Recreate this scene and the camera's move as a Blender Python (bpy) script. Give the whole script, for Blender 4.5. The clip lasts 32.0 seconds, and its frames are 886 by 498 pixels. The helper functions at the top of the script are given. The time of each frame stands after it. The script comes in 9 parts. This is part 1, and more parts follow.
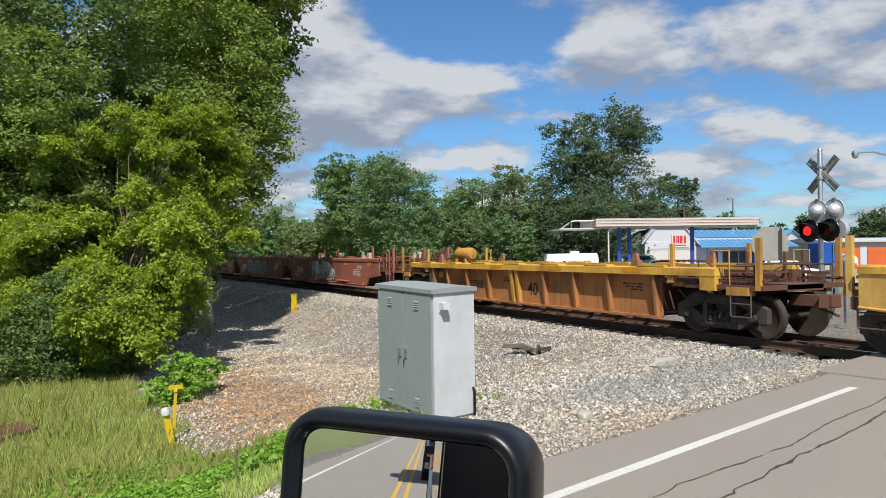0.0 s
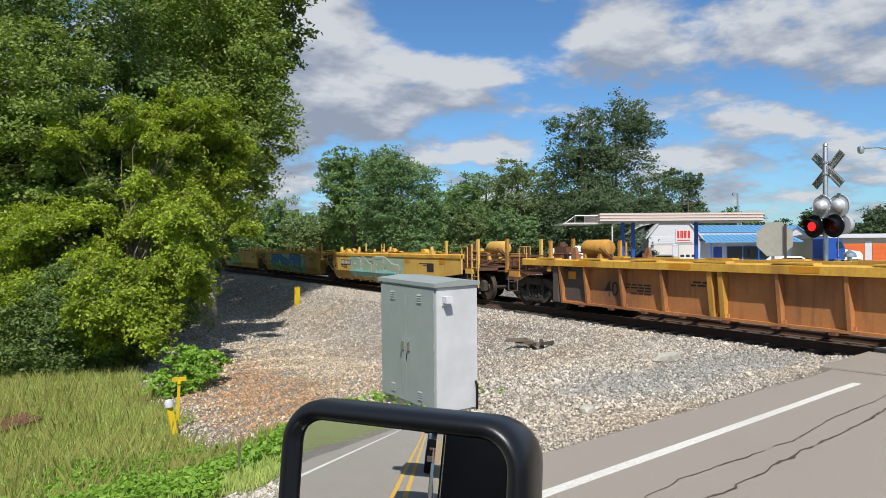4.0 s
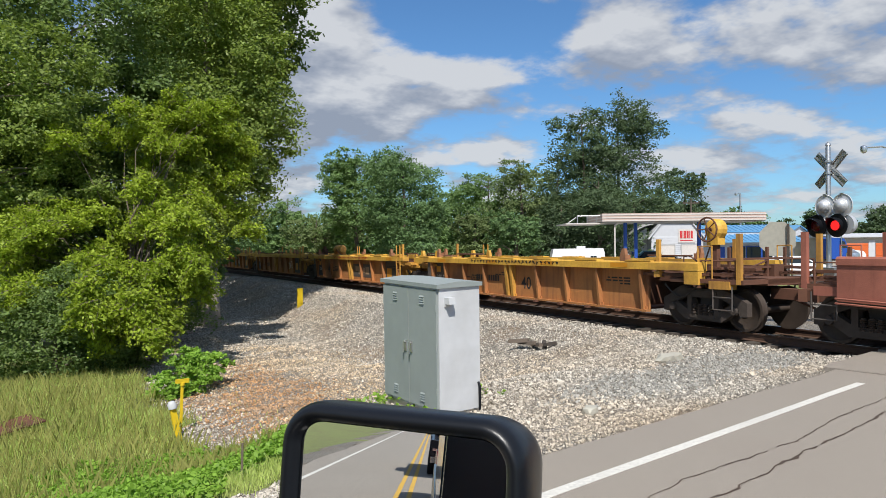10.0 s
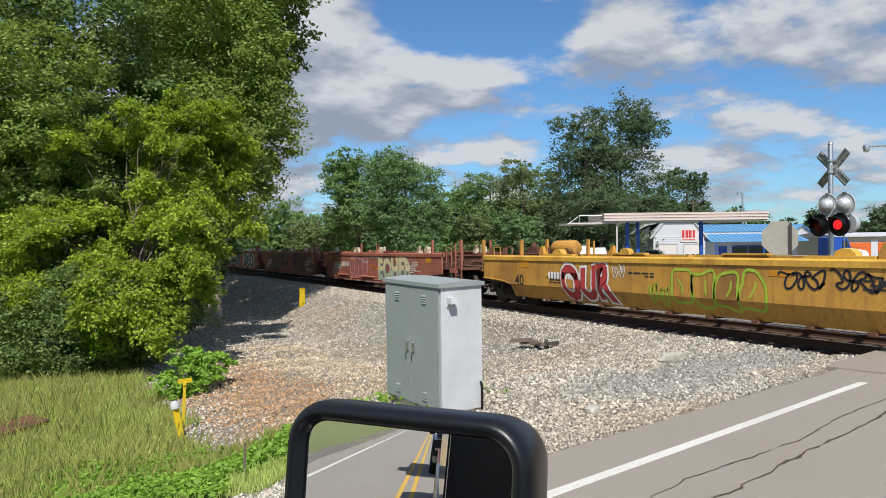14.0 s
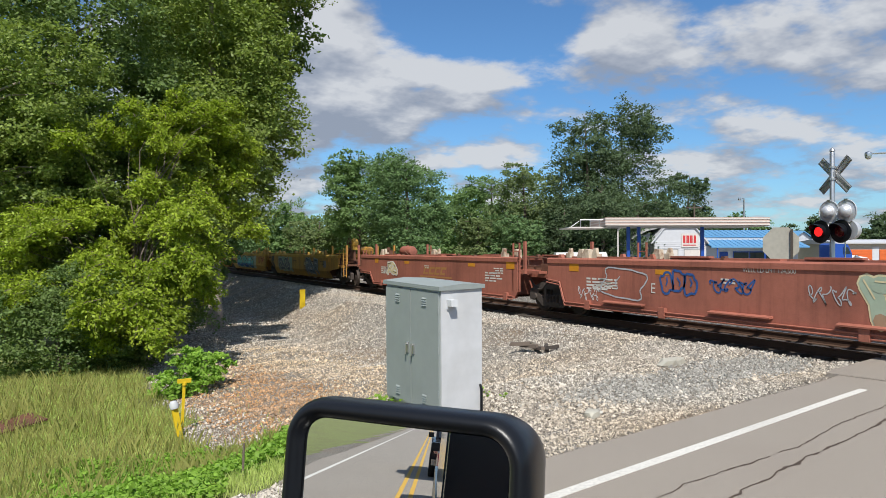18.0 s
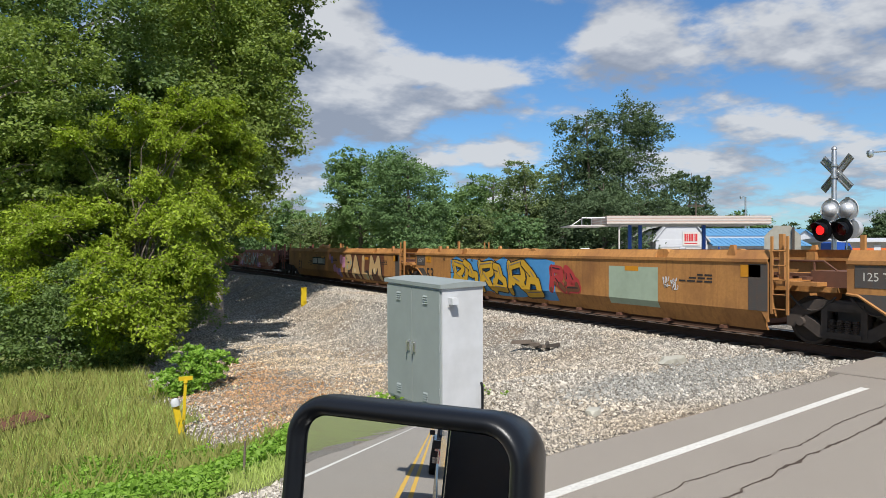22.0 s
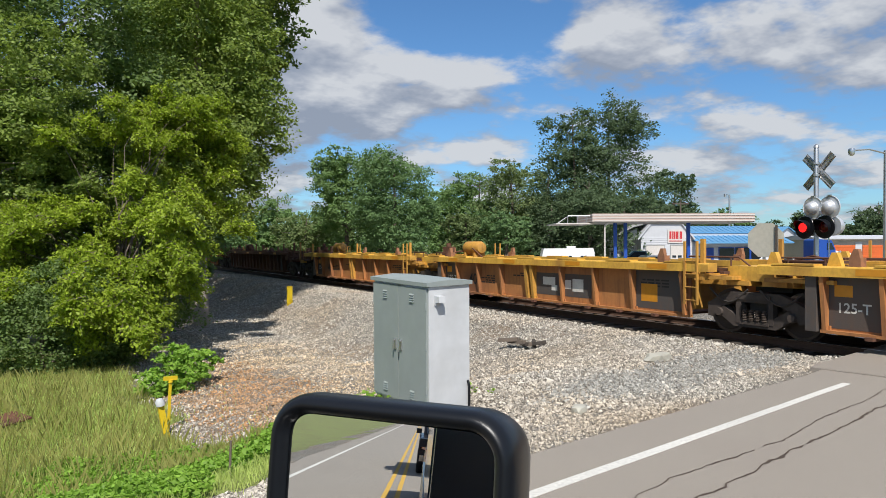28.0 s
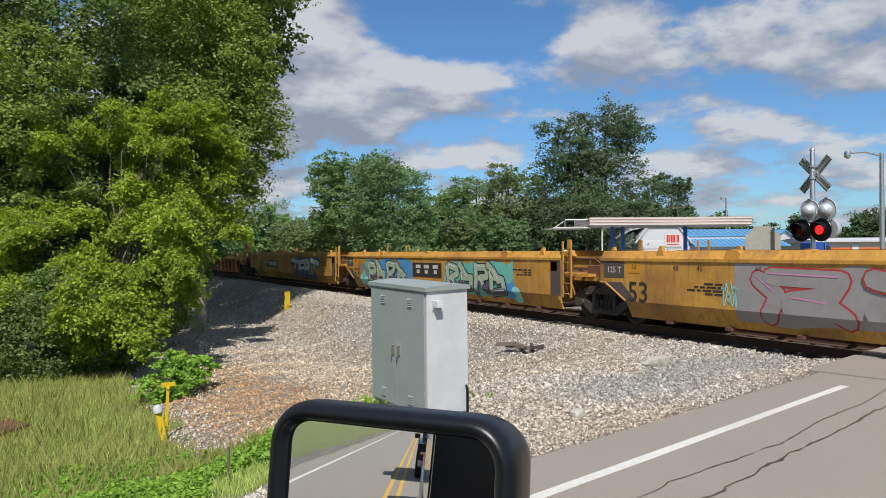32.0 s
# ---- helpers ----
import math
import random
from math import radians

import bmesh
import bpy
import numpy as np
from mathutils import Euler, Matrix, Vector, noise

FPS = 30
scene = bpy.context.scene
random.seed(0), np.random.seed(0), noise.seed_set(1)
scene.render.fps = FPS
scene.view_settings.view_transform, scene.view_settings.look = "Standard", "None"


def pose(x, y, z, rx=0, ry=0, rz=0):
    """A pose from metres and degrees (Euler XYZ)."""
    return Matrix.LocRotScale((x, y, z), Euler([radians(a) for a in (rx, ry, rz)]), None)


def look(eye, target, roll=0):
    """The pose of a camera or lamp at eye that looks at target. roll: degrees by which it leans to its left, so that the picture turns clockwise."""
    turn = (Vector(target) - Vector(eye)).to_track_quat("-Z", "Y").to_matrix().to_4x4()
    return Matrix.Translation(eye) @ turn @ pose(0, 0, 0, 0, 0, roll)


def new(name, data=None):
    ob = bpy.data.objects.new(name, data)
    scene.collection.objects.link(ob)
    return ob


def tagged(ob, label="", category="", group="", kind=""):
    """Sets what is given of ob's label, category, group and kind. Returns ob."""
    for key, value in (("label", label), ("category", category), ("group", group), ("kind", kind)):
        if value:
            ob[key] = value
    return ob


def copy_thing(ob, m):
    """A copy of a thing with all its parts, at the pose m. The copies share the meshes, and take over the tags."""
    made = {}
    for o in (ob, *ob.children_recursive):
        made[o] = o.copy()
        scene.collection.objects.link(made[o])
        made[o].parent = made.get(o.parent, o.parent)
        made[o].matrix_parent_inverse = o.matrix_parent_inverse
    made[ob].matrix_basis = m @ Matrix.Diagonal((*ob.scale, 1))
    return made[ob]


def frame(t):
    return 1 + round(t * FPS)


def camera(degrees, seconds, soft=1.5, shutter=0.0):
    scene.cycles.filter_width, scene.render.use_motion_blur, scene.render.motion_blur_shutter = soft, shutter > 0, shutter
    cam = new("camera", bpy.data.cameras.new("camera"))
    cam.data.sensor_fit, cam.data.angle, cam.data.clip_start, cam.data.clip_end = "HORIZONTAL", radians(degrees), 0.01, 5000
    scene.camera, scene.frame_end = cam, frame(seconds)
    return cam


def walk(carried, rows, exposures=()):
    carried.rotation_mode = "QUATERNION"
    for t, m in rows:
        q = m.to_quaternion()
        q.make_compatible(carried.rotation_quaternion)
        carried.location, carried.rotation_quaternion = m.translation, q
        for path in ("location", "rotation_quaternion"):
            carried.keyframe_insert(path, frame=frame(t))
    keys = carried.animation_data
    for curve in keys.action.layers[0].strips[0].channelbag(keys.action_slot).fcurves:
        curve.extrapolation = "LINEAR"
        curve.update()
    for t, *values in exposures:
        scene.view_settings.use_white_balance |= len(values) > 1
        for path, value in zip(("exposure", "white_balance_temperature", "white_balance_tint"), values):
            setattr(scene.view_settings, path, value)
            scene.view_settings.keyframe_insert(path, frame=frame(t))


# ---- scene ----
# eye x, y, z; degrees right of the line of the track, up, and lean
PATH = [
    (0.0, -14.207, 0.001, 2.002, 28.439, 0.235, -0.675),
    (0.5, -14.206, 0.004, 2.002, 28.445, 0.195, -0.510),
    (1.0, -14.207, 0.002, 2.003, 28.376, 0.117, -0.356),
    (1.5, -14.206, 0.002, 2.002, 28.345, 0.090, -0.265),
    (2.0, -14.206, -0.000, 2.002, 28.289, 0.014, -0.159),
    (2.5, -14.204, 0.002, 2.001, 28.247, -0.065, -0.131),
    (3.0, -14.204, 0.002, 2.000, 28.178, -0.158, -0.150),
    (3.5, -14.202, 0.002, 2.000, 28.160, -0.254, -0.274),
    (5.5, -14.202, -0.002, 2.001, 28.051, -0.193, -0.623),
    (6.0, -14.201, 0.001, 2.000, 28.043, -0.202, -0.716),
    (6.5, -14.203, -0.002, 2.001, 27.990, -0.193, -0.736),
    (7.0, -14.203, -0.002, 2.001, 27.980, -0.178, -0.703),
    (7.5, -14.200, -0.001, 1.999, 27.981, -0.172, -0.712),
    (8.0, -14.200, 0.000, 1.999, 27.995, -0.155, -0.660),
    (8.5, -14.201, 0.001, 2.000, 27.997, -0.151, -0.635),
    (9.0, -14.200, 0.000, 2.000, 27.980, -0.186, -0.600),
    (9.5, -14.200, 0.000, 2.000, 27.986, -0.189, -0.592),
    (10.0, -14.200, -0.003, 2.001, 27.936, -0.184, -0.592),
    (10.5, -14.199, -0.001, 1.999, 27.899, -0.214, -0.693),
    (11.0, -14.197, -0.001, 1.998, 27.865, -0.232, -0.913),
    (11.5, -14.197, -0.001, 2.000, 27.870, -0.222, -0.950),
    (12.0, -14.201, -0.003, 2.002, 27.886, -0.153, -0.865),
    (12.5, -14.200, -0.000, 2.002, 27.861, -0.150, -0.841),
    (13.0, -14.201, 0.000, 2.001, 27.817, -0.165, -0.828),
    (13.5, -14.203, -0.002, 2.000, 27.801, -0.222, -0.826),
    (14.0, -14.203, -0.001, 2.000, 27.784, -0.208, -0.660),
    (14.5, -14.205, -0.004, 2.000, 27.741, -0.262, -0.484),
    (16.5, -14.203, -0.005, 1.995, 27.649, -0.213, -0.214),
    (17.0, -14.203, -0.002, 1.995, 27.636, -0.176, -0.155),
    (17.5, -14.205, -0.005, 1.997, 27.667, -0.062, -0.128),
    (18.0, -14.203, -0.003, 1.995, 27.712, 0.031, -0.087),
    (18.5, -14.203, -0.003, 1.995, 27.688, 0.096, -0.076),
    (19.0, -14.201, -0.001, 1.994, 27.652, 0.142, -0.124),
    (19.5, -14.202, -0.004, 1.995, 27.629, 0.210, -0.120),
    (20.0, -14.202, -0.004, 1.995, 27.634, 0.257, -0.087),
    (20.5, -14.201, -0.002, 1.994, 27.641, 0.257, -0.082),
    (21.0, -14.202, -0.007, 1.995, 27.632, 0.082, -0.056),
    (21.5, -14.201, -0.004, 1.994, 27.611, -0.009, -0.035),
    (22.0, -14.202, -0.003, 1.995, 27.609, -0.132, -0.022),
    (22.5, -14.200, -0.004, 1.994, 27.672, -0.182, 0.032),
    (23.0, -14.200, -0.007, 1.994, 27.809, -0.195, 0.064),
    (23.5, -14.199, -0.007, 1.993, 27.906, -0.245, 0.095),
    (24.0, -14.199, -0.006, 1.993, 28.056, -0.299, -0.017),
    (24.5, -14.198, -0.007, 1.992, 28.150, -0.329, -0.068),
    (25.0, -14.199, -0.004, 1.993, 28.251, -0.300, -0.123),
    (25.5, -14.199, -0.006, 1.994, 28.326, -0.355, -0.178),
    (27.5, -14.199, -0.004, 1.993, 28.641, -0.333, -0.117),
    (28.0, -14.200, -0.004, 1.994, 28.724, -0.279, -0.176),
    (28.5, -14.200, -0.001, 1.994, 28.818, -0.201, -0.217),
    (29.0, -14.200, -0.004, 1.994, 28.869, -0.148, -0.275),
    (29.5, -14.200, -0.000, 1.995, 28.900, -0.065, -0.334),
    (30.0, -14.200, -0.002, 1.995, 28.965, -0.057, -0.402),
    (30.5, -14.202, -0.007, 1.995, 28.980, -0.048, -0.366),
    (31.0, -14.201, -0.004, 1.995, 29.046, 0.018, -0.444),
    (31.5, -14.203, -0.004, 1.996, 29.077, 0.061, -0.514),
    (32.0, -14.202, -0.004, 1.996, 28.930, 0.092, -0.459),
]


def aim(ex, ey, ez, yaw, up, lean):
    return pose(ex, ey, ez, 90 + up, 0, -yaw) @ pose(0, 0, 0, 0, 0, lean)


cam = camera(64.97, 32.0, soft=0.75)
walk(cam, [(r[0], aim(*r[1:])) for r in PATH], [(0.0, 0.19), (25.0, 0.19), (29.0, 0.16), (32.0, 0.10)])

# ---- sky, sun, exposure ----
SUN_DIR = Vector((-0.28, -0.57, 0.77)).normalized()
world = bpy.data.worlds.new("sky")
scene.world = world
world.use_nodes = True
wn, wl = world.node_tree.nodes, world.node_tree.links
wn.clear()


def wnode(kind, **settings):
    n = wn.new(kind)
    for key, value in settings.items():
        n.inputs[key].default_value = value
    return n


def wmath(op, a, b=None):
    n = wn.new("ShaderNodeMath")
    n.operation = op
    for i, v in enumerate((a, b)):
        if v is None:
            continue
        if isinstance(v, (int, float)):
            n.inputs[i].default_value = v
        else:
            wl.new(v, n.inputs[i])
    return n.outputs[0]


def cloud_amount(lift, detail=10.0):
    """How much cloud a direction meets, looked up a little higher by lift: fine billows plus larger banks."""
    coord = wn.new("ShaderNodeTexCoord")
    up = wn.new("ShaderNodeVectorMath")
    up.operation = "ADD"
    up.inputs[1].default_value = (0, 0, lift)
    wl.new(coord.outputs["Generated"], up.inputs[0])
    sep = wn.new("ShaderNodeSeparateXYZ")
    wl.new(up.outputs[0], sep.inputs[0])
    # the direction meets a flat cloud deck, so clouds crowd together towards the horizon
    zz = wmath("MAXIMUM", wmath("ADD", sep.outputs[2], 0.21), 0.05)
    comb = wn.new("ShaderNodeCombineXYZ")
    wl.new(wmath("DIVIDE", sep.outputs[0], zz), comb.inputs[0])
    wl.new(wmath("DIVIDE", sep.outputs[1], zz), comb.inputs[1])
    comb.inputs[2].default_value = CLOUD_SEED
    big = wnode("ShaderNodeTexNoise", Scale=2.9, Detail=detail, Roughness=0.58)
    wl.new(comb.outputs[0], big.inputs["Vector"])
    amount = big.outputs["Fac"]
    flat = wn.new("ShaderNodeVectorMath")
    flat.operation = "MULTIPLY"
    flat.inputs[1].default_value = (1, 1, 2.2)
    wl.new(up.outputs[0], flat.inputs[0])
    # banks of cloud and openings: bearing from the track, height angle, reach, amount
    for az, el, wide, gain in CLOUD_BANKS:
        a, e = radians(az), radians(el)
        near = wn.new("ShaderNodeVectorMath")
        near.operation = "DISTANCE"
        wl.new(flat.outputs[0], near.inputs[0])
        near.inputs[1].default_value = (math.sin(a) * math.cos(e), math.cos(a) * math.cos(e), 2.2 * math.sin(e))
        fall = wn.new("ShaderNodeMapRange")
        fall.interpolation_type = "SMOOTHSTEP"
        for key, val in (("From Min", 0.0), ("From Max", wide), ("To Min", gain), ("To Max", 0.0)):
            fall.inputs[key].default_value = val
        wl.new(near.outputs["Value"], fall.inputs["Value"])
        amount = wmath("ADD", amount, fall.outputs[0])
    return amount


def make_sky():
    sky = wn.new("ShaderNodeTexSky")
    sky.sky_type = "NISHITA"
    sky.sun_disc = False
    sky.sun_elevation = math.asin(SUN_DIR.z)
    sky.sun_rotation = math.atan2(SUN_DIR.x, SUN_DIR.y)
    sky.altitude, sky.air_density, sky.dust_density, sky.ozone_density = 200, 1.0, 0.6, 2.2
    here, body, above = cloud_amount(0.0), cloud_amount(0.0, 5.0), cloud_amount(0.04, 5.0)
    cover = wn.new("ShaderNodeMapRange")
    cover.interpolation_type = "SMOOTHSTEP"
    cover.inputs["From Min"].default_value, cover.inputs["From Max"].default_value = 0.42, 0.60
    wl.new(here, cover.inputs["Value"])
    # sunlit tops, grey bodies, darker undersides
    shade = wn.new("ShaderNodeValToRGB")
    ramp = shade.color_ramp
    ramp.elements[0].position, ramp.elements[0].color = 0.30, (3.0, 3.4, 4.2, 1)
    ramp.elements[1].position, ramp.elements[1].color = 0.84, (6.5, 6.7, 7.0, 1)
    mid = ramp.elements.new(0.52)
    mid.color = (4.05, 4.4, 5.1, 1)
    wl.new(wmath("ADD", wmath("MULTIPLY", wmath("SUBTRACT", body, above), 2.1), 0.53), shade.inputs[0])
    mix = wn.new("ShaderNodeMix")
    mix.data_type = "RGBA"
    wl.new(wmath("MULTIPLY", cover.outputs[0], 0.94), mix.inputs["Factor"])
    tint = wn.new("ShaderNodeMix")
    tint.data_type, tint.blend_type = "RGBA", "MULTIPLY"
    tint.inputs["Factor"].default_value = 1.0
    tint.inputs["B"].default_value = (0.66, 1.0, 1.28, 1)
    wl.new(sky.outputs[0], tint.inputs["A"])
    wl.new(tint.outputs["Result"], mix.inputs["A"])
    wl.new(shade.outputs[0], mix.inputs["B"])
    bg = wnode("ShaderNodeBackground", Strength=0.088)
    wl.new(mix.outputs["Result"], bg.inputs["Color"])
    out = wn.new("ShaderNodeOutputWorld")
    wl.new(bg.outputs[0], out.inputs["Surface"])


CLOUD_SEED = 3.7
CLOUD_BANKS = [
    (15.7, 17.0, 0.14, 0.2), (18.1, 14.6, 0.19, 0.22), (18.1, 11.1, 0.18, 0.16), (24.5, 12.0, 0.16, 0.13), (31.0, 13.3, 0.1, 0.06), (24.1, 19.5, 0.09, -0.16),
    (30.1, 17.0, 0.15, -0.22), (35.7, 17.3, 0.11, -0.16), (27.3, 9.7, 0.08, -0.08), (12.8, 19.3, 0.08, -0.14), (13.3, 6.5, 0.12, 0.06), (42.0, 16.8, 0.12, 0.12),
    (47.1, 14.7, 0.15, 0.1), (55.0, 15.7, 0.14, 0.1), (60.0, 13.1, 0.13, 0.09), (42.4, 11.4, 0.13, 0.09), (52.4, 9.6, 0.14, 0.08), (52.4, 12.4, 0.07, -0.13),
    (48.8, 18.0, 0.09, -0.07), (56.9, 6.0, 0.14, 0.03), (48.4, 6.4, 0.12, 0.05), (32.0, 8.4, 0.09, 0.09), (27.3, 5.4, 0.1, -0.03),
]
make_sky()
sun = new("sun", bpy.data.lights.new("sun", "SUN"))
sun.data.energy, sun.data.angle, sun.data.color = 5.0, radians(0.53), (1.0, 0.96, 0.905)
sun.matrix_world = look(SUN_DIR * 100, (0, 0, 0))

# ---- materials ----
def material(name, color, rough=0.7, metal=0.0, dark=None, grain=8.0, grain_amount=0.25, stain=0.6, stain_color=None, stain_amount=0.3,
             bump=0.2, bump_scale=60.0, varied=0.0, streak=0.0, spec=0.4, island=0.0, crisp=(0.35, 0.75)):
    """A surface with grain and larger stains at real-world size (object space, metres)."""
    m = bpy.data.materials.new(name)
    m.use_nodes = True
    nt, nodes, links = m.node_tree, m.node_tree.nodes, m.node_tree.links
    bsdf = nodes["Principled BSDF"]
    coord = nodes.new("ShaderNodeTexCoord")
    src = coord.outputs["Object"]

    def noise_node(scale, detail, stretch=None):
        n = nodes.new("ShaderNodeTexNoise")
        n.inputs["Scale"].default_value, n.inputs["Detail"].default_value = scale, detail
        if stretch:
            mp = nodes.new("ShaderNodeMapping")
            mp.inputs["Scale"].default_value = stretch
            links.new(src, mp.inputs[0])
            links.new(mp.outputs[0], n.inputs["Vector"])
        else:
            links.new(src, n.inputs["Vector"])
        return n

    def mixed(a, b, fac):
        n = nodes.new("ShaderNodeMix")
        n.data_type = "RGBA"
        for key, v in (("A", a), ("B", b)):
            if isinstance(v, tuple):
                n.inputs[key].default_value = (*v, 1)
            else:
                links.new(v, n.inputs[key])
        links.new(fac, n.inputs["Factor"])
        return n.outputs["Result"]

    def ranged(v, lo, hi, a=0.0, b=1.0):
        n = nodes.new("ShaderNodeMapRange")
        for key, val in (("From Min", lo), ("From Max", hi), ("To Min", a), ("To Max", b)):
            n.inputs[key].default_value = val
        links.new(v, n.inputs["Value"])
        return n.outputs[0]

    dark = dark or tuple(c * 0.55 for c in color)
    g = noise_node(grain, 6)
    col = mixed(color, dark, ranged(g.outputs["Fac"], crisp[0], crisp[1], 0, grain_amount))
    if stain_amount:
        s = noise_node(stain, 5)
        col = mixed(col, stain_color or dark, ranged(s.outputs["Fac"], 0.45, 0.72, 0, stain_amount))
    if streak:
        st = noise_node(1.0, 5, (9, 9, 0.7))
        col = mixed(col, stain_color or dark, ranged(st.outputs["Fac"], 0.5, 0.75, 0, streak))
    if varied:
        info = nodes.new("ShaderNodeObjectInfo")
        col = mixed(col, dark, ranged(info.outputs["Random"], 0, 1, 0, varied))
    if island:
        geo = nodes.new("ShaderNodeNewGeometry")
        hsv = nodes.new("ShaderNodeHueSaturation")
        links.new(ranged(geo.outputs["Random Per Island"], 0, 1, 1 - island, 1 + island), hsv.inputs["Value"])
        links.new(col, hsv.inputs["Color"])
        col = hsv.outputs[0]
    links.new(col, bsdf.inputs["Base Color"])
    bsdf.inputs["Roughness"].default_value = rough
    bsdf.inputs["Metallic"].default_value = metal
    bsdf.inputs["Specular IOR Level"].default_value = spec
    if bump:
        b = nodes.new("ShaderNodeBump")
        b.inputs["Strength"].default_value, b.inputs["Distance"].default_value = bump, 0.02
        links.new(noise_node(bump_scale, 4).outputs["Fac"], b.inputs["Height"])
        links.new(b.outputs[0], bsdf.inputs["Normal"])
    return m


RUST = (0.12, 0.045, 0.02)
M_YELLOW = material("yellow_paint", (0.58, 0.30, 0.055), 0.6, stain=0.9, stain_color=(0.20, 0.09, 0.035), stain_amount=0.75, streak=0.6, grain=14, grain_amount=0.45)
M_YELLOW_BRIGHT = material("bright_yellow_paint", (0.70, 0.40, 0.06), 0.6, stain=1.2, stain_color=(0.25, 0.11, 0.035), stain_amount=0.7, streak=0.3, grain=14, grain_amount=0.4)
M_LEMON = material("pale_yellow_paint", (0.68, 0.43, 0.10), 0.6, stain=0.8, stain_color=(0.42, 0.22, 0.06), stain_amount=0.7, streak=0.45, grain=14, grain_amount=0.35)
M_AMBER = material("faded_amber_paint", (0.47, 0.22, 0.065), 0.7, stain=0.7, stain_color=(0.20, 0.085, 0.035), stain_amount=0.75, streak=0.5, grain=14, grain_amount=0.4)
M_OCHRE = material("faded_ochre_paint", (0.44, 0.185, 0.06), 0.75, stain=0.7, stain_color=(0.17, 0.075, 0.04), stain_amount=0.85, streak=0.55, grain=12)
M_RED = material("oxide_red_paint", (0.36, 0.125, 0.082), 0.7, stain=0.8, stain_color=(0.12, 0.045, 0.03), stain_amount=0.5, streak=0.4, grain=12)
M_PURPLE = material("faded_maroon_paint", (0.36, 0.155, 0.14), 0.65, stain=0.8, stain_color=(0.16, 0.07, 0.06), stain_amount=0.4, streak=0.3, grain=12)
M_RUSTY = material("rusty_steel", (0.14, 0.06, 0.035), 0.85, dark=(0.05, 0.03, 0.02), stain_amount=0.6, bump=0.4)
M_BLACK = material("sooty_black_steel", (0.055, 0.045, 0.038), 0.8, dark=(0.025, 0.02, 0.017), stain_amount=0.5, bump=0.3)
M_GREY = material("dark_grey_panel_paint", (0.075, 0.07, 0.065), 0.7, dark=(0.13, 0.07, 0.04), stain_amount=0.4, streak=0.4)
M_TRUCK = material("dusty_cast_steel", (0.07, 0.054, 0.044), 0.85, dark=(0.03, 0.024, 0.02), stain_amount=0.6, stain=2.0, bump=0.3)
M_WHEEL = material("worn_wheel_steel", (0.075, 0.056, 0.044), 0.6, metal=0.3, dark=(0.035, 0.024, 0.018))
M_TREAD = material("polished_tread_steel", (0.5, 0.47, 0.44), 0.3, metal=1.0, dark=(0.3, 0.27, 0.25), bump=0)
M_WHITE_DECAL = material("dull_white_stencil", (0.66, 0.63, 0.56), 0.7, stain_amount=0.5, stain=3.0, bump=0)
M_ORANGE_DECAL = material("orange_reflective_panel", (0.62, 0.26, 0.02), 0.45, stain_amount=0.25, stain=3.0, bump=0)
M_BLACK_DECAL = material("black_stencil", (0.035, 0.03, 0.028), 0.7, stain_amount=0.3, bump=0)
M_RAIL = material("rail_side_rust", (0.09, 0.05, 0.032), 0.8, bump=0.3)
M_TIE = material("weathered_tie_wood", (0.09, 0.075, 0.06), 0.9, dark=(0.04, 0.033, 0.028), bump=0.6, bump_scale=30, varied=0.5)
M_STONE = material("crushed_limestone", (0.47, 0.43, 0.365), 0.9, dark=(0.29, 0.26, 0.21), grain=9, grain_amount=0.6, stain=0.3, stain_color=(0.43, 0.335, 0.225), stain_amount=0.7, bump=0.4, bump_scale=40, island=0.55)
M_STONE_WARM = material("dusty_tan_stone", (0.56, 0.44, 0.29), 0.9, dark=(0.32, 0.245, 0.16), grain=9, grain_amount=0.6, stain=0.5, stain_color=(0.52, 0.46, 0.38), stain_amount=0.6, bump=0.4, bump_scale=40, island=0.55)
M_STONE_TAN = material("clay_stained_stone", (0.53, 0.31, 0.15), 0.9, dark=(0.25, 0.13, 0.06), grain=7, grain_amount=0.9, stain=0.9, stain_color=(0.42, 0.35, 0.26), stain_amount=0.7, bump=0.5, bump_scale=40, island=0.45)
M_ASPHALT = material("worn_asphalt", (0.335, 0.293, 0.242), 0.9, dark=(0.085, 0.078, 0.067), grain=90, grain_amount=0.9, crisp=(0.46, 0.61), stain=0.5, stain_color=(0.235, 0.202, 0.168), stain_amount=0.55, bump=0.06, bump_scale=300)


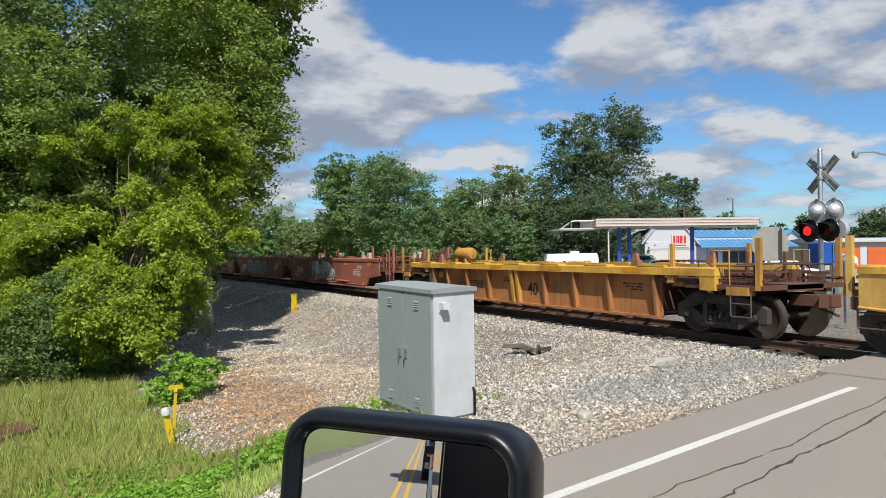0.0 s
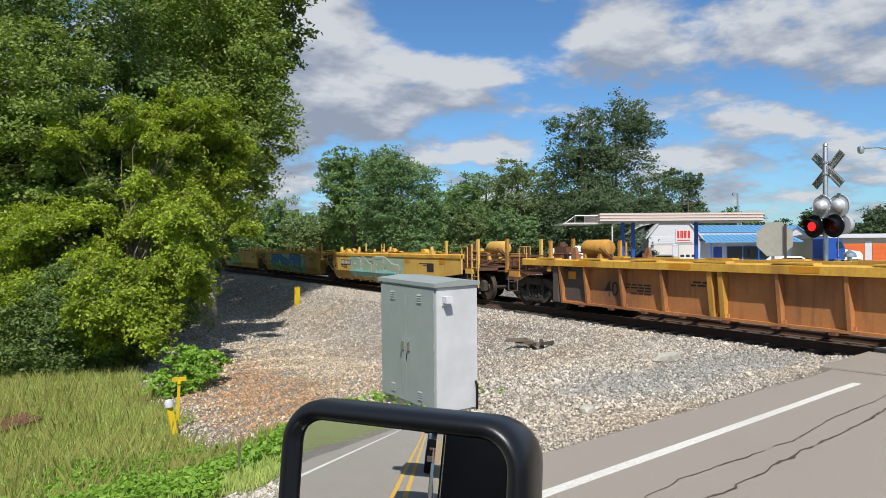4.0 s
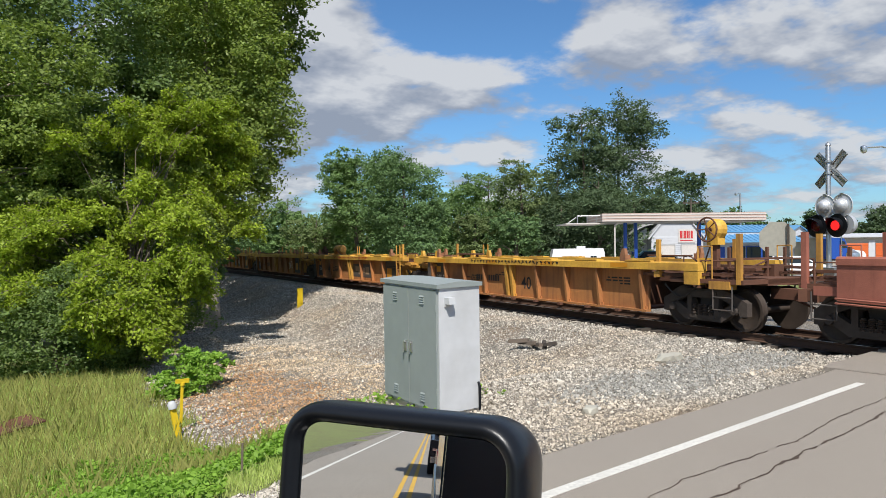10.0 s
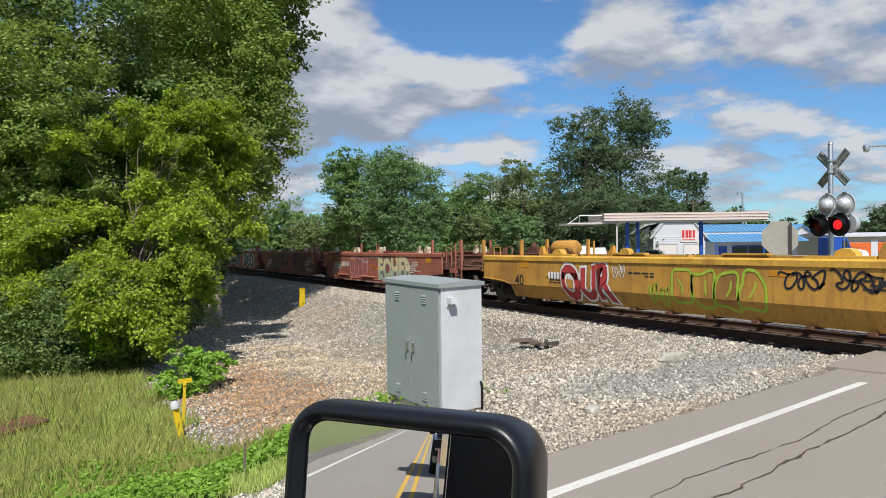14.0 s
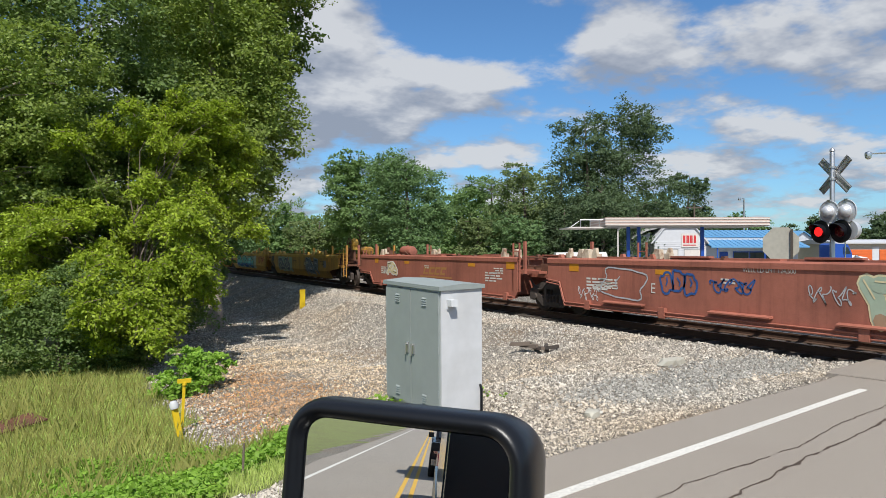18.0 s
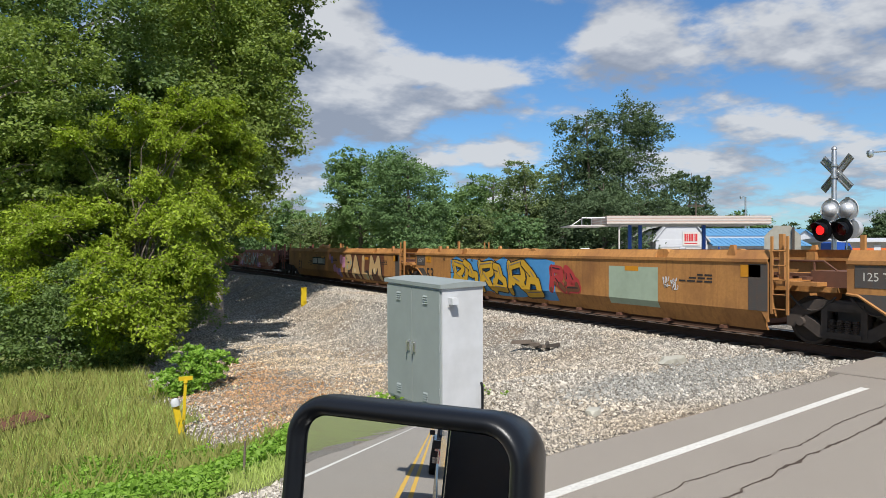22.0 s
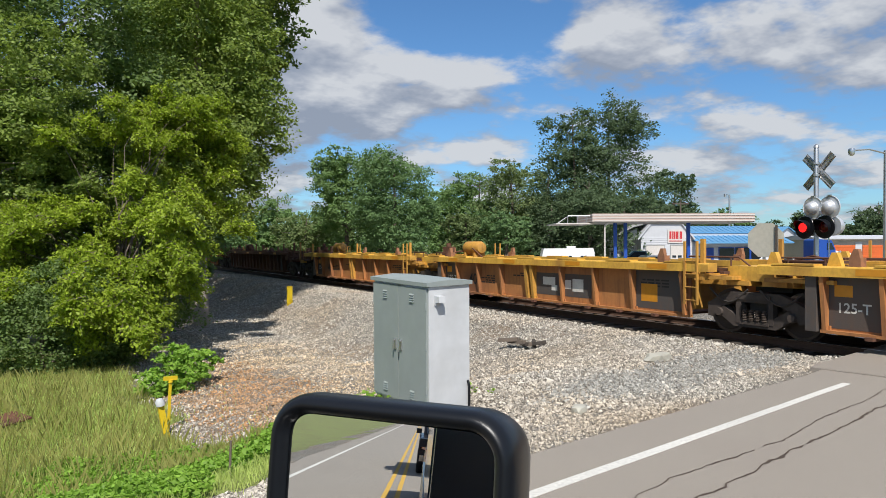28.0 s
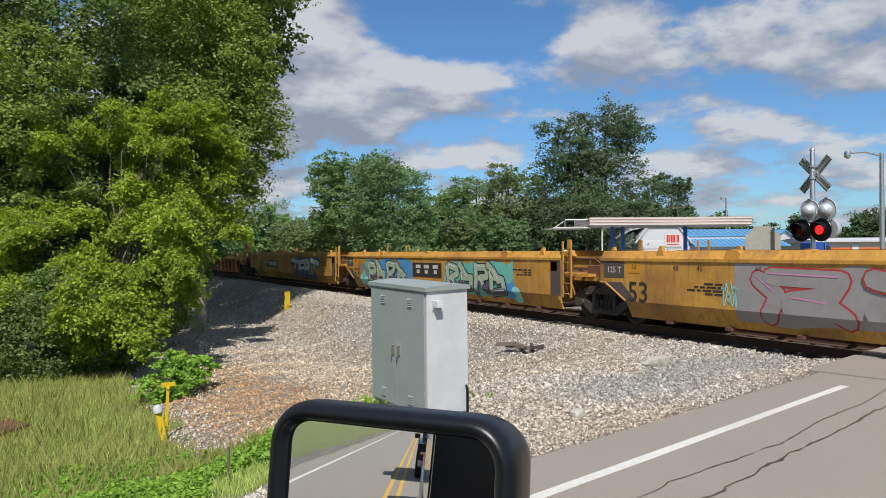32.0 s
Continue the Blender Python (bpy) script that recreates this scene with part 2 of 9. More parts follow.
def gravel_ground(name, scale=26.0):
    """Close-packed small stones: each cell has its own shade, with the gaps coloured dark as shadow, and rounded
    relief.
    """
    m = bpy.data.materials.new(name)
    m.use_nodes = True
    nodes, links = m.node_tree.nodes, m.node_tree.links
    bsdf = nodes["Principled BSDF"]
    coord = nodes.new("ShaderNodeTexCoord")
    cells, gaps = nodes.new("ShaderNodeTexVoronoi"), nodes.new("ShaderNodeTexVoronoi")
    gaps.feature = "DISTANCE_TO_EDGE"
    for n in (cells, gaps):
        n.inputs["Scale"].default_value = scale
        links.new(coord.outputs["Object"], n.inputs["Vector"])
    shade = nodes.new("ShaderNodeValToRGB")
    shade.color_ramp.elements[0].color, shade.color_ramp.elements[1].color = (0.18, 0.16, 0.13, 1), (0.50, 0.46, 0.40, 1)
    warm = shade.color_ramp.elements.new(0.55)
    warm.color = (0.34, 0.30, 0.24, 1)
    sep = nodes.new("ShaderNodeSeparateColor")
    links.new(cells.outputs["Color"], sep.inputs[0])
    links.new(sep.outputs[0], shade.inputs[0])
    patch = nodes.new("ShaderNodeTexNoise")
    patch.inputs["Scale"].default_value, patch.inputs["Detail"].default_value = 0.55, 5
    links.new(coord.outputs["Object"], patch.inputs["Vector"])
    where = nodes.new("ShaderNodeMapRange")
    for key, val in (("From Min", 0.46), ("From Max", 0.66), ("To Min", 0.0), ("To Max", 0.6)):
        where.inputs[key].default_value = val
    links.new(patch.outputs["Fac"], where.inputs["Value"])
    clay = nodes.new("ShaderNodeMix")
    clay.data_type = "RGBA"
    clay.inputs["B"].default_value = (0.36, 0.25, 0.15, 1)
    links.new(where.outputs[0], clay.inputs["Factor"])
    links.new(shade.outputs[0], clay.inputs["A"])
    edge = nodes.new("ShaderNodeMapRange")
    for key, val in (("From Min", 0.0), ("From Max", 0.16), ("To Min", 0.25), ("To Max", 1.0)):
        edge.inputs[key].default_value = val
    links.new(gaps.outputs["Distance"], edge.inputs["Value"])
    joint = nodes.new("ShaderNodeMix")
    joint.data_type = "RGBA"
    joint.inputs["A"].default_value = (0.07, 0.06, 0.048, 1)
    links.new(edge.outputs[0], joint.inputs["Factor"])
    links.new(clay.outputs["Result"], joint.inputs["B"])
    links.new(joint.outputs["Result"], bsdf.inputs["Base Color"])
    bump = nodes.new("ShaderNodeBump")
    bump.inputs["Strength"].default_value, bump.inputs["Distance"].default_value = 1.0, 0.03
    links.new(edge.outputs[0], bump.inputs["Height"])
    links.new(bump.outputs[0], bsdf.inputs["Normal"])
    bsdf.inputs["Roughness"].default_value = 0.95
    return m


M_BALLAST = gravel_ground("ballast_ground")
M_STONE_DUST = material("grey_dusted_stone", (0.36, 0.345, 0.305), 0.9, dark=(0.20, 0.195, 0.17), grain=9, grain_amount=0.6, stain=0.5, stain_color=(0.40, 0.38, 0.34), stain_amount=0.5, bump=0.4, bump_scale=40, island=0.4)
M_TAR = material("tar_crack_seal", (0.075, 0.052, 0.036), 0.75, grain=40, grain_amount=0.6, bump=0.3)
M_LINE_W = material("white_road_paint", (0.66, 0.64, 0.58), 0.8, dark=(0.35, 0.33, 0.3), grain=30, grain_amount=0.6, bump=0.3)
M_LINE_Y = material("yellow_road_paint", (0.62, 0.36, 0.03), 0.8, dark=(0.35, 0.22, 0.05), grain=30, grain_amount=0.6, bump=0.3)
M_SOIL = material("grassy_soil", (0.22, 0.26, 0.07), 0.95, dark=(0.06, 0.05, 0.025), grain=6, grain_amount=0.9, stain=0.3, stain_color=(0.14, 0.13, 0.05), stain_amount=0.6, bump=0.8, bump_scale=18)
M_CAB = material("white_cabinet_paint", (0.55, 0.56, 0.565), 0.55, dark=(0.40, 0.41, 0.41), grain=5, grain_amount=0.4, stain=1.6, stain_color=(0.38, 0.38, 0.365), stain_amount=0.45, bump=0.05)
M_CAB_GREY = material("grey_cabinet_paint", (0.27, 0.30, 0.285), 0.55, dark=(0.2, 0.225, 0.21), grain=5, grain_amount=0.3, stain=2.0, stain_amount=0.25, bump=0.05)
M_STEEL = material("bare_galvanised_steel", (0.55, 0.55, 0.54), 0.38, metal=0.9, dark=(0.35, 0.35, 0.35), bump=0.05)
M_ALU = material("spun_aluminium", (0.72, 0.72, 0.72), 0.3, metal=0.95, dark=(0.55, 0.55, 0.55), bump=0.03)
M_SILVER = material("weathered_silver_paint", (0.62, 0.63, 0.64), 0.38, metal=0.45, dark=(0.48, 0.49, 0.50), bump=0.03)
M_BLACK_PLASTIC = material("black_textured_plastic", (0.007, 0.008, 0.010), 0.33, dark=(0.005, 0.005, 0.006), grain=200, stain_amount=0.1, bump=0.06, bump_scale=900)
M_DARK = material("black_car_paint", (0.012, 0.012, 0.014), 0.25, stain_amount=0.0, bump=0)
M_POST_Y = material("yellow_plastic_post", (0.72, 0.50, 0.02), 0.5, stain_amount=0.2, bump=0.05)
M_BARK_PALE = material("pale_grey_bark", (0.34, 0.29, 0.23), 0.9, dark=(0.16, 0.13, 0.10), bump=0.6, bump_scale=14)
M_BARK = material("grey_brown_bark", (0.14, 0.11, 0.085), 0.95, dark=(0.06, 0.05, 0.04), bump=0.9, bump_scale=14)


def leaf_material(name, color, back, thin=0.36, mixed_by=0.3, gloss=0.5):
    m = material(name, color, gloss, dark=back, grain=1.2, grain_amount=0.5, stain=0.35, stain_amount=0.4, bump=0, island=mixed_by, spec=0.22)
    nt = m.node_tree
    bsdf = nt.nodes["Principled BSDF"]
    trans = nt.nodes.new("ShaderNodeBsdfTranslucent")
    trans.inputs["Color"].default_value = (color[0] * 1.3, color[1] * 1.4, color[2] * 0.8, 1)
    mix = nt.nodes.new("ShaderNodeMixShader")
    mix.inputs[0].default_value = thin
    nt.links.new(bsdf.outputs[0], mix.inputs[1])
    nt.links.new(trans.outputs[0], mix.inputs[2])
    nt.links.new(mix.outputs[0], nt.nodes["Material Output"].inputs["Surface"])
    return m


M_LEAF = leaf_material("mid_green_leaves", (0.235, 0.30, 0.07), (0.10, 0.15, 0.035), 0.38, 0.4)
M_LEAF_LIME = leaf_material("lime_green_leaves", (0.285, 0.36, 0.035), (0.10, 0.155, 0.016), 0.38, 0.5)
M_LEAF_DARK = leaf_material("dark_green_leaves", (0.155, 0.22, 0.066), (0.068, 0.115, 0.036), 0.36, 0.4)
M_LEAF_OLIVE = leaf_material("olive_green_leaves", (0.16, 0.195, 0.09), (0.09, 0.12, 0.055))
# distant leaves: a bluish air haze is mixed into the base colours
M_FAR_MID = leaf_material("distant_green_leaves", (0.165, 0.255, 0.09), (0.10, 0.165, 0.062), 0.3, 0.22, 0.7)
M_FAR_DARK = leaf_material("distant_dark_leaves", (0.14, 0.225, 0.09), (0.09, 0.15, 0.064), 0.3, 0.22, 0.7)
M_FAR_OLIVE = leaf_material("distant_olive_leaves", (0.165, 0.215, 0.085), (0.105, 0.145, 0.06), 0.3, 0.22, 0.7)
# darker copy for trees behind the station; their shade is put into the colour
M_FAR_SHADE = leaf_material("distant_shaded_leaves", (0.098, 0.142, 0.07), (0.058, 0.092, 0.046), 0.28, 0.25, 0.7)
M_GRASS = leaf_material("meadow_grass_blades", (0.49, 0.56, 0.19), (0.31, 0.41, 0.10), 0.36, 0.45)
M_GRASS_DRY = leaf_material("dry_grass_blades", (0.34, 0.33, 0.11), (0.22, 0.24, 0.07))
M_WEED = leaf_material("broad_weed_leaves", (0.25, 0.40, 0.06), (0.13, 0.25, 0.035))


# ---- mesh helpers ----
def part(name, bm, mat, parent=None, label="", smooth=False, bevel=0.0):
    """Links a bmesh as one mesh object, under a thing or a part."""
    if isinstance(bm, bmesh.types.BMesh):
        me = bpy.data.meshes.new(name)
        if bevel:
            bmesh.ops.bevel(bm, geom=[e for e in bm.edges if len(e.link_faces) == 2 and e.calc_face_angle(0) > 0.6], offset=bevel, segments=1, affect="EDGES", clamp_overlap=True)
        bmesh.ops.recalc_face_normals(bm, faces=bm.faces)
        bm.to_mesh(me)
        bm.free()
        if smooth:
            for p in me.polygons:
                p.use_smooth = True
            me.set_sharp_from_angle(angle=radians(40))
    else:
        me = bm
    if mat and not me.materials:
        me.materials.append(mat)
    ob = new(name, me)
    if parent:
        ob.parent = parent
    if label:
        tagged(ob, label)
    return ob


def empty(name, m=None, label="", category="", group="", kind=""):
    ob = new(name)
    ob.empty_display_size = 0.2
    if m is not None:
        ob.matrix_basis = m
    return tagged(ob, label, category, group, kind)


def bmnew():
    return bmesh.new()


def box(bm, x0, x1, y0, y1, z0, z1, m=None):
    c = [(x, y, z) for x in (x0, x1) for y in (y0, y1) for z in (z0, z1)]
    v = [bm.verts.new(m @ Vector(p) if m else p) for p in c]
    for f in ((0, 1, 3, 2), (4, 6, 7, 5), (0, 4, 5, 1), (2, 3, 7, 6), (0, 2, 6, 4), (1, 5, 7, 3)):
        bm.faces.new([v[i] for i in f])
    return bm


def prism(bm, pts, axis, a, b, m=None):
    """A closed outline drawn in the plane across an axis, drawn out from a to b along it."""
    def at(p, s):
        q = {"x": (s, p[0], p[1]), "y": (p[0], s, p[1]), "z": (p[0], p[1], s)}[axis]
        return m @ Vector(q) if m else q
    lo, hi = [bm.verts.new(at(p, a)) for p in pts], [bm.verts.new(at(p, b)) for p in pts]
    bm.faces.new(lo), bm.faces.new(hi[::-1])
    for i in range(len(pts)):
        j = (i + 1) % len(pts)
        bm.faces.new((lo[i], hi[i], hi[j], lo[j]))
    return bm


def tube(bm, p, q, r0, r1=None, n=8, caps=True):
    """A round bar or cone from p to q."""
    p, q = Vector(p), Vector(q)
    r1 = r0 if r1 is None else r1
    w = (q - p).normalized()
    u = w.orthogonal().normalized()
    v = w.cross(u)
    rings = []
    for c, r in ((p, r0), (q, r1)):
        rings.append([bm.verts.new(c + (u * math.cos(2 * math.pi * i / n) + v * math.sin(2 * math.pi * i / n)) * r) for i in range(n)])
    for i in range(n):
        j = (i + 1) % n
        bm.faces.new((rings[0][i], rings[0][j], rings[1][j], rings[1][i]))
    if caps:
        bm.faces.new(rings[0][::-1]), bm.faces.new(rings[1])
    return bm


def lathe(bm, profile, origin=(0, 0, 0), axis="z", n=24):
    """Turns a profile of (radius, height) round an axis."""
    o = Vector(origin)
    rings = []
    for r, h in profile:
        ring = []
        for i in range(n):
            a = 2 * math.pi * i / n
            c, s = r * math.cos(a), r * math.sin(a)
            ring.append(bm.verts.new(o + Vector({"z": (c, s, h), "x": (h, c, s), "y": (c, h, s)}[axis])))
        rings.append(ring)
    for a, b in zip(rings, rings[1:]):
        for i in range(n):
            j = (i + 1) % n
            bm.faces.new((a[i], a[j], b[j], b[i]))
    bm.faces.new(rings[0][::-1]), bm.faces.new(rings[-1])
    return bm


def path_bar(bm, pts, r, n=6):
    """A bent round bar through points."""
    pts = [Vector(p) for p in pts]
    ways = [(b - a).normalized() for a, b in zip(pts, pts[1:])]
    u = ways[0].orthogonal().normalized()
    rings = []
    for i, p in enumerate(pts):
        a, b = ways[max(0, i - 1)], ways[min(i, len(ways) - 1)]
        w = (a + b).normalized() if (a + b).length > 0.1 else a
        k = 1 / max(0.5, w.dot(a))
        u = (u - w * u.dot(w)).normalized()
        v = w.cross(u)
        rings.append([bm.verts.new(p + (u * math.cos(2 * math.pi * j / n) + v * math.sin(2 * math.pi * j / n)) * r * (0.5 + 0.5 * k)) for j in range(n)])
    for a, b in zip(rings, rings[1:]):
        for j in range(n):
            bm.faces.new((a[j], a[(j + 1) % n], b[(j + 1) % n], b[j]))
    bm.faces.new(rings[0][::-1]), bm.faces.new(rings[-1])
    return bm


def mesh_from(name, verts, faces, mat, smooth=False):
    """verts, faces as numpy arrays; all faces with the same number of corners."""
    me = bpy.data.meshes.new(name)
    nv, nf, k = len(verts), len(faces), faces.shape[1]
    me.vertices.add(nv)
    me.vertices.foreach_set("co", np.asarray(verts, np.float32).ravel())
    me.loops.add(nf * k)
    me.loops.foreach_set("vertex_index", np.asarray(faces, np.int32).ravel())
    me.polygons.add(nf)
    me.polygons.foreach_set("loop_start", np.arange(0, nf * k, k, dtype=np.int32))
    me.polygons.foreach_set("use_smooth", np.full(nf, smooth))
    me.update(calc_edges=True)
    me.materials.append(mat)
    return me

# ---- ground, road and track ----
ROAD_P, ROAD_D, ROAD_N = (-10.79, 4.56), (0.977, 0.212), (-0.212, 0.977)
TRACK_LEN = 900.0


def smooth01(a, b, x):
    t = np.clip((x - a) / (b - a), 0, 1)
    return t * t * (3 - 2 * t)


def road_r(x, y):
    """Metres north of the white edge line."""
    return (x - ROAD_P[0]) * ROAD_N[0] + (y - ROAD_P[1]) * ROAD_N[1]


def road_s(x, y):
    return (x - ROAD_P[0]) * ROAD_D[0] + (y - ROAD_P[1]) * ROAD_D[1]


def wavy(x, y, f, seed=0.0):
    return (np.sin(x * f + seed) + np.sin(y * f * 1.13 + seed * 2.1) + np.sin((x + y) * f * 0.71 + seed * 0.7) + np.sin((x - 1.7 * y) * f * 1.9 + seed)) / 4


def height(x, y):
    """The ground's height; the rail tops are at 0."""
    x, y = np.asarray(x, float), np.asarray(y, float)
    w, r = np.abs(x), road_r(x, y)
    far = np.maximum(0, np.minimum(smooth01(3.5, 13, r), 1))
    slope = 0.05 + 0.40 * far
    bank = -0.16 - slope * np.maximum(0, w - 2.2 - 1.6 * far)
    rim = 1.3 + 3.0 * smooth01(-13.2, -10.4, x)
    fill = -0.07 - 0.025 * np.maximum(0, r) - 0.26 * np.maximum(0, r - rim)
    z = np.logaddexp(bank * 9, fill * 9) / 9 - 0.03
    low = np.where(x < 0, -1.25, -0.45) + 0.06 * wavy(x, y, 0.35)
    z = np.logaddexp(z * 9, low * 9) / 9
    z += (0.075 * wavy(x, y, 1.25, 1.0) + 0.03 * wavy(x, y, 3.3, 2.0)) * smooth01(2.0, 3.5, w) * smooth01(0.9, 2.5, np.abs(r + 3.0) - 2.6)
    z = np.minimum(z, -0.16 + 0.0 * w + 10 * (np.abs(r + 3.0) < 3.6) * (w > 1.9))
    on_road = smooth01(4.9, 3.75, np.abs(r + 3.0))
    south = smooth01(-7.0, -9.0, r)
    z = np.where(r < -3, -0.05 - 0.5 * south, z)
    return np.where(np.abs(r + 3.0) < 4.6, np.minimum(z, -0.06) * (1 - on_road) - 0.06 * on_road, z) - 0.1 * (w < 1.5)


def is_gravel(x, y):
    r = road_r(x, y)
    n = 0.5 * wavy(x, y, 2.3, 3.0) + 0.25 * wavy(x, y, 7.0, 1.0)
    pile = (x + n > -11.2) & (x < 9 + n) & (y < 60)
    tip = (x + n > -12.9 + 0.1 * np.maximum(0, 17 - y)) & (y + n > 11.2) & (y < 23)
    shoulder = (r + 0.5 * n < 3.0) & (r > -3) & (x < 10)
    track = np.abs(x) + 0.3 * n < 6.2
    south = (np.abs(r + 3.0) < 5.0 + 0.4 * n)
    return ((pile | tip | track) & (x + n > -13.2)) | shoulder & (r > 0) | track | south & (np.abs(x) < 300)


def spread(parts):
    out = []
    for a, b, step in parts:
        out.append(np.arange(a, b, step))
    out.append(np.array([parts[-1][1]]))
    return np.unique(np.round(np.concatenate(out), 3))


def make_ground():
    xs = spread(((-3000, -300, 300), (-300, -60, 20), (-60, -22, 4), (-22, 4, 0.35), (4, 30, 2), (30, 300, 30), (300, 3000, 300)))
    ys = spread(((-3000, -300, 300), (-300, -40, 20), (-40, -2, 2), (-2, 45, 0.35), (45, 120, 3), (120, 400, 20), (400, 3000, 300)))
    X, Y = np.meshgrid(xs, ys, indexing="ij")
    Z = height(X, Y)
    nx, ny = X.shape
    idx = np.arange(nx * ny).reshape(nx, ny)
    faces = np.stack([idx[:-1, :-1], idx[1:, :-1], idx[1:, 1:], idx[:-1, 1:]], -1).reshape(-1, 4)
    verts = np.stack([X, Y, Z], -1).reshape(-1, 3)
    me = mesh_from("ground", verts, faces, M_SOIL, smooth=True)
    me.materials.append(M_BALLAST)
    mid = verts[faces].mean(1)
    me.polygons.foreach_set("material_index", is_gravel(mid[:, 0], mid[:, 1]).astype(np.int32))
    tagged(new("ground", me), "grassy ground with a grey gravel bank beside the track", kind="structure")


def strip(name, s0, s1, r0, r1, z, mat, step=2.0, jag=0.0, thick=0.05, parent=None):
    """A slab along the road, from s0 to s1, between two distances from the edge line."""
    n = max(1, int((s1 - s0) / step))
    bm = bmnew()
    rows = []
    for i in range(n + 1):
        s = s0 + (s1 - s0) * i / n
        a = r0 + (jag * noise.noise((s * 0.8, 3.0, 0)) if jag else 0)
        b = r1 + (jag * noise.noise((s * 0.8, 7.0, 0)) + 0.4 * jag * noise.noise((s * 3.1, 5.0, 0)) if jag else 0)
        ring = []
        for r, zz in ((a, z), (b, z), (b, z - thick), (a, z - thick)):
            ring.append(bm.verts.new((ROAD_P[0] + ROAD_D[0] * s + ROAD_N[0] * r, ROAD_P[1] + ROAD_D[1] * s + ROAD_N[1] * r, zz)))
        rows.append(ring)
    for p, q in zip(rows, rows[1:]):
        for k in range(4):
            bm.faces.new((p[k], p[(k + 1) % 4], q[(k + 1) % 4], q[k]))
    bm.faces.new(rows[0]), bm.faces.new(rows[-1][::-1])
    return part(name, bm, mat, parent)


def make_road():
    # the track crosses the road round s = 11
    west = strip("road", -260, 8.75, -7.4, 0.72, 0.0, M_ASPHALT, jag=0.16, thick=0.10)
    tagged(west, "worn grey two-lane asphalt road with tar-sealed cracks", kind="structure")
    east = strip("road", 13.4, 260, -7.4, 0.9, 0.0, M_ASPHALT, jag=0.16, thick=0.10)
    tagged(east, "worn grey two-lane asphalt road beyond the crossing", kind="structure")
    # raised, cracked approach at the crossing, with its timber and asphalt panels
    apron = strip("crossing_apron", 7.5, 8.74, -7.6, 0.84, 0.02, M_ASPHALT, step=0.3, jag=0.18, thick=0.14)
    tagged(apron, "patched asphalt apron before the rails", kind="structure")
    for s0, s1 in ((8.76, 9.98), (10.24, 11.42), (11.68, 13.38)):
        tagged(strip("crossing_panel", s0, s1, -7.6, 0.95, 0.0, M_ASPHALT, step=0.4, thick=0.12), "dark asphalt panel between the rails", kind="structure")
    for name, s0, s1, r0, r1, mat, lab in (("edge_line", -255, 6.6, -0.055, 0.055, M_LINE_W, "worn white road edge line"),
                                           ("edge_line", -255, 6.05, -5.95, -5.84, M_LINE_W, "worn white road edge line"),
                                           ("edge_line", 14, 255, -0.055, 0.055, M_LINE_W, "worn white road edge line"),
                                           ("centre_line", -255, 6.0, -2.52, -2.41, M_LINE_Y, "faded double yellow centre line"),
                                           ("centre_line", -255, 6.0, -2.80, -2.69, M_LINE_Y, "faded double yellow centre line")):
        tagged(strip(name, s0, s1, r0, r1, 0.004, mat, step=1.0, thick=0.004, jag=0.012), lab, kind="structure")
    rnd = random.Random(5)
    # tar-sealed cracks that run along the lane
    for k, (r, width, s0, s1) in enumerate(((-0.62, 0.012, -6, 8.0), (-0.92, 0.019, -9, 8.5))):
        bm = bmnew()
        prev = None
        n = int((s1 - s0) / 0.09)
        for i in range(n + 1):
            s = s0 + (s1 - s0) * i / n
            rr = r + 0.12 * noise.noise((s * 0.5, k * 9.1, 0)) + 0.035 * noise.noise((s * 3.2, k, 2)) + 0.03 * noise.noise((s * 13, k, 5)) + 0.012 * s * (k < 2)
            ww = width * (0.35 + 1.5 * abs(noise.noise((s * 7.0, k, 8))))
            pair = [bm.verts.new((ROAD_P[0] + ROAD_D[0] * s + ROAD_N[0] * q, ROAD_P[1] + ROAD_D[1] * s + ROAD_N[1] * q, 0.0035)) for q in (rr - ww, rr + ww)]
            if prev and noise.noise((s * 2.2, k * 3.0, 4)) > -0.5:
                bm.faces.new((prev[0], prev[1], pair[1], pair[0]))
            prev = pair
        tagged(part("tar_seal", bm, M_TAR), "black tar seal over a road crack", kind="structure")


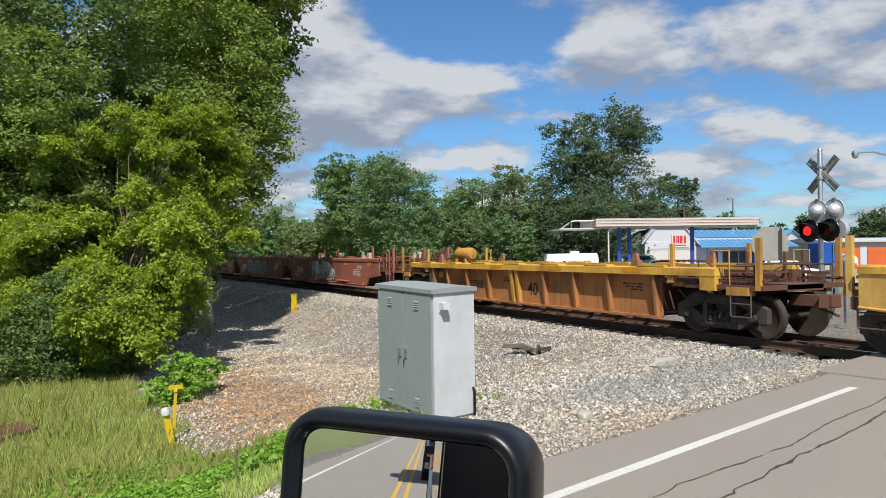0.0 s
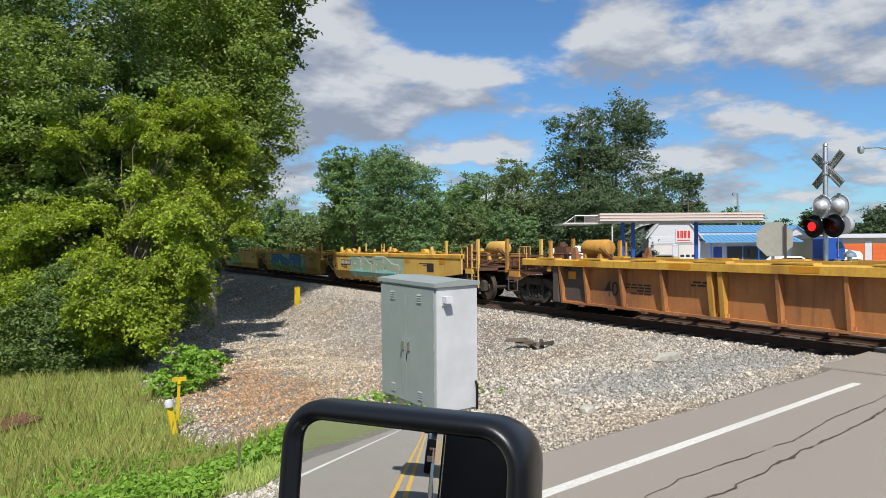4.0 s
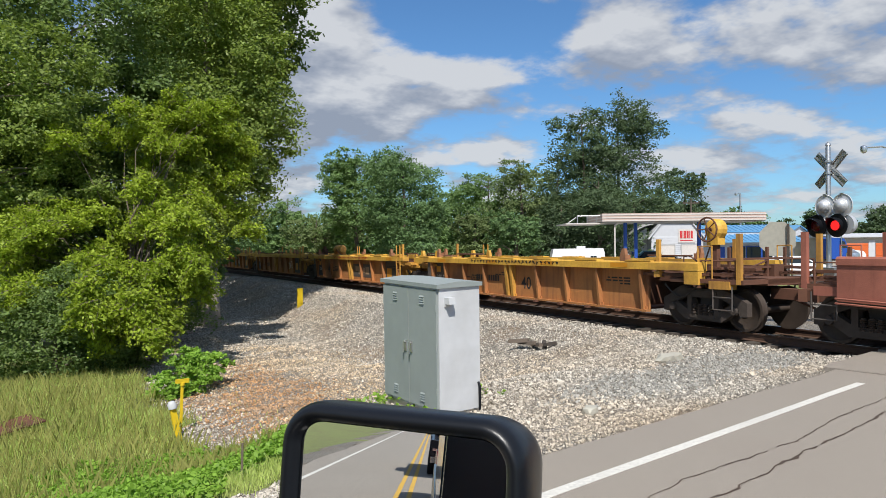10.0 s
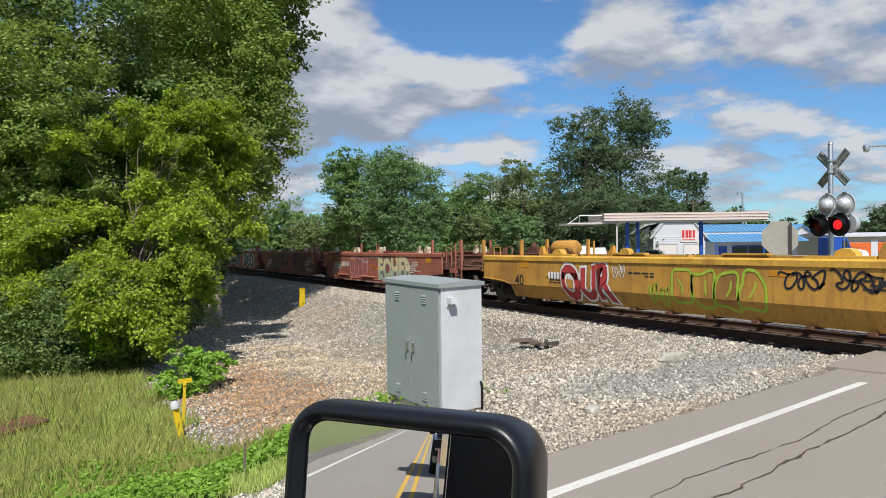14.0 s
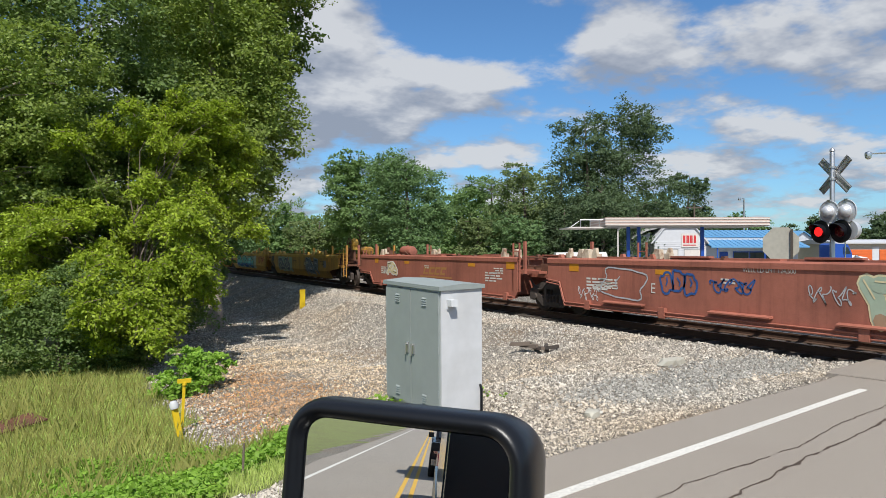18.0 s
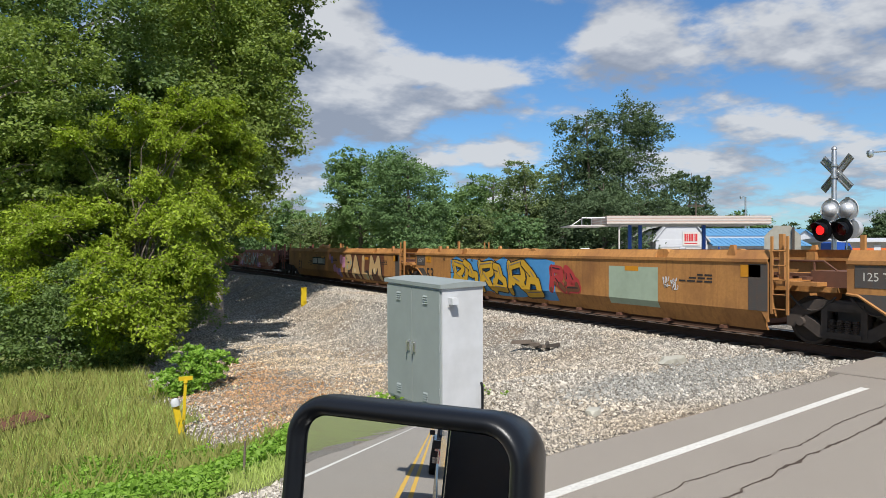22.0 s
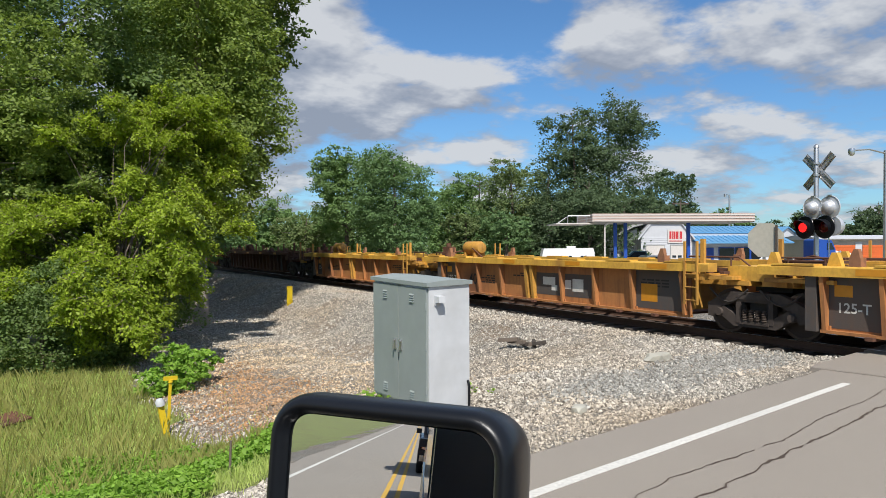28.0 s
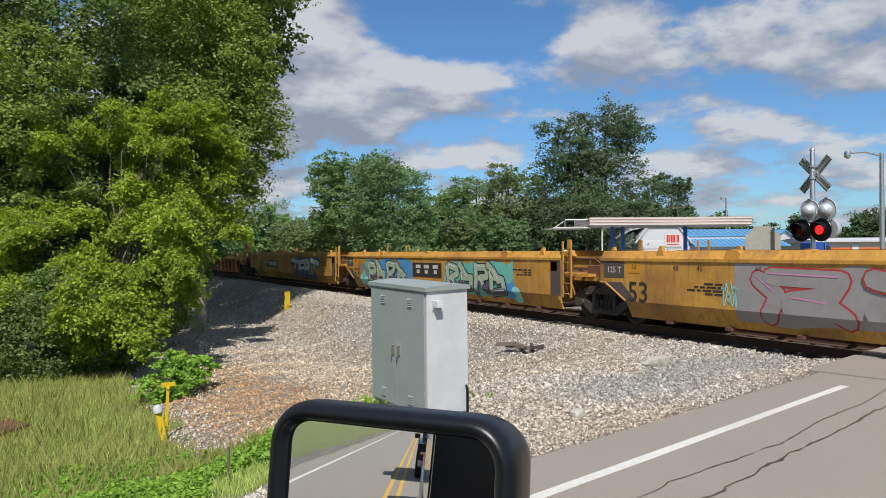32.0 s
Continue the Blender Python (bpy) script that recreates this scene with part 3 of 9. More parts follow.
def make_track():
    for x in (-0.755, 0.755):
        bm = bmnew()
        head = [(-0.036, -0.006), (-0.03, 0.0), (0.03, 0.0), (0.036, -0.006), (0.034, -0.035), (0.009, -0.05), (0.009, -0.15), (0.07, -0.165), (0.07, -0.178),
                (-0.07, -0.178), (-0.07, -0.165), (-0.009, -0.15), (-0.009, -0.05), (-0.034, -0.035)]
        prism(bm, [(x + a, b) for a, b in head], "y", -TRACK_LEN, TRACK_LEN)
        rail = part("rail", bm, M_RAIL)
        tagged(rail, "rusty steel running rail with a worn bright head", "rail", "running rails", kind="structure")
        bm = bmnew()
        box(bm, x - 0.026, x + 0.026, -TRACK_LEN, TRACK_LEN, 0.0, 0.0015)
        part("rail_head", bm, M_TREAD, rail, "polished bright rail head")
    bm = bmnew()
    box(bm, -1.29, 1.29, -0.115, 0.115, -0.36, -0.18)
    tie0 = part("crosstie", bm, M_TIE, bevel=0.012)
    tie0.location = (0, 3.0, 0)
    tagged(tie0, "weathered brown timber crosstie under the rails", "crosstie", "crossties", kind="structure")
    for i in range(1, 110):
        t = new("crosstie", tie0.data)
        t.location = (0.02 * math.sin(i * 1.7), 3.0 + i * 0.53, 0.004 * math.sin(i * 2.3))
        tagged(t, "weathered brown timber crosstie under the rails", "crosstie", "crossties", kind="structure")
    n = 1100
    ys = 3.0 + 110 * 0.53 + np.arange(n) * 0.53
    v = np.array([(x, y, z) for x in (-1.29, 1.29) for y in (-0.115, 0.115) for z in (-0.3, -0.18)])
    f = np.array(((0, 1, 3, 2), (4, 6, 7, 5), (0, 4, 5, 1), (2, 3, 7, 6), (1, 5, 7, 3)))
    V = (v[None] + np.stack([0 * ys, ys, 0 * ys], -1)[:, None]).reshape(-1, 3)
    Fc = (f[None] + 8 * np.arange(n)[:, None, None]).reshape(-1, 4)
    tagged(new("far_crossties", mesh_from("far_crossties", V, Fc, M_TIE)), "weathered timber crossties far along the track", "crosstie", kind="stuff")


def scatter_stones():
    rng = np.random.default_rng(4)
    n = 330000
    x = -1.35 - 12.2 * rng.random(n) ** 0.9
    y = 5.0 + 50 * rng.random(n) ** 1.8
    keep = is_gravel(x, y) & (road_r(x, y) > 0.75 + 0.25 * rng.random(n))
    x, y = x[keep][:200000], y[keep][:200000]
    m = len(x)
    size = 0.011 + 0.018 * rng.random(m) ** 2 + 0.02 * (rng.random(m) > 0.985)
    size *= 1 + 0.35 * smooth01(12, 40, y)
    # finer stones along the road's edge
    size *= np.where(road_r(x, y) < 1.6 + 0.3 * wavy(x, y, 2.6, 1.0), 0.7, 1.0)
    z = height(x, y) + size * 0.35
    base = np.array([(1, 0, 0), (-0.5, 0.87, 0), (-0.5, -0.87, 0), (0, 0, 0.95), (0, 0, -0.95)], float)
    tri = np.array([(0, 1, 3), (1, 2, 3), (2, 0, 3), (1, 0, 4), (2, 1, 4), (0, 2, 4)])
    q = rng.normal(size=(m, 4))
    q /= np.linalg.norm(q, axis=1, keepdims=True)
    a, b, c, d = q.T
    R = np.stack([np.stack([1 - 2 * (c * c + d * d), 2 * (b * c - a * d), 2 * (b * d + a * c)], -1),
                  np.stack([2 * (b * c + a * d), 1 - 2 * (b * b + d * d), 2 * (c * d - a * b)], -1),
                  np.stack([2 * (b * d - a * c), 2 * (c * d + a * b), 1 - 2 * (b * b + c * c)], -1)], 1)
    shape = base[None] * (0.65 + 0.7 * rng.random((m, 5, 1))) * (0.6 + 0.9 * rng.random((m, 1, 3)))
    V = np.einsum("mij,mkj->mki", R, shape) * size[:, None, None] + np.stack([x, y, z], -1)[:, None]
    patch = ((x + 10.5) / 1.4) ** 2 + ((y - 15.0) / 3.7) ** 2 + 0.9 * wavy(x, y, 3.0, 4.0) + 0.5 * rng.normal(size=m) < 1
    warm = ~patch & (((x + 9.2) / 2.3) ** 2 + ((y - 17.5) / 5.5) ** 2 + 0.8 * wavy(x, y, 2.2, 2.8) + 0.6 * rng.normal(size=m) < 1)
    dust = ~patch & ~warm & (((x + 4.4) / 3.6) ** 2 + ((road_r(x, y) - 2.5) / 0.8) ** 2 + 0.7 * wavy(x, y, 2.0, 5.0) + 0.45 * rng.normal(size=m) < 1)
    for mask, mat, words in ((dust, M_STONE_DUST, "stones under dark grey dust near the crossing"), (~patch & ~warm & ~dust, M_STONE, "loose pale grey and tan crushed ballast stones"), (warm, M_STONE_WARM, "warm tan dusty stones on the gravel bank"), (patch, M_STONE_TAN, "clay-stained orange stones on the gravel bank")):
        k = int(mask.sum())
        Fk = tri[None] + 5 * np.arange(k)[:, None, None]
        tagged(new("ballast_stones", mesh_from("ballast_stones", V[mask].reshape(-1, 3), Fk.reshape(-1, 3), mat)), words, "gravel", kind="stuff")


make_ground()
make_road()
make_track()
scatter_stones()

# ---- the train: articulated container well cars ----
SPEED = 23.0
M_RUST_PAINT = material("rusted_ochre_bracket", (0.30, 0.14, 0.07), 0.8, stain=4.0, stain_color=(0.12, 0.05, 0.03), stain_amount=0.7)
M_BRACKET = material("tan_bracket_paint", (0.55, 0.46, 0.34), 0.7, stain_color=(0.17, 0.07, 0.035), stain=4.5, stain_amount=0.95)


def style(side, body, chord, trim, top, low, label):
    return dict(side=side, body=body, chord=chord, trim=trim, top=top, low=low, label=label)


STYLES = {
    "ribbed": style("ribbed", M_OCHRE, M_YELLOW_BRIGHT, M_YELLOW, 1.58, 0.29, "empty weathered ochre container well car with ribbed sides"),
    "ribbed53": style("ribbed", M_OCHRE, M_YELLOW, M_YELLOW, 1.66, 0.27, "long empty weathered ochre well car with closely ribbed sides"),
    "brown53": style("ribbed", M_RUSTY, M_RUSTY, M_RUSTY, 1.6, 0.27, "empty rust-brown container well car with ribbed sides"),
    "smooth": style("bevel", M_YELLOW, M_YELLOW_BRIGHT, M_YELLOW, 1.64, 0.33, "empty yellow container well car with smooth graffiti-painted sides"),
    "smooth_pale": style("bevel", M_LEMON, M_YELLOW_BRIGHT, M_LEMON, 1.64, 0.33, "empty pale yellow container well car with smooth graffiti-painted sides"),
    "smooth53_faded": style("bevel", M_AMBER, M_AMBER, M_AMBER, 1.72, 0.24, "long empty faded amber well car with smooth sides and flared lips"),
    "smooth53": style("bevel", M_YELLOW, M_YELLOW, M_YELLOW, 1.72, 0.24, "long empty yellow well car with smooth sides and flared lips"),
    "red": style("flat", M_RED, M_RED, M_RED, 1.70, 0.40, "empty oxide-red container well car with flat graffiti-marked sides"),
    "maroon": style("bevel", M_PURPLE, M_PURPLE, M_PURPLE, 1.66, 0.33, "empty faded maroon container well car with smooth sides"),
}


def side_ends(kind, h, low, lead_end, rear_end):
    """The side sheet's lower edge over the trucks, front then back, from the end inwards."""
    if lead_end:
        front = [(h + 1.0, 0.88), (h - 0.3, 0.80), (h - 0.68, low)] if kind == "bevel" else [(h + 0.5, 0.90), (h - 0.85, 0.86), (h - 1.25, low)]
    else:
        front = [(h - 0.3, 1.10), (h - 0.52, 1.08), (h - 1.25, low)] if kind == "bevel" else [(h - 0.28, 1.04), (h - 0.92, 0.98), (h - 1.16, low)]
    if rear_end:
        back = [(-h - 0.25, 0.95), (-h + 1.0, 0.82), (-h + 1.42, low)] if kind == "bevel" and h < 8.5 else [(-h + 0.1, 0.92), (-h + 1.3, 0.80), (-h + 1.65, low)]
    else:
        back = [(-h + 1.38, low + 0.2), (-h + 1.39, low + 0.19), (-h + 1.55, low)]
    return front, back


def side_outline(ends, top, low):
    """The side sheet, in length and height, cut away over the trucks."""
    front, back = ends
    return [(front[0][0], top)] + front[:2] + [(front[2][0], low), (back[2][0], low)] + back[1::-1] + [(back[0][0], top)]


def make_truck(parent, y):
    """Three-piece freight truck: bolster, side frames with springs, wheels on two axles."""
    bm = bmnew()
    box(bm, -0.97, 0.97, y - 0.22, y + 0.22, 0.55, 0.95)
    box(bm, -0.5, 0.5, y - 0.45, y + 0.45, 0.951, 1.05)
    truck = part("truck", bm, M_BLACK, parent, "black cast-steel freight truck")
    beams = ([(-1.22, 0.68), (-0.98, 0.80), (-0.6, 0.95), (0.6, 0.95), (0.98, 0.80), (1.22, 0.68), (1.22, 0.38), (1.03, 0.36), (0.96, 0.52), (0.80, 0.62), (0.50, 0.74), (-0.50, 0.74), (-0.80, 0.62), (-0.96, 0.52), (-1.03, 0.36), (-1.22, 0.38)],
             [(-1.0, 0.50), (-0.82, 0.64), (-0.40, 0.40), (0.40, 0.40), (0.82, 0.64), (1.0, 0.50), (0.52, 0.20), (-0.52, 0.20)])
    for s in (-1, 1):
        bm = bmnew()
        for beam in beams:
            prism(bm, [(y + a, b) for a, b in beam], "x", s * 0.98, s * 1.14)
        for a in (-0.46, 0.33):
            box(bm, s * 0.99, s * 1.15, y + a, y + a + 0.13, 0.28, 0.80)
        box(bm, s * 1.10, s * 1.17, y - 0.40, y + 0.40, 0.80, 0.90)
        box(bm, s * 1.10, s * 1.17, y - 0.36, y + 0.36, 0.26, 0.33)
        for a in (-0.89, 0.89):
            tube(bm, (s * 1.10, y + a, 0.485), (s * 1.20, y + a, 0.485), 0.105, 0.085, n=14)
        part("side_frame", bm, M_TRUCK, truck, "dusty cast side frame")
        bm = bmnew()
        for k in range(4):
            yy = y - 0.24 + 0.16 * k
            lathe(bm, [(0.05, 0.33)] + [(0.072 if c % 2 else 0.05, 0.345 + 0.018 * c) for c in range(13)] + [(0.05, 0.58)], (s * 1.13, yy, 0), n=8)
        tagged(part("spring_nest", bm, M_WHEEL, truck, "worn nest of coil springs"), kind="stuff")
    for a in (-0.89, 0.89):
        bm = bmnew()
        for s in (-1, 1):
            lathe(bm, [(0.10, s * 0.66), (0.40, s * 0.70), (0.43, s * 0.69), (0.515, s * 0.69), (0.515, s * 0.715), (0.485, s * 0.735), (0.48, s * 0.825), (0.42, s * 0.825), (0.38, s * 0.79), (0.15, s * 0.77), (0.13, s * 0.80), (0.05, s * 0.80)], (0, y + a, 0.485), "x", 24)
        tube(bm, (-0.72, y + a, 0.485), (0.72, y + a, 0.485), 0.085, n=10)
        part("wheelset", bm, M_WHEEL, truck, "steel wheelset with worn treads", smooth=True)


def make_deck(parent, st, h, end, sign):
    """The platform over a truck at one end; end: whether it is a coupled end."""
    y0 = sign * (h - 2.05)
    y1 = sign * (h + (1.35 if end else -0.16))
    lo, hi = min(y0, y1), max(y0, y1)
    trim = st["trim"]
    bm = bmnew()
    box(bm, -0.62, 0.62, lo, hi, 1.06, 1.22)
    box(bm, -1.2, 1.2, sign * (h - 2.05) - 0.05, sign * (h - 2.05) + 0.05, 0.42, 1.42)
    w = 1.42 if end else 1.1
    box(bm, -w, w, min(sign * (h - 0.75), y1), max(sign * (h - 0.75), y1), 1.10, 1.20)
    for s in (-1, 1):
        box(bm, s * 0.98, s * 1.36, min(sign * (h - 1.9), sign * (h - 0.4)), max(sign * (h - 1.9), sign * (h - 0.4)), 1.22, 1.30)
    deck = part("end_deck", bm, M_RUSTY if end else trim, parent, "rusty deck over the truck")
    bm = bmnew()
    for k in range(3):
        yy = sign * (h - 1.75 + 0.5 * k)
        box(bm, -1.25, 1.25, yy - 0.05, yy + 0.05, 1.34, 1.40)
    box(bm, -1.0, -0.82, min(sign * (h - 1.9), y1), max(sign * (h - 1.9), y1), 1.40, 1.46)
    box(bm, 0.82, 1.0, min(sign * (h - 1.9), y1), max(sign * (h - 1.9), y1), 1.40, 1.46)
    part("walkway", bm, M_RUSTY, parent, "brown grating walkway")
    # container guides and cones at the well's ends
    for s in (-1, 1):
        bm = bmnew()
        yy = sign * (h - 2.35)
        box(bm, s * 1.28, s * 1.46, yy - 0.11, yy + 0.11, st["top"] - 0.02, st["top"] + 0.16)
        prism(bm, [(yy - 0.10, st["top"] + 0.16), (yy + 0.10, st["top"] + 0.16), (yy + 0.02, st["top"] + 0.33), (yy - 0.06, st["top"] + 0.33)], "x", s * 1.36, s * 1.46)
        part("corner_guide", bm, trim if st["side"] == "bevel" else M_RUST_PAINT if st["side"] == "ribbed" else M_BRACKET, parent, "container corner guide")
        if sign > 0 and not end:
            continue
        bm = bmnew()
        yy = sign * (h - 1.15)
        box(bm, s * 1.34, s * 1.42, yy - 0.05, yy + 0.05, 1.2, st["top"] + 0.55)
        box(bm, s * 1.30, s * 1.46, yy - 0.09, yy + 0.09, 1.2, 1.34)
        part("guide_post", bm, trim, parent)
    if end:
        for s in (-1, 1):
            bm = bmnew()
            yy = y1 - sign * 0.12
            box(bm, s * 1.34, s * 1.43, yy - 0.06, yy + 0.06, 1.1, 2.22)
            box(bm, s * 1.22, s * 1.46, yy - sign * 0.5 - 0.28, yy - sign * 0.5 + 0.28, 0.98, 1.16)
            part("end_post", bm, trim, parent)
            bm = bmnew()
            yb = yy - sign * 0.42
            path_bar(bm, [(s * 1.44, yb - 0.26, 1.05), (s * 1.44, yb - 0.26, 0.52), (s * 1.44, yb + 0.26, 0.52), (s * 1.44, yb + 0.26, 1.05)], 0.018)
            path_bar(bm, [(s * 1.44, yb - 0.26, 0.80), (s * 1.44, yb + 0.26, 0.80)], 0.016)
            part("sill_step", bm, M_GREY, parent, "bent bar sill step")
            bm = bmnew()
            yr = y1 - sign * 1.05
            path_bar(bm, [(s * 1.40, yr - 0.2, 1.2), (s * 1.40, yr - 0.2, 1.95), (s * 1.40, yr + 0.2, 1.95), (s * 1.40, yr + 0.2, 1.2)], 0.016)
            part("handrail", bm, trim, parent)
        # open rack of slim rails, brackets and grating slats over the platform
        yr = y1 - sign * 0.75
        bm = bmnew()
        for a in (-0.95, 0.35, 1.0):
            box(bm, a - 0.03, a + 0.03, yr - 0.03, yr + 0.03, 1.2, 1.92)
        for z in (1.42, 1.62):
            box(bm, -1.25, 1.25, yr - 0.035, yr + 0.035, z, z + 0.05)
        tube(bm, (-0.95, yr, 1.25), (0.35, yr, 1.60), 0.022)
        box(bm, 0.45, 0.8, yr - 0.12, yr + 0.16, 1.2, 1.5)
        tagged(part("end_rack", bm, M_RUSTY, parent, "rusty open cross frame on the end platform"), kind="stuff")
        bm = bmnew()
        for k in range(12):
            yy = y1 - sign * (0.12 + 0.13 * k)
            box(bm, -1.36, -0.62, yy - 0.02, yy + 0.02, 1.30, 1.33), box(bm, 0.62, 1.36, yy - 0.02, yy + 0.02, 1.30, 1.33)
        for a in (-1.36, -0.64, 0.62, 1.34):
            box(bm, a, a + 0.025, min(y1, y1 - sign * 1.65), max(y1, y1 - sign * 1.65), 1.27, 1.335)
        tagged(part("grating", bm, M_RUSTY, parent, "brown open grating"), kind="stuff")
        for s in (-1, 1):
            bm = bmnew()
            path_bar(bm, [(s * 1.36, yr - 0.5, 1.2), (s * 1.36, yr - 0.5, 1.62), (s * 1.36, yr + 0.45, 1.62), (s * 1.36, yr + 0.45, 1.2)], 0.02)
            part("hand_rail", bm, M_RUSTY, parent)
        bm = bmnew()
        ye = y1 + sign * 0.65
        box(bm, -0.12, 0.12, min(y1 - sign * 0.3, ye), max(y1 - sign * 0.3, ye), 0.74, 0.98)
        prism(bm, [(-0.2, ye - sign * 0.22), (0.16, ye - sign * 0.22), (0.22, ye), (0.05, ye - sign * 0.06), (-0.1, ye - sign * 0.02)], "z", 0.72, 1.0)
        tube(bm, (0.3, y1, 0.72), (0.12, ye, 0.55), 0.03)
        part("coupler", bm, M_RUSTY, parent, "rusty cast knuckle coupler")


def ladder(parent, st, x, y, z0, z1, wide=0.36):
    bm = bmnew()
    for d in (-wide / 2, wide / 2):
        box(bm, x - 0.02, x + 0.02, y + d - 0.025, y + d + 0.025, z0, z1)
    n = int((z1 - z0) / 0.3)
    for i in range(n):
        tube(bm, (x, y - wide / 2, z0 + 0.1 + 0.3 * i), (x, y + wide / 2, z0 + 0.1 + 0.3 * i), 0.014)
    part("ladder", bm, st["trim"], parent, "steel ladder")


def brake_gear(parent, st, y):
    """The brake reservoir, valve and hand wheel on the deck of the brake end."""
    bm = bmnew()
    lathe(bm, [(0.05, -0.62), (0.20, -0.58), (0.26, -0.45), (0.26, 0.45), (0.20, 0.58), (0.05, 0.62)], (0.15, y, 1.90), "y", 18)
    box(bm, -0.1, 0.4, y - 0.4, y - 0.3, 1.4, 1.72), box(bm, -0.1, 0.4, y + 0.3, y + 0.4, 1.4, 1.72)
    part("air_reservoir", bm, st["trim"], parent, "brake air tank with straps", smooth=True)
    bm = bmnew()
    box(bm, -0.7, -0.35, y + 0.75, y + 1.1, 1.4, 1.75), box(bm, -0.6, -0.4, y + 0.6, y + 1.2, 1.75, 1.95)
    tube(bm, (-0.5, y + 0.9, 1.95), (-0.5, y + 0.9, 2.1), 0.1)
    path_bar(bm, [(0.2, y + 0.2, 1.8), (-0.2, y + 0.7, 1.75), (-0.9, y + 0.9, 1.5)], 0.025)
    path_bar(bm, [(-0.3, y - 0.6, 1.9), (-0.1, y - 0.9, 1.6), (-0.1, y - 1.3, 1.4)], 0.025)
    tagged(part("brake_valve", bm, M_RUSTY, parent, "rusty brake valve and pipes"), kind="stuff")


def rigging(parent, st, y):
    """Low brake levers, plates and container brackets over an inner joint."""
    bm = bmnew()
    for a, b, c, d, z in ((-0.95, -0.55, -0.5, 0.9, 1.62), (0.3, 0.75, -0.9, 0.6, 1.66), (-0.4, 0.1, 0.2, 1.5, 1.58)):
        box(bm, a, b, y + c, y + d, z, z + 0.05)
        box(bm, (a + b) / 2 - 0.04, (a + b) / 2 + 0.04, y + c + 0.1, y + c + 0.2, 1.3, z), box(bm, (a + b) / 2 - 0.04, (a + b) / 2 + 0.04, y + d - 0.2, y + d - 0.1, 1.3, z)
    path_bar(bm, [(-0.75, y - 0.9, 1.45), (-0.75, y + 0.2, 1.76), (-0.3, y + 1.6, 1.5)], 0.025)
    tagged(part("brake_rigging", bm, M_RUSTY, parent, "rusty brake levers and plates"), kind="stuff")
    for s in (-1, 1):
        for yy in (y - 0.55, y + 0.75):
            bm = bmnew()
            prism(bm, [(yy - 0.17, 1.5), (yy + 0.17, 1.5), (yy + 0.10, 1.72), (yy + 0.05, 1.84), (yy - 0.05, 1.84), (yy - 0.10, 1.72)], "x", s * 1.16, s * 1.28)
            box(bm, s * 1.10, s * 1.32, yy - 0.2, yy + 0.2, 1.44, 1.52)
            part("guide_bracket", bm, st["chord"] if st["side"] != "flat" else M_RED, parent, "gusseted container guide bracket", bevel=0.01)


def hand_brake(parent, st, y):
    """A spoked wheel on its gear case, on a pedestal of the end platform."""
    bm = bmnew()
    n, z = 20, 2.34
    path_bar(bm, [(-1.12, y + 0.28 * math.cos(2 * math.pi * i / n), z + 0.28 * math.sin(2 * math.pi * i / n)) for i in range(n + 1)], 0.021)
    for i in range(5):
        a = 2 * math.pi * i / 5
        tube(bm, (-1.10, y, z), (-1.12, y + 0.28 * math.cos(a), z + 0.28 * math.sin(a)), 0.015)
    tube(bm, (-1.14, y, z), (-0.98, y, z), 0.045, n=10)
    part("hand_wheel", bm, M_RUSTY, parent, "rusty spoked hand wheel")
    bm = bmnew()
    lathe(bm, [(0.06, -0.99), (0.20, -0.97), (0.25, -0.90), (0.25, -0.72), (0.18, -0.66)], (0, y, z), "x", 16)
    box(bm, -0.95, -0.7, y - 0.16, y + 0.16, z - 0.36, z)
    part("gear_case", bm, st["chord"], parent, "brake gear case", bevel=0.015)
    bm = bmnew()
    box(bm, -0.90, -0.78, y - 0.09, y + 0.09, 1.2, z - 0.34)
    path_bar(bm, [(-0.84, y + 0.12, z - 0.3), (-0.84, y + 0.3, 1.6), (-0.84, y + 0.36, 1.2)], 0.018)
    part("brake_pedestal", bm, M_RUSTY, parent, "rusty brake pedestal")


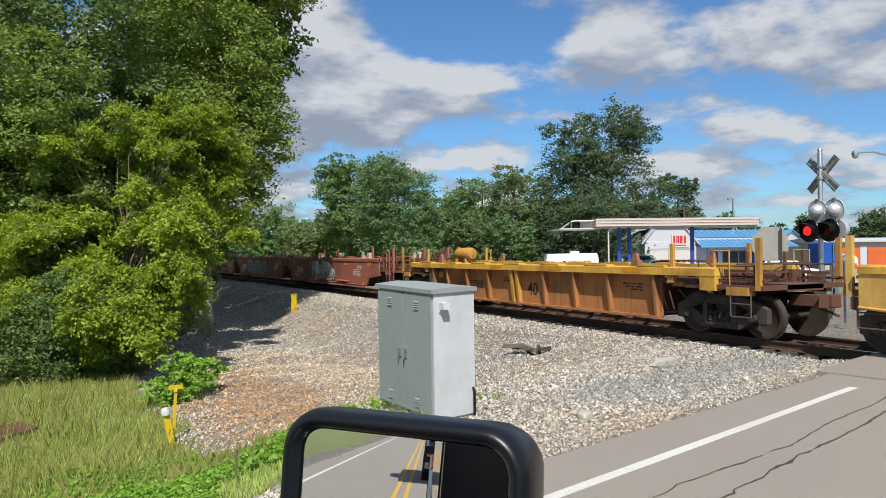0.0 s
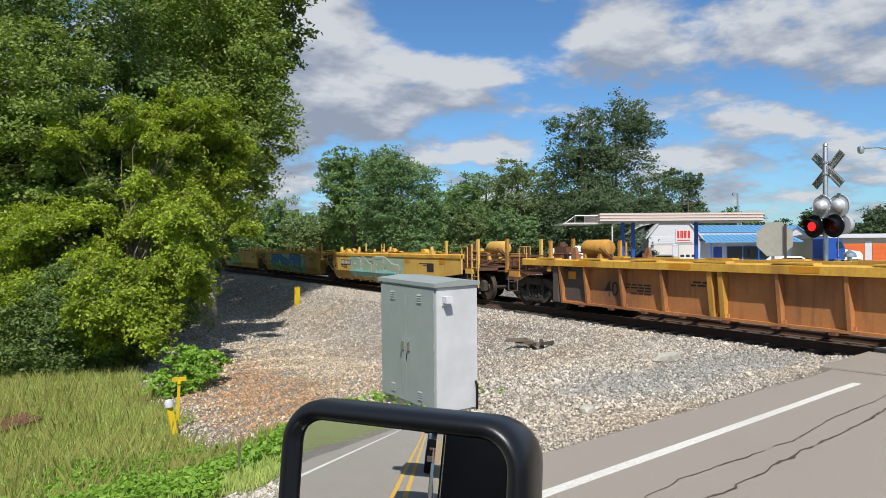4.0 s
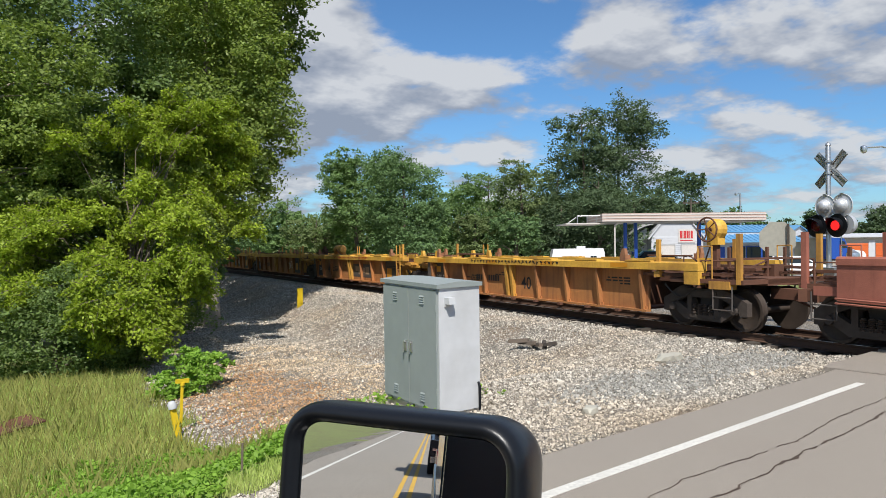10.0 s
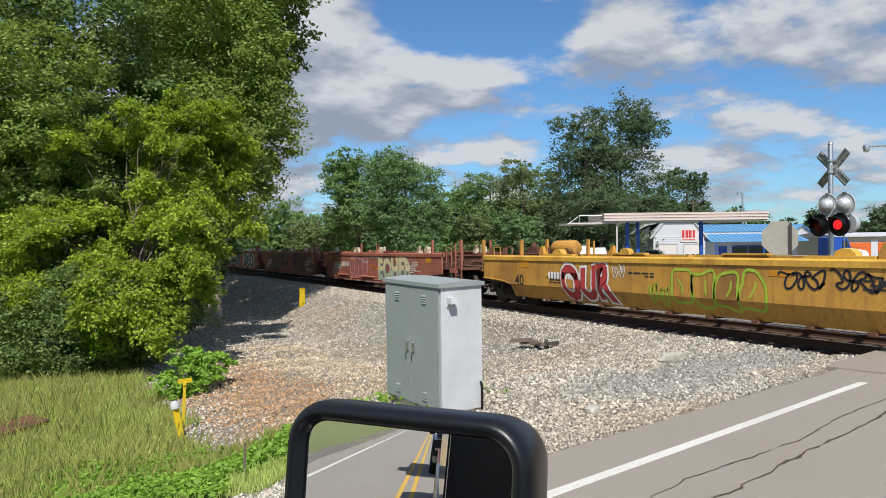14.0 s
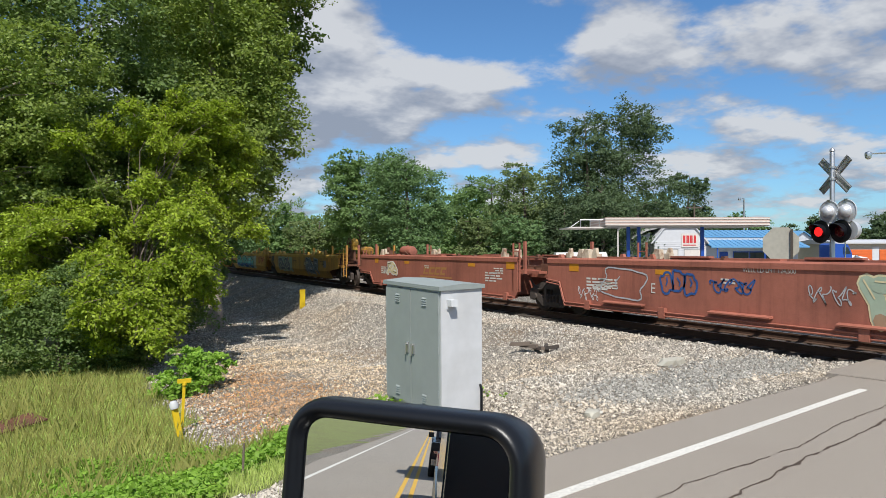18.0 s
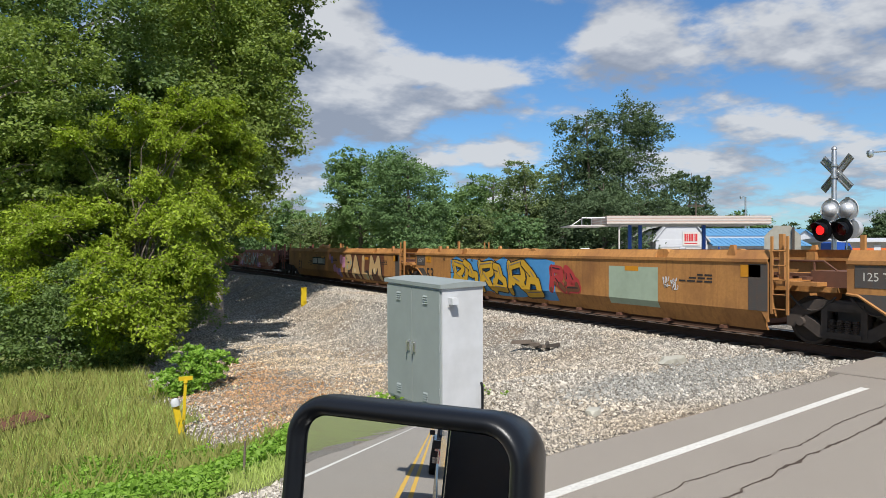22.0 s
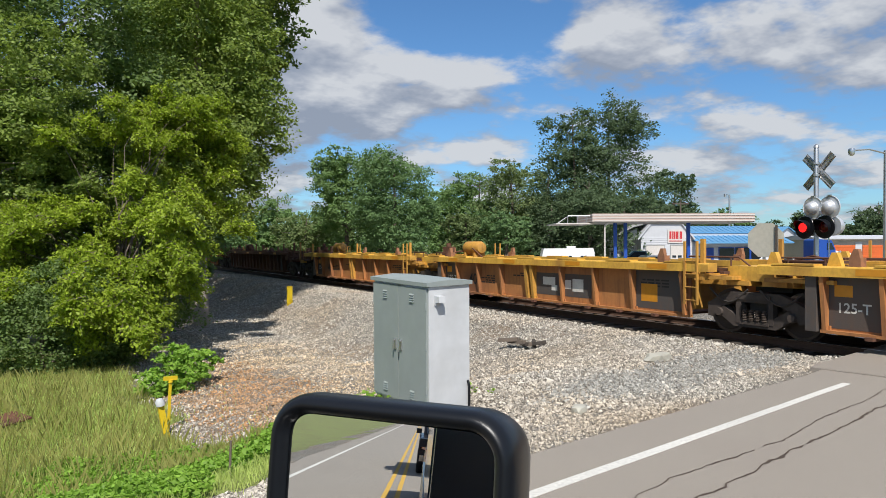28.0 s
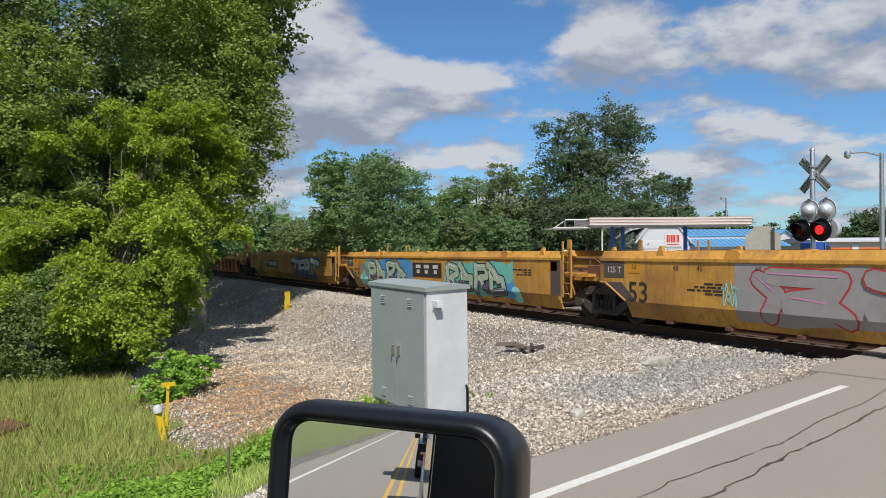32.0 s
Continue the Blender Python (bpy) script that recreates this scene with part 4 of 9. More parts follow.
def make_unit(key, p, lead_end, rear_end, at, rear_brake=False, tank=False):
    """One platform of a car; its two trucks stand at half the pitch p from the middle."""
    st = STYLES[key]
    h, top, low = p / 2, st["top"], st["low"]
    unit = empty("well_car", pose(0, at, 0), st["label"], "well car", "well cars of the train")
    kind = st["side"]
    for s in (-1, 1):
        bm = bmnew()
        if kind == "ribbed":
            hs = h - (1.62 if p < 17 else 1.3)
            box(bm, s * 1.20, s * 1.26, -hs, hs, low + 0.04, top - 0.16)
            box(bm, s * 1.18, s * 1.36, -hs, hs, low, low + 0.06)
            if p > 17:
                prism(bm, [(hs, low), (hs, top - 0.16), (h - 0.3, top - 0.16), (h - 0.3, 1.05), (h - 0.62, 1.02), (h - 0.95, 0.82), (h - 1.12, low)], "x", s * 1.28, s * 1.34)
            side = part("side_sheet", bm, st["body"], unit)
            n = round(2 * hs / 1.02)
            places = [(-hs + 0.1 + (2 * hs - 0.2) * i / n, i == n // 2) for i in range(n + 1)] if p > 17 else [(a, False) for a in (5.9, 4.78, 3.33, 1.88, -1.3, -2.75, -4.18, -5.85)] + [(0.42, True), (0.12, True)]
            for yy, strong in places:
                bm = bmnew()
                k = 0.062 if strong else 0.04
                prism(bm, [(s * 1.26, top - 0.18), (s * 1.47, top - 0.18), (s * 1.36, low + 0.06), (s * 1.26, low + 0.06)], "y", yy - k, yy + k)
                box(bm, s * 1.262, s * 1.30, yy - k - 0.05, yy + k + 0.05, low + 0.06, low + 0.14)
                part("rib", bm, st["trim"] if strong else st["body"], side)
            bm = bmnew()
            ht = h - 0.22
            prism(bm, [(s * 1.20, top - 0.2), (s * 1.50, top - 0.2), (s * 1.50, top - 0.03), (s * 1.47, top), (s * 1.20, top)], "y", -ht + (-0.4 if rear_end else 0.7), ht + (0.4 if lead_end else -0.12))
            if rear_end:
                box(bm, s * 1.22, s * 1.49, -h - 0.17, -h + 0.25, top - 0.52, top - 0.2)
            for k in range(int(ht)):
                yy = -ht + 1.1 + 2.05 * k
                if yy < ht - 1:
                    box(bm, s * 1.22, s * 1.5, yy, yy + 0.9, top, top + 0.035)
            part("top_sill", bm, st["chord"], unit, "bright yellow top sill")
        else:
            ends = side_ends(kind, h, low, lead_end, rear_end)
            out = side_outline(ends, top, low)
            fore, back = ends[0][0][0], ends[1][0][0]
            if kind == "bevel":
                bend = low + 0.42
                upper = [(y, z) for y, z in side_outline(ends, top, bend)]
                prism(bm, upper, "x", s * 1.46, s * 1.52)
                prism(bm, [(s * 1.46, bend), (s * 1.52, bend), (s * 1.30, low), (s * 1.24, low)], "y", ends[1][2][0], ends[0][2][0])
            else:
                prism(bm, out, "x", s * 1.46, s * 1.52)
                box(bm, s * 1.40, s * 1.56, ends[1][2][0], ends[0][2][0], low - 0.02, low + 0.05)
            side = part("side_sheet", bm, st["body"], unit)
            bm = bmnew()
            if p > 17:
                for y0, y1 in ((back, -h + 4.2), (-h + 4.6, h - 4.6), (h - 4.2, fore)):
                    prism(bm, [(s * 1.52, top), (s * 1.46, top), (s * 1.34, top + 0.22), (s * 1.38, top + 0.22)], "y", y0, y1)
                box(bm, s * 1.38, s * 1.55, back, fore, top - 0.04, top + 0.03)
            else:
                prism(bm, [(s * 1.38, top - 0.12), (s * 1.55, top - 0.12), (s * 1.55, top), (s * 1.50, top + 0.04), (s * 1.38, top + 0.04)], "y", back, fore)
                for k in range(3):
                    yy = -h + 3.2 + k * (p - 6.4) / 2
                    box(bm, s * 1.28, s * 1.5, yy - 0.7, yy + 0.7, top + 0.04, top + 0.09)
            part("top_sill", bm, st["chord"], unit)
            edge = ends[0]
            if kind == "flat":
                for drop in (0.0, 0.09):
                    bm = bmnew()
                    path_bar(bm, [(s * 1.575, y, z + 0.05 - drop) for y, z in edge] + [(s * 1.575, -h + 1.6, low + 0.05 - drop)], 0.022)
                    part("sill_pipe", bm, M_RED, side)
                for y0, y1 in ((1.05, -0.55), (-1.95, -3.55), (4.6, 3.1)):
                    bm = bmnew()
                    prism(bm, [(s * 1.521, low + 0.21), (s * 1.65, low + 0.18), (s * 1.65, low + 0.15), (s * 1.521, low + 0.15)], "y", y1, y0)
                    part("sill_ledge", bm, M_RED, side, "narrow running ledge")
                for yy in (h - 2.2, h - 5.0, -h + 5.0, -h + 2.0):
                    bm = bmnew()
                    box(bm, s * 1.52, s * 1.61, yy - 0.1, yy + 0.1, low - 0.09, low + 0.16)
                    part("pipe_bracket", bm, M_RED, side)
            else:
                bm = bmnew()
                path_bar(bm, [(s * 1.53, y, z + 0.02) for y, z in edge[:2]] + [(s * 1.53, edge[2][0], bend)], 0.03)
                part("stiffener", bm, st["body"], side)
                if not lead_end:
                    bm = bmnew()
                    prism(bm, [(h - 0.5, 1.13), (h - 1.1, 1.13), (h - 1.62, bend + 0.01), (h - 1.22, bend + 0.01)], "x", s * 1.521, s * 1.527)
                    part("end_plate", bm, M_GREY, side, "dark grey end plate")
                if p > 17 and not rear_end:
                    bm = bmnew()
                    box(bm, s * 1.521, s * 1.527, -h + 1.385, -h + 1.85, bend, top - 0.08)
                    part("end_plate", bm, M_GREY, side, "dark grey end plate")
        if not lead_end and s > 0:
            bm = bmnew()
            box(bm, -1.05, 1.05, h - 0.4, h + 0.75, 1.2, 1.52)
            part("articulation", bm, st["chord"] if kind == "ribbed" else M_RUSTY, unit, "articulated joint over the shared truck", bevel=0.03)
        if kind == "ribbed" and p < 17:
            bm = bmnew()
            box(bm, s * 1.262, s * 1.42, 6.02, 6.25, low + 0.02, top - 0.2)
            part("end_post", bm, M_GREY, side, "dusty grey end post")
    bm = bmnew()
    for s in (-1, 1):
        box(bm, s * 0.88, s * 1.25, -h + 2.0, h - 2.0, low + 0.02, low + 0.07)
    box(bm, -0.88, 0.88, -h + 2.0, -h + 2.9, low + 0.02, low + 0.07), box(bm, -0.88, 0.88, h - 2.9, h - 2.0, low + 0.02, low + 0.07)
    floor = part("well_ledge", bm, M_RUSTY, unit, "rusty ledges round the open well")
    for k in range(9):
        yy = -h + 2.6 + (p - 5.2) * k / 8
        bm = bmnew()
        box(bm, -1.46, 1.46, yy - 0.07, yy + 0.07, low - 0.05, low + 0.018)
        part("cross_bearer", bm, M_RUSTY, floor)
    make_deck(unit, st, h, lead_end, 1)
    make_deck(unit, st, h, rear_end, -1)
    make_truck(unit, h)
    if rear_end:
        make_truck(unit, -h)
    if not rear_end:
        ladder(unit, st, -1.5, -h + 1.12 + (0.28 if kind == "ribbed" else 0.35 if p < 17 else 0.0), 0.62, top + 0.5)
    elif kind != "ribbed":
        ladder(unit, st, -1.46, -h - 1.15, 0.5, top + 0.42, 0.44)
    ladder(unit, st, 1.5, h - 1.12, 0.62, top + 0.5)
    if tank:
        brake_gear(unit, st, h - 1.5)
    elif not lead_end:
        rigging(unit, st, h - 1.3)
    if rear_end and key in ("smooth", "smooth_pale"):
        brake_gear(unit, st, -h - 0.2)
    if rear_brake:
        hand_brake(unit, st, -h - (0.12 if kind == "ribbed" else 0.9))
    # lock brackets along the top, walkway bars and hoses at the ends
    ys = (-h * 0.78, -h * 0.42, h * 0.42, h * 0.74) if kind == "flat" else () if kind == "ribbed" and p < 17 else (-h + 3.1, h - 3.1) if p < 17 else (-h + 4.4, 0.6, h - 4.4)
    for s in (-1, 1):
        for yy in ys:
            bm = bmnew()
            if kind == "flat" and abs(yy) < h * 0.5:
                prism(bm, [(yy - 0.09, top), (yy + 0.09, top), (yy + 0.06, top + 0.09), (yy - 0.05, top + 0.10)], "x", s * 1.34, s * 1.48)
                part("lock_lug", bm, M_RUSTY, unit, "small dark rusty lock lug", bevel=0.01)
                continue
            if kind == "flat":
                prism(bm, [(yy - 0.16, top), (yy + 0.16, top), (yy + 0.13, top + 0.16), (yy + 0.05, top + 0.30), (yy - 0.12, top + 0.28)], "x", s * 1.26, s * 1.44)
            else:
                prism(bm, [(yy - 0.24, top + 0.03), (yy + 0.24, top + 0.03), (yy + 0.20, top + 0.18), (yy + 0.06, top + 0.24), (yy - 0.12, top + 0.22), (yy - 0.20, top + 0.14)], "x", s * 1.22, s * 1.42)
                box(bm, s * 1.30, s * 1.36, yy + 0.24, yy + 0.42, top + 0.03, top + 0.10)
            part("lock_bracket", bm, M_BRACKET if kind == "flat" else st["chord"], unit, "container lock bracket", bevel=0.01)
    for e in (-1, 1):
        bm = bmnew()
        path_bar(bm, [(-1.0, e * (h - 1.9), 1.72), (-1.0, e * (h - 0.5), 1.72), (-0.9, e * (h - 0.25), 1.5)], 0.022)
        path_bar(bm, [(-1.0, e * (h - 1.5), 1.42), (-1.0, e * (h - 1.5), 1.72)], 0.02)
        path_bar(bm, [(-1.0, e * (h - 0.7), 1.42), (-1.0, e * (h - 0.7), 1.72)], 0.02)
        part("pipe_rail", bm, M_RUSTY, unit, "brown pipe rail")
        bm = bmnew()
        path_bar(bm, [(-1.16, e * (h - 1.15 + q / 8), 1.02 - 0.30 * math.sin(math.pi * q / 8)) for q in range(9)], 0.022)
        part("air_hose", bm, M_BLACK, unit, "sagging black air hose")
    # dark panel by the truck, orange panels along the side, small stencils
    x = -1.525 if kind != "ribbed" else -1.264
    bm = bmnew()
    if kind == "ribbed":
        box(bm, x - 0.002, x, *((h - 2.74, h - 1.66) if p < 17 else (h - 2.4, h - 1.4)), low + 0.1, top - 0.2)
        part("dark_panel", bm, M_GREY, unit, "dark grey end panel")
        if p > 17:
            bm = bmnew()
            box(bm, x - 0.002, x, -h + 1.75, -h + 2.7, low + 0.1, top - 0.2)
            part("dark_panel", bm, M_GREY, unit, "dark grey end panel")
        xs = -1.503
        for k, yy in enumerate((-h * 0.72, -h * 0.3, h * 0.12, h * 0.6)):
            bm = bmnew()
            box(bm, xs - 0.002, xs, yy, yy + 0.65, top - 0.165, top - 0.045)
            part("reflector", bm, M_ORANGE_DECAL, unit, "orange reflective panel")
        bm = bmnew()
        box(bm, x - 0.004, x - 0.001, h - 2.2, h - 1.85, 1.0, 1.22)
        part("reflector", bm, M_ORANGE_DECAL, unit, "orange reflective panel")
    else:
        for yy, zz, w2, h2 in ((-h + (1.0 if rear_end else 1.55), top - 0.36, 0.5, 0.26), (h - 1.75, top - 0.34, 0.42, 0.26), (-h * 0.45, top - 0.33, 0.5, 0.12), (h * 0.3, top - 0.33, 0.5, 0.12)):
            bm = bmnew()
            box(bm, x - 0.002, x, yy, yy + w2, zz, zz + h2)
            part("reflector", bm, M_ORANGE_DECAL, unit, "orange reflective panel")
        if key.startswith("smooth") and not lead_end:
            bm = bmnew()
            box(bm, x - 0.002, x, h - 1.2, h - 0.45, top - 0.47, top - 0.06)
            part("dark_panel", bm, M_GREY, unit, "dark grey end panel")
    rnd = random.Random(int(p * 10) + len(key))
    bm = bmnew()
    for yy, zz, n in ((-h * 0.7, top - 0.38, 3), (h * 0.55, top - 0.55, 4), (h * 0.05, top - 0.4, 2)):
        if kind == "ribbed":
            yy, zz = (yy - 1.75 if yy > 1 else yy), zz - 0.1
        for k in range(n):
            y2 = yy
            for w2 in range(rnd.randint(2, 4)):
                ln = rnd.uniform(0.10, 0.26)
                box(bm, x - 0.002, x, y2, y2 + ln, zz - 0.075 * k, zz - 0.075 * k + 0.04)
                y2 += ln + 0.05
    stencil = part("stencil", bm, M_WHITE_DECAL if kind == "flat" or key == "maroon" else M_BLACK_DECAL, unit, "small stencilled lines too worn to read")
    tagged(stencil, kind="stuff")
    return unit


# car: style, number of platforms, pitch, place of the leading truck when the clip starts
CARS = [
    ("ribbed", 5, 15.15, 185.2), ("red", 5, 15.15, 105.3), ("ribbed", 1, 15.15, 26.1), ("smooth_pale", 5, 15.2, 6.55), ("ribbed", 3, 15.1, -73.8), ("maroon", 1, 15.2, -123.4),
    ("ribbed", 5, 15.2, -142.4), ("red", 5, 15.1, -222.4), ("smooth", 5, 15.05, -302.0), ("red", 5, 14.95, -381.5), ("smooth53_faded", 3, 18.75, -460.2),
    ("ribbed53", 3, 18.9, -520.5), ("brown53", 1, 18.65, -581.3), ("ribbed", 5, 15.2, -603.7), ("smooth53", 3, 18.7, -684.05),
]
UNITS = []
protos = {}
for car_no, (key, count, p, lead) in enumerate(CARS):
    for i in range(count):
        at = lead - p * (i + 0.5)
        sort = (key, p, i == 0, i == count - 1, i == count - 1 and car_no in (6, 8, 13), i == 0 or i % 2 == 1 and key == "ribbed" or i == 2 and key == "smooth")
        if sort in protos:
            unit = copy_thing(protos[sort], pose(0, at, 0))
        else:
            unit = protos[sort] = make_unit(key, p, i == 0, i == count - 1, at, *sort[4:])
        UNITS.append((unit, at, car_no, i))

# ---- trees and plants ----
def leaves(rng, centers, radii, counts, leaf, droop=0.0, per=26, tight=1.0):
    """Quads for leaves in clumps over the shells of ellipsoids."""
    quads, lay = [], []
    for c, r, n in zip(centers, radii, counts):
        k = max(6, n // per)
        d = rng.normal(size=(k, 3))
        d /= np.linalg.norm(d, axis=1, keepdims=True)
        lump = 1 + 0.22 * np.sin(d[:, 0] * 5 + c[0]) * np.sin(d[:, 1] * 6 + c[1]) + 0.16 * np.sin(d[:, 2] * 9 + c[2] * 3)
        cl = np.array(c) + d * np.array(r) * (lump * (0.62 + 0.42 * rng.random(k) ** 0.6))[:, None]
        pick = rng.integers(0, k, n)
        lay.append(d[pick] * np.array((1, 1, 0.8)))
        spread_r = tight * (0.10 + 0.05 * rng.random(n)) * min(3.2, float(np.mean(r)))
        off = rng.normal(size=(n, 3)) * spread_r[:, None] * np.array((1, 1, 0.6))
        pos = cl[pick] + off
        pos[:, 2] -= droop * np.linalg.norm(off[:, :2], axis=1)
        quads.append(pos)
    pos = np.concatenate(quads)
    n = len(pos)
    u = rng.normal(size=(n, 3))
    u[:, 2] = u[:, 2] * 0.5 - 0.3
    u /= np.linalg.norm(u, axis=1, keepdims=True)
    w = rng.normal(size=(n, 3)) * 0.6 + np.concatenate(lay) * 0.7 + np.array((0, -0.15, 0.6))
    v = np.cross(w, u)
    v /= np.linalg.norm(v, axis=1, keepdims=True) + 1e-9
    s = leaf * (0.6 + 0.8 * rng.random(n))[:, None]
    V = np.stack([pos - u * s, pos + v * s * 0.55, pos + u * s, pos - v * s * 0.55], 1)
    return V.reshape(-1, 3), np.arange(4 * n).reshape(-1, 4)


def make_tree(name, label, x, y, tall, blobs, n, leaf, mat, seed, trunk_r=0.22, base=None, group="", droop=0.0, limbs=7, per=26, tight=1.0, bark=None):
    """blobs: (dx, dy, z, rx, ry, rz) of the crown's masses; z above the root."""
    rng = np.random.default_rng(seed)
    z0 = float(height(x, y)) - 0.05 if base is None else base
    tree = empty(name, pose(x, y, z0), label, "tree" if name != "bush" else "bush", group)
    b = np.array(blobs, float)
    area = (b[:, 3] * b[:, 4] * b[:, 5]) ** (2 / 3)
    counts = np.maximum(30, (n * area / area.sum()).astype(int))
    V, F = leaves(rng, b[:, :3], b[:, 3:], counts, leaf, droop, per, tight)
    part("crown", mesh_from("crown", V, F, mat), None, tree)
    bm = bmnew()
    bend = rng.normal(size=2) * 0.02 * tall
    pts = [Vector((bend[0] * t * t, bend[1] * t * t, tall * t)) for t in (0, 0.12, 0.3, 0.5, 0.72, 0.95)]
    rad = [trunk_r * q for q in (1.35, 1.0, 0.82, 0.62, 0.4, 0.12)]
    for i in range(5):
        tube(bm, pts[i], pts[i + 1], rad[i], rad[i + 1], n=9, caps=i in (0, 4))
    order = rng.permutation(len(b))
    for k in range(limbs):
        c = b[order[k % len(b)]]
        tip = Vector(c[:3] + c[3:] * rng.uniform(-0.55, 0.55, 3))
        t = min(0.9, max(0.12, (tip.z - 0.35 * tip.xy.length) / tall))
        root = Vector((bend[0] * t * t, bend[1] * t * t, tall * t))
        mid = root.lerp(tip, 0.5) + Vector((0, 0, 0.12 * (tip - root).length))
        r = trunk_r * (0.5 - 0.3 * t)
        tube(bm, root, mid, r, r * 0.6, n=6, caps=False)
        tube(bm, mid, tip, r * 0.6, r * 0.15, n=6)
    part("trunk", bm, bark or M_BARK, tree, smooth=True)
    return tree


def bearing(u, depth):
    """The place at a depth ahead of the eye at rest, u times as far to the side."""
    return -14.2 + 0.4692 * depth + 0.8831 * u * depth, 0.8831 * depth - 0.4692 * u * depth


def crown_of(rng_seed, w, z0, z1, k=9, deep=1.0):
    """Masses that fill an uneven crown of half-width w between two heights."""
    r = random.Random(rng_seed)
    out = [(0, 0, (z0 + z1) / 2, w * 0.72, w * 0.72 * deep, (z1 - z0) * 0.40)]
    for i in range(k):
        a = 2 * math.pi * (i / k) + r.uniform(-0.4, 0.4)
        t = r.uniform(0.08, 0.95)
        rr = w * (1.0 - 0.75 * abs(t - 0.4) ** 1.3) * r.uniform(0.45, 0.78)
        s = w * r.uniform(0.28, 0.46)
        out.append((rr * math.cos(a), rr * math.sin(a) * deep, z0 + (z1 - z0) * t * 0.93, s, s * deep, s * 0.8))
    return out


# the row beside the track, near the camera
# first tree: masses above 15 m are unseen, added to shade bank and cars
make_tree("tree", "tall broad-leaved tree with dense mid-green crown by the track", *bearing(-0.335, 29), 16.5,
          [(2.6, -1.5, 15.9, 2.4, 2.3, 2.0), (2.9, 2.0, 16.4, 2.5, 2.5, 2.0), (1.0, 0.5, 17.0, 2.4, 2.4, 2.0), (0, 0, 9.2, 2.9, 2.9, 5.2), (1.4, -1.0, 11.0, 1.9, 1.9, 2.2), (2.0, -0.6, 8.6, 1.5, 1.6, 1.7), (1.3, -0.9, 6.8, 1.4, 1.4, 1.4), (-1.6, -1, 7.5, 2.0, 2.0, 3.0),
           (2.5, -0.9, 10.9, 0.8, 0.7, 1.1), (2.3, 2.0, 17.2, 2.3, 3.0, 2.0), (2.3, 6.2, 17.4, 2.1, 2.8, 2.0), (0.2, 1.4, 16.0, 2.6, 2.6, 2.4), (0.3, -1.4, 5.4, 1.5, 1.4, 1.4), (-1.2, -1.0, 4.4, 1.2, 1.3, 1.2), (-1.0, -1.2, 13.2, 2.2, 2.0, 1.8)], 150000, 0.075, M_LEAF, 11, 0.3, per=75, tight=0.85, limbs=12, bark=M_BARK_PALE)
make_tree("tree", "tall dark-crowned tree over the ditch", *bearing(-0.56, 25), 14.5,
          [(0, 0, 10, 4.2, 3.6, 5.5), (-2.5, -1, 7, 2.8, 2.4, 3.2), (2.4, -1.0, 8.5, 2.2, 2.0, 2.4), (0.5, -2.2, 11.5, 2.6, 2.0, 2.2), (-2.6, -1.5, 11.6, 2.4, 2.0, 2.0), (1.6, -1.6, 5.6, 1.9, 1.6, 1.9), (-0.5, -2.0, 4.0, 2.6, 1.8, 2.2)],
          90000, 0.075, M_LEAF_DARK, 12, 0.34, per=80, tight=0.8, limbs=14, bark=M_BARK_PALE)
make_tree("tree", "broad-leaved tree with pale limbs showing through its crown", *bearing(-0.66, 20.5), 9.5,
          [(0, 0, 7.6, 2.6, 2.0, 2.6), (-1.6, 0.4, 5.2, 2.0, 1.8, 2.0), (1.6, 0.2, 8.4, 1.8, 1.5, 1.6), (1.2, 0.4, 5.6, 1.6, 1.5, 1.5)], 36000, 0.06, M_LEAF, 13, 0.2, per=70, tight=0.8, limbs=12, bark=M_BARK_PALE)
def view_point(u, v, depth):
    """The place at a depth ahead of the eye at rest, u and v times as far to the side and up."""
    x, y = bearing(u, depth)
    return np.array((x, y, 2.0 + v * depth))


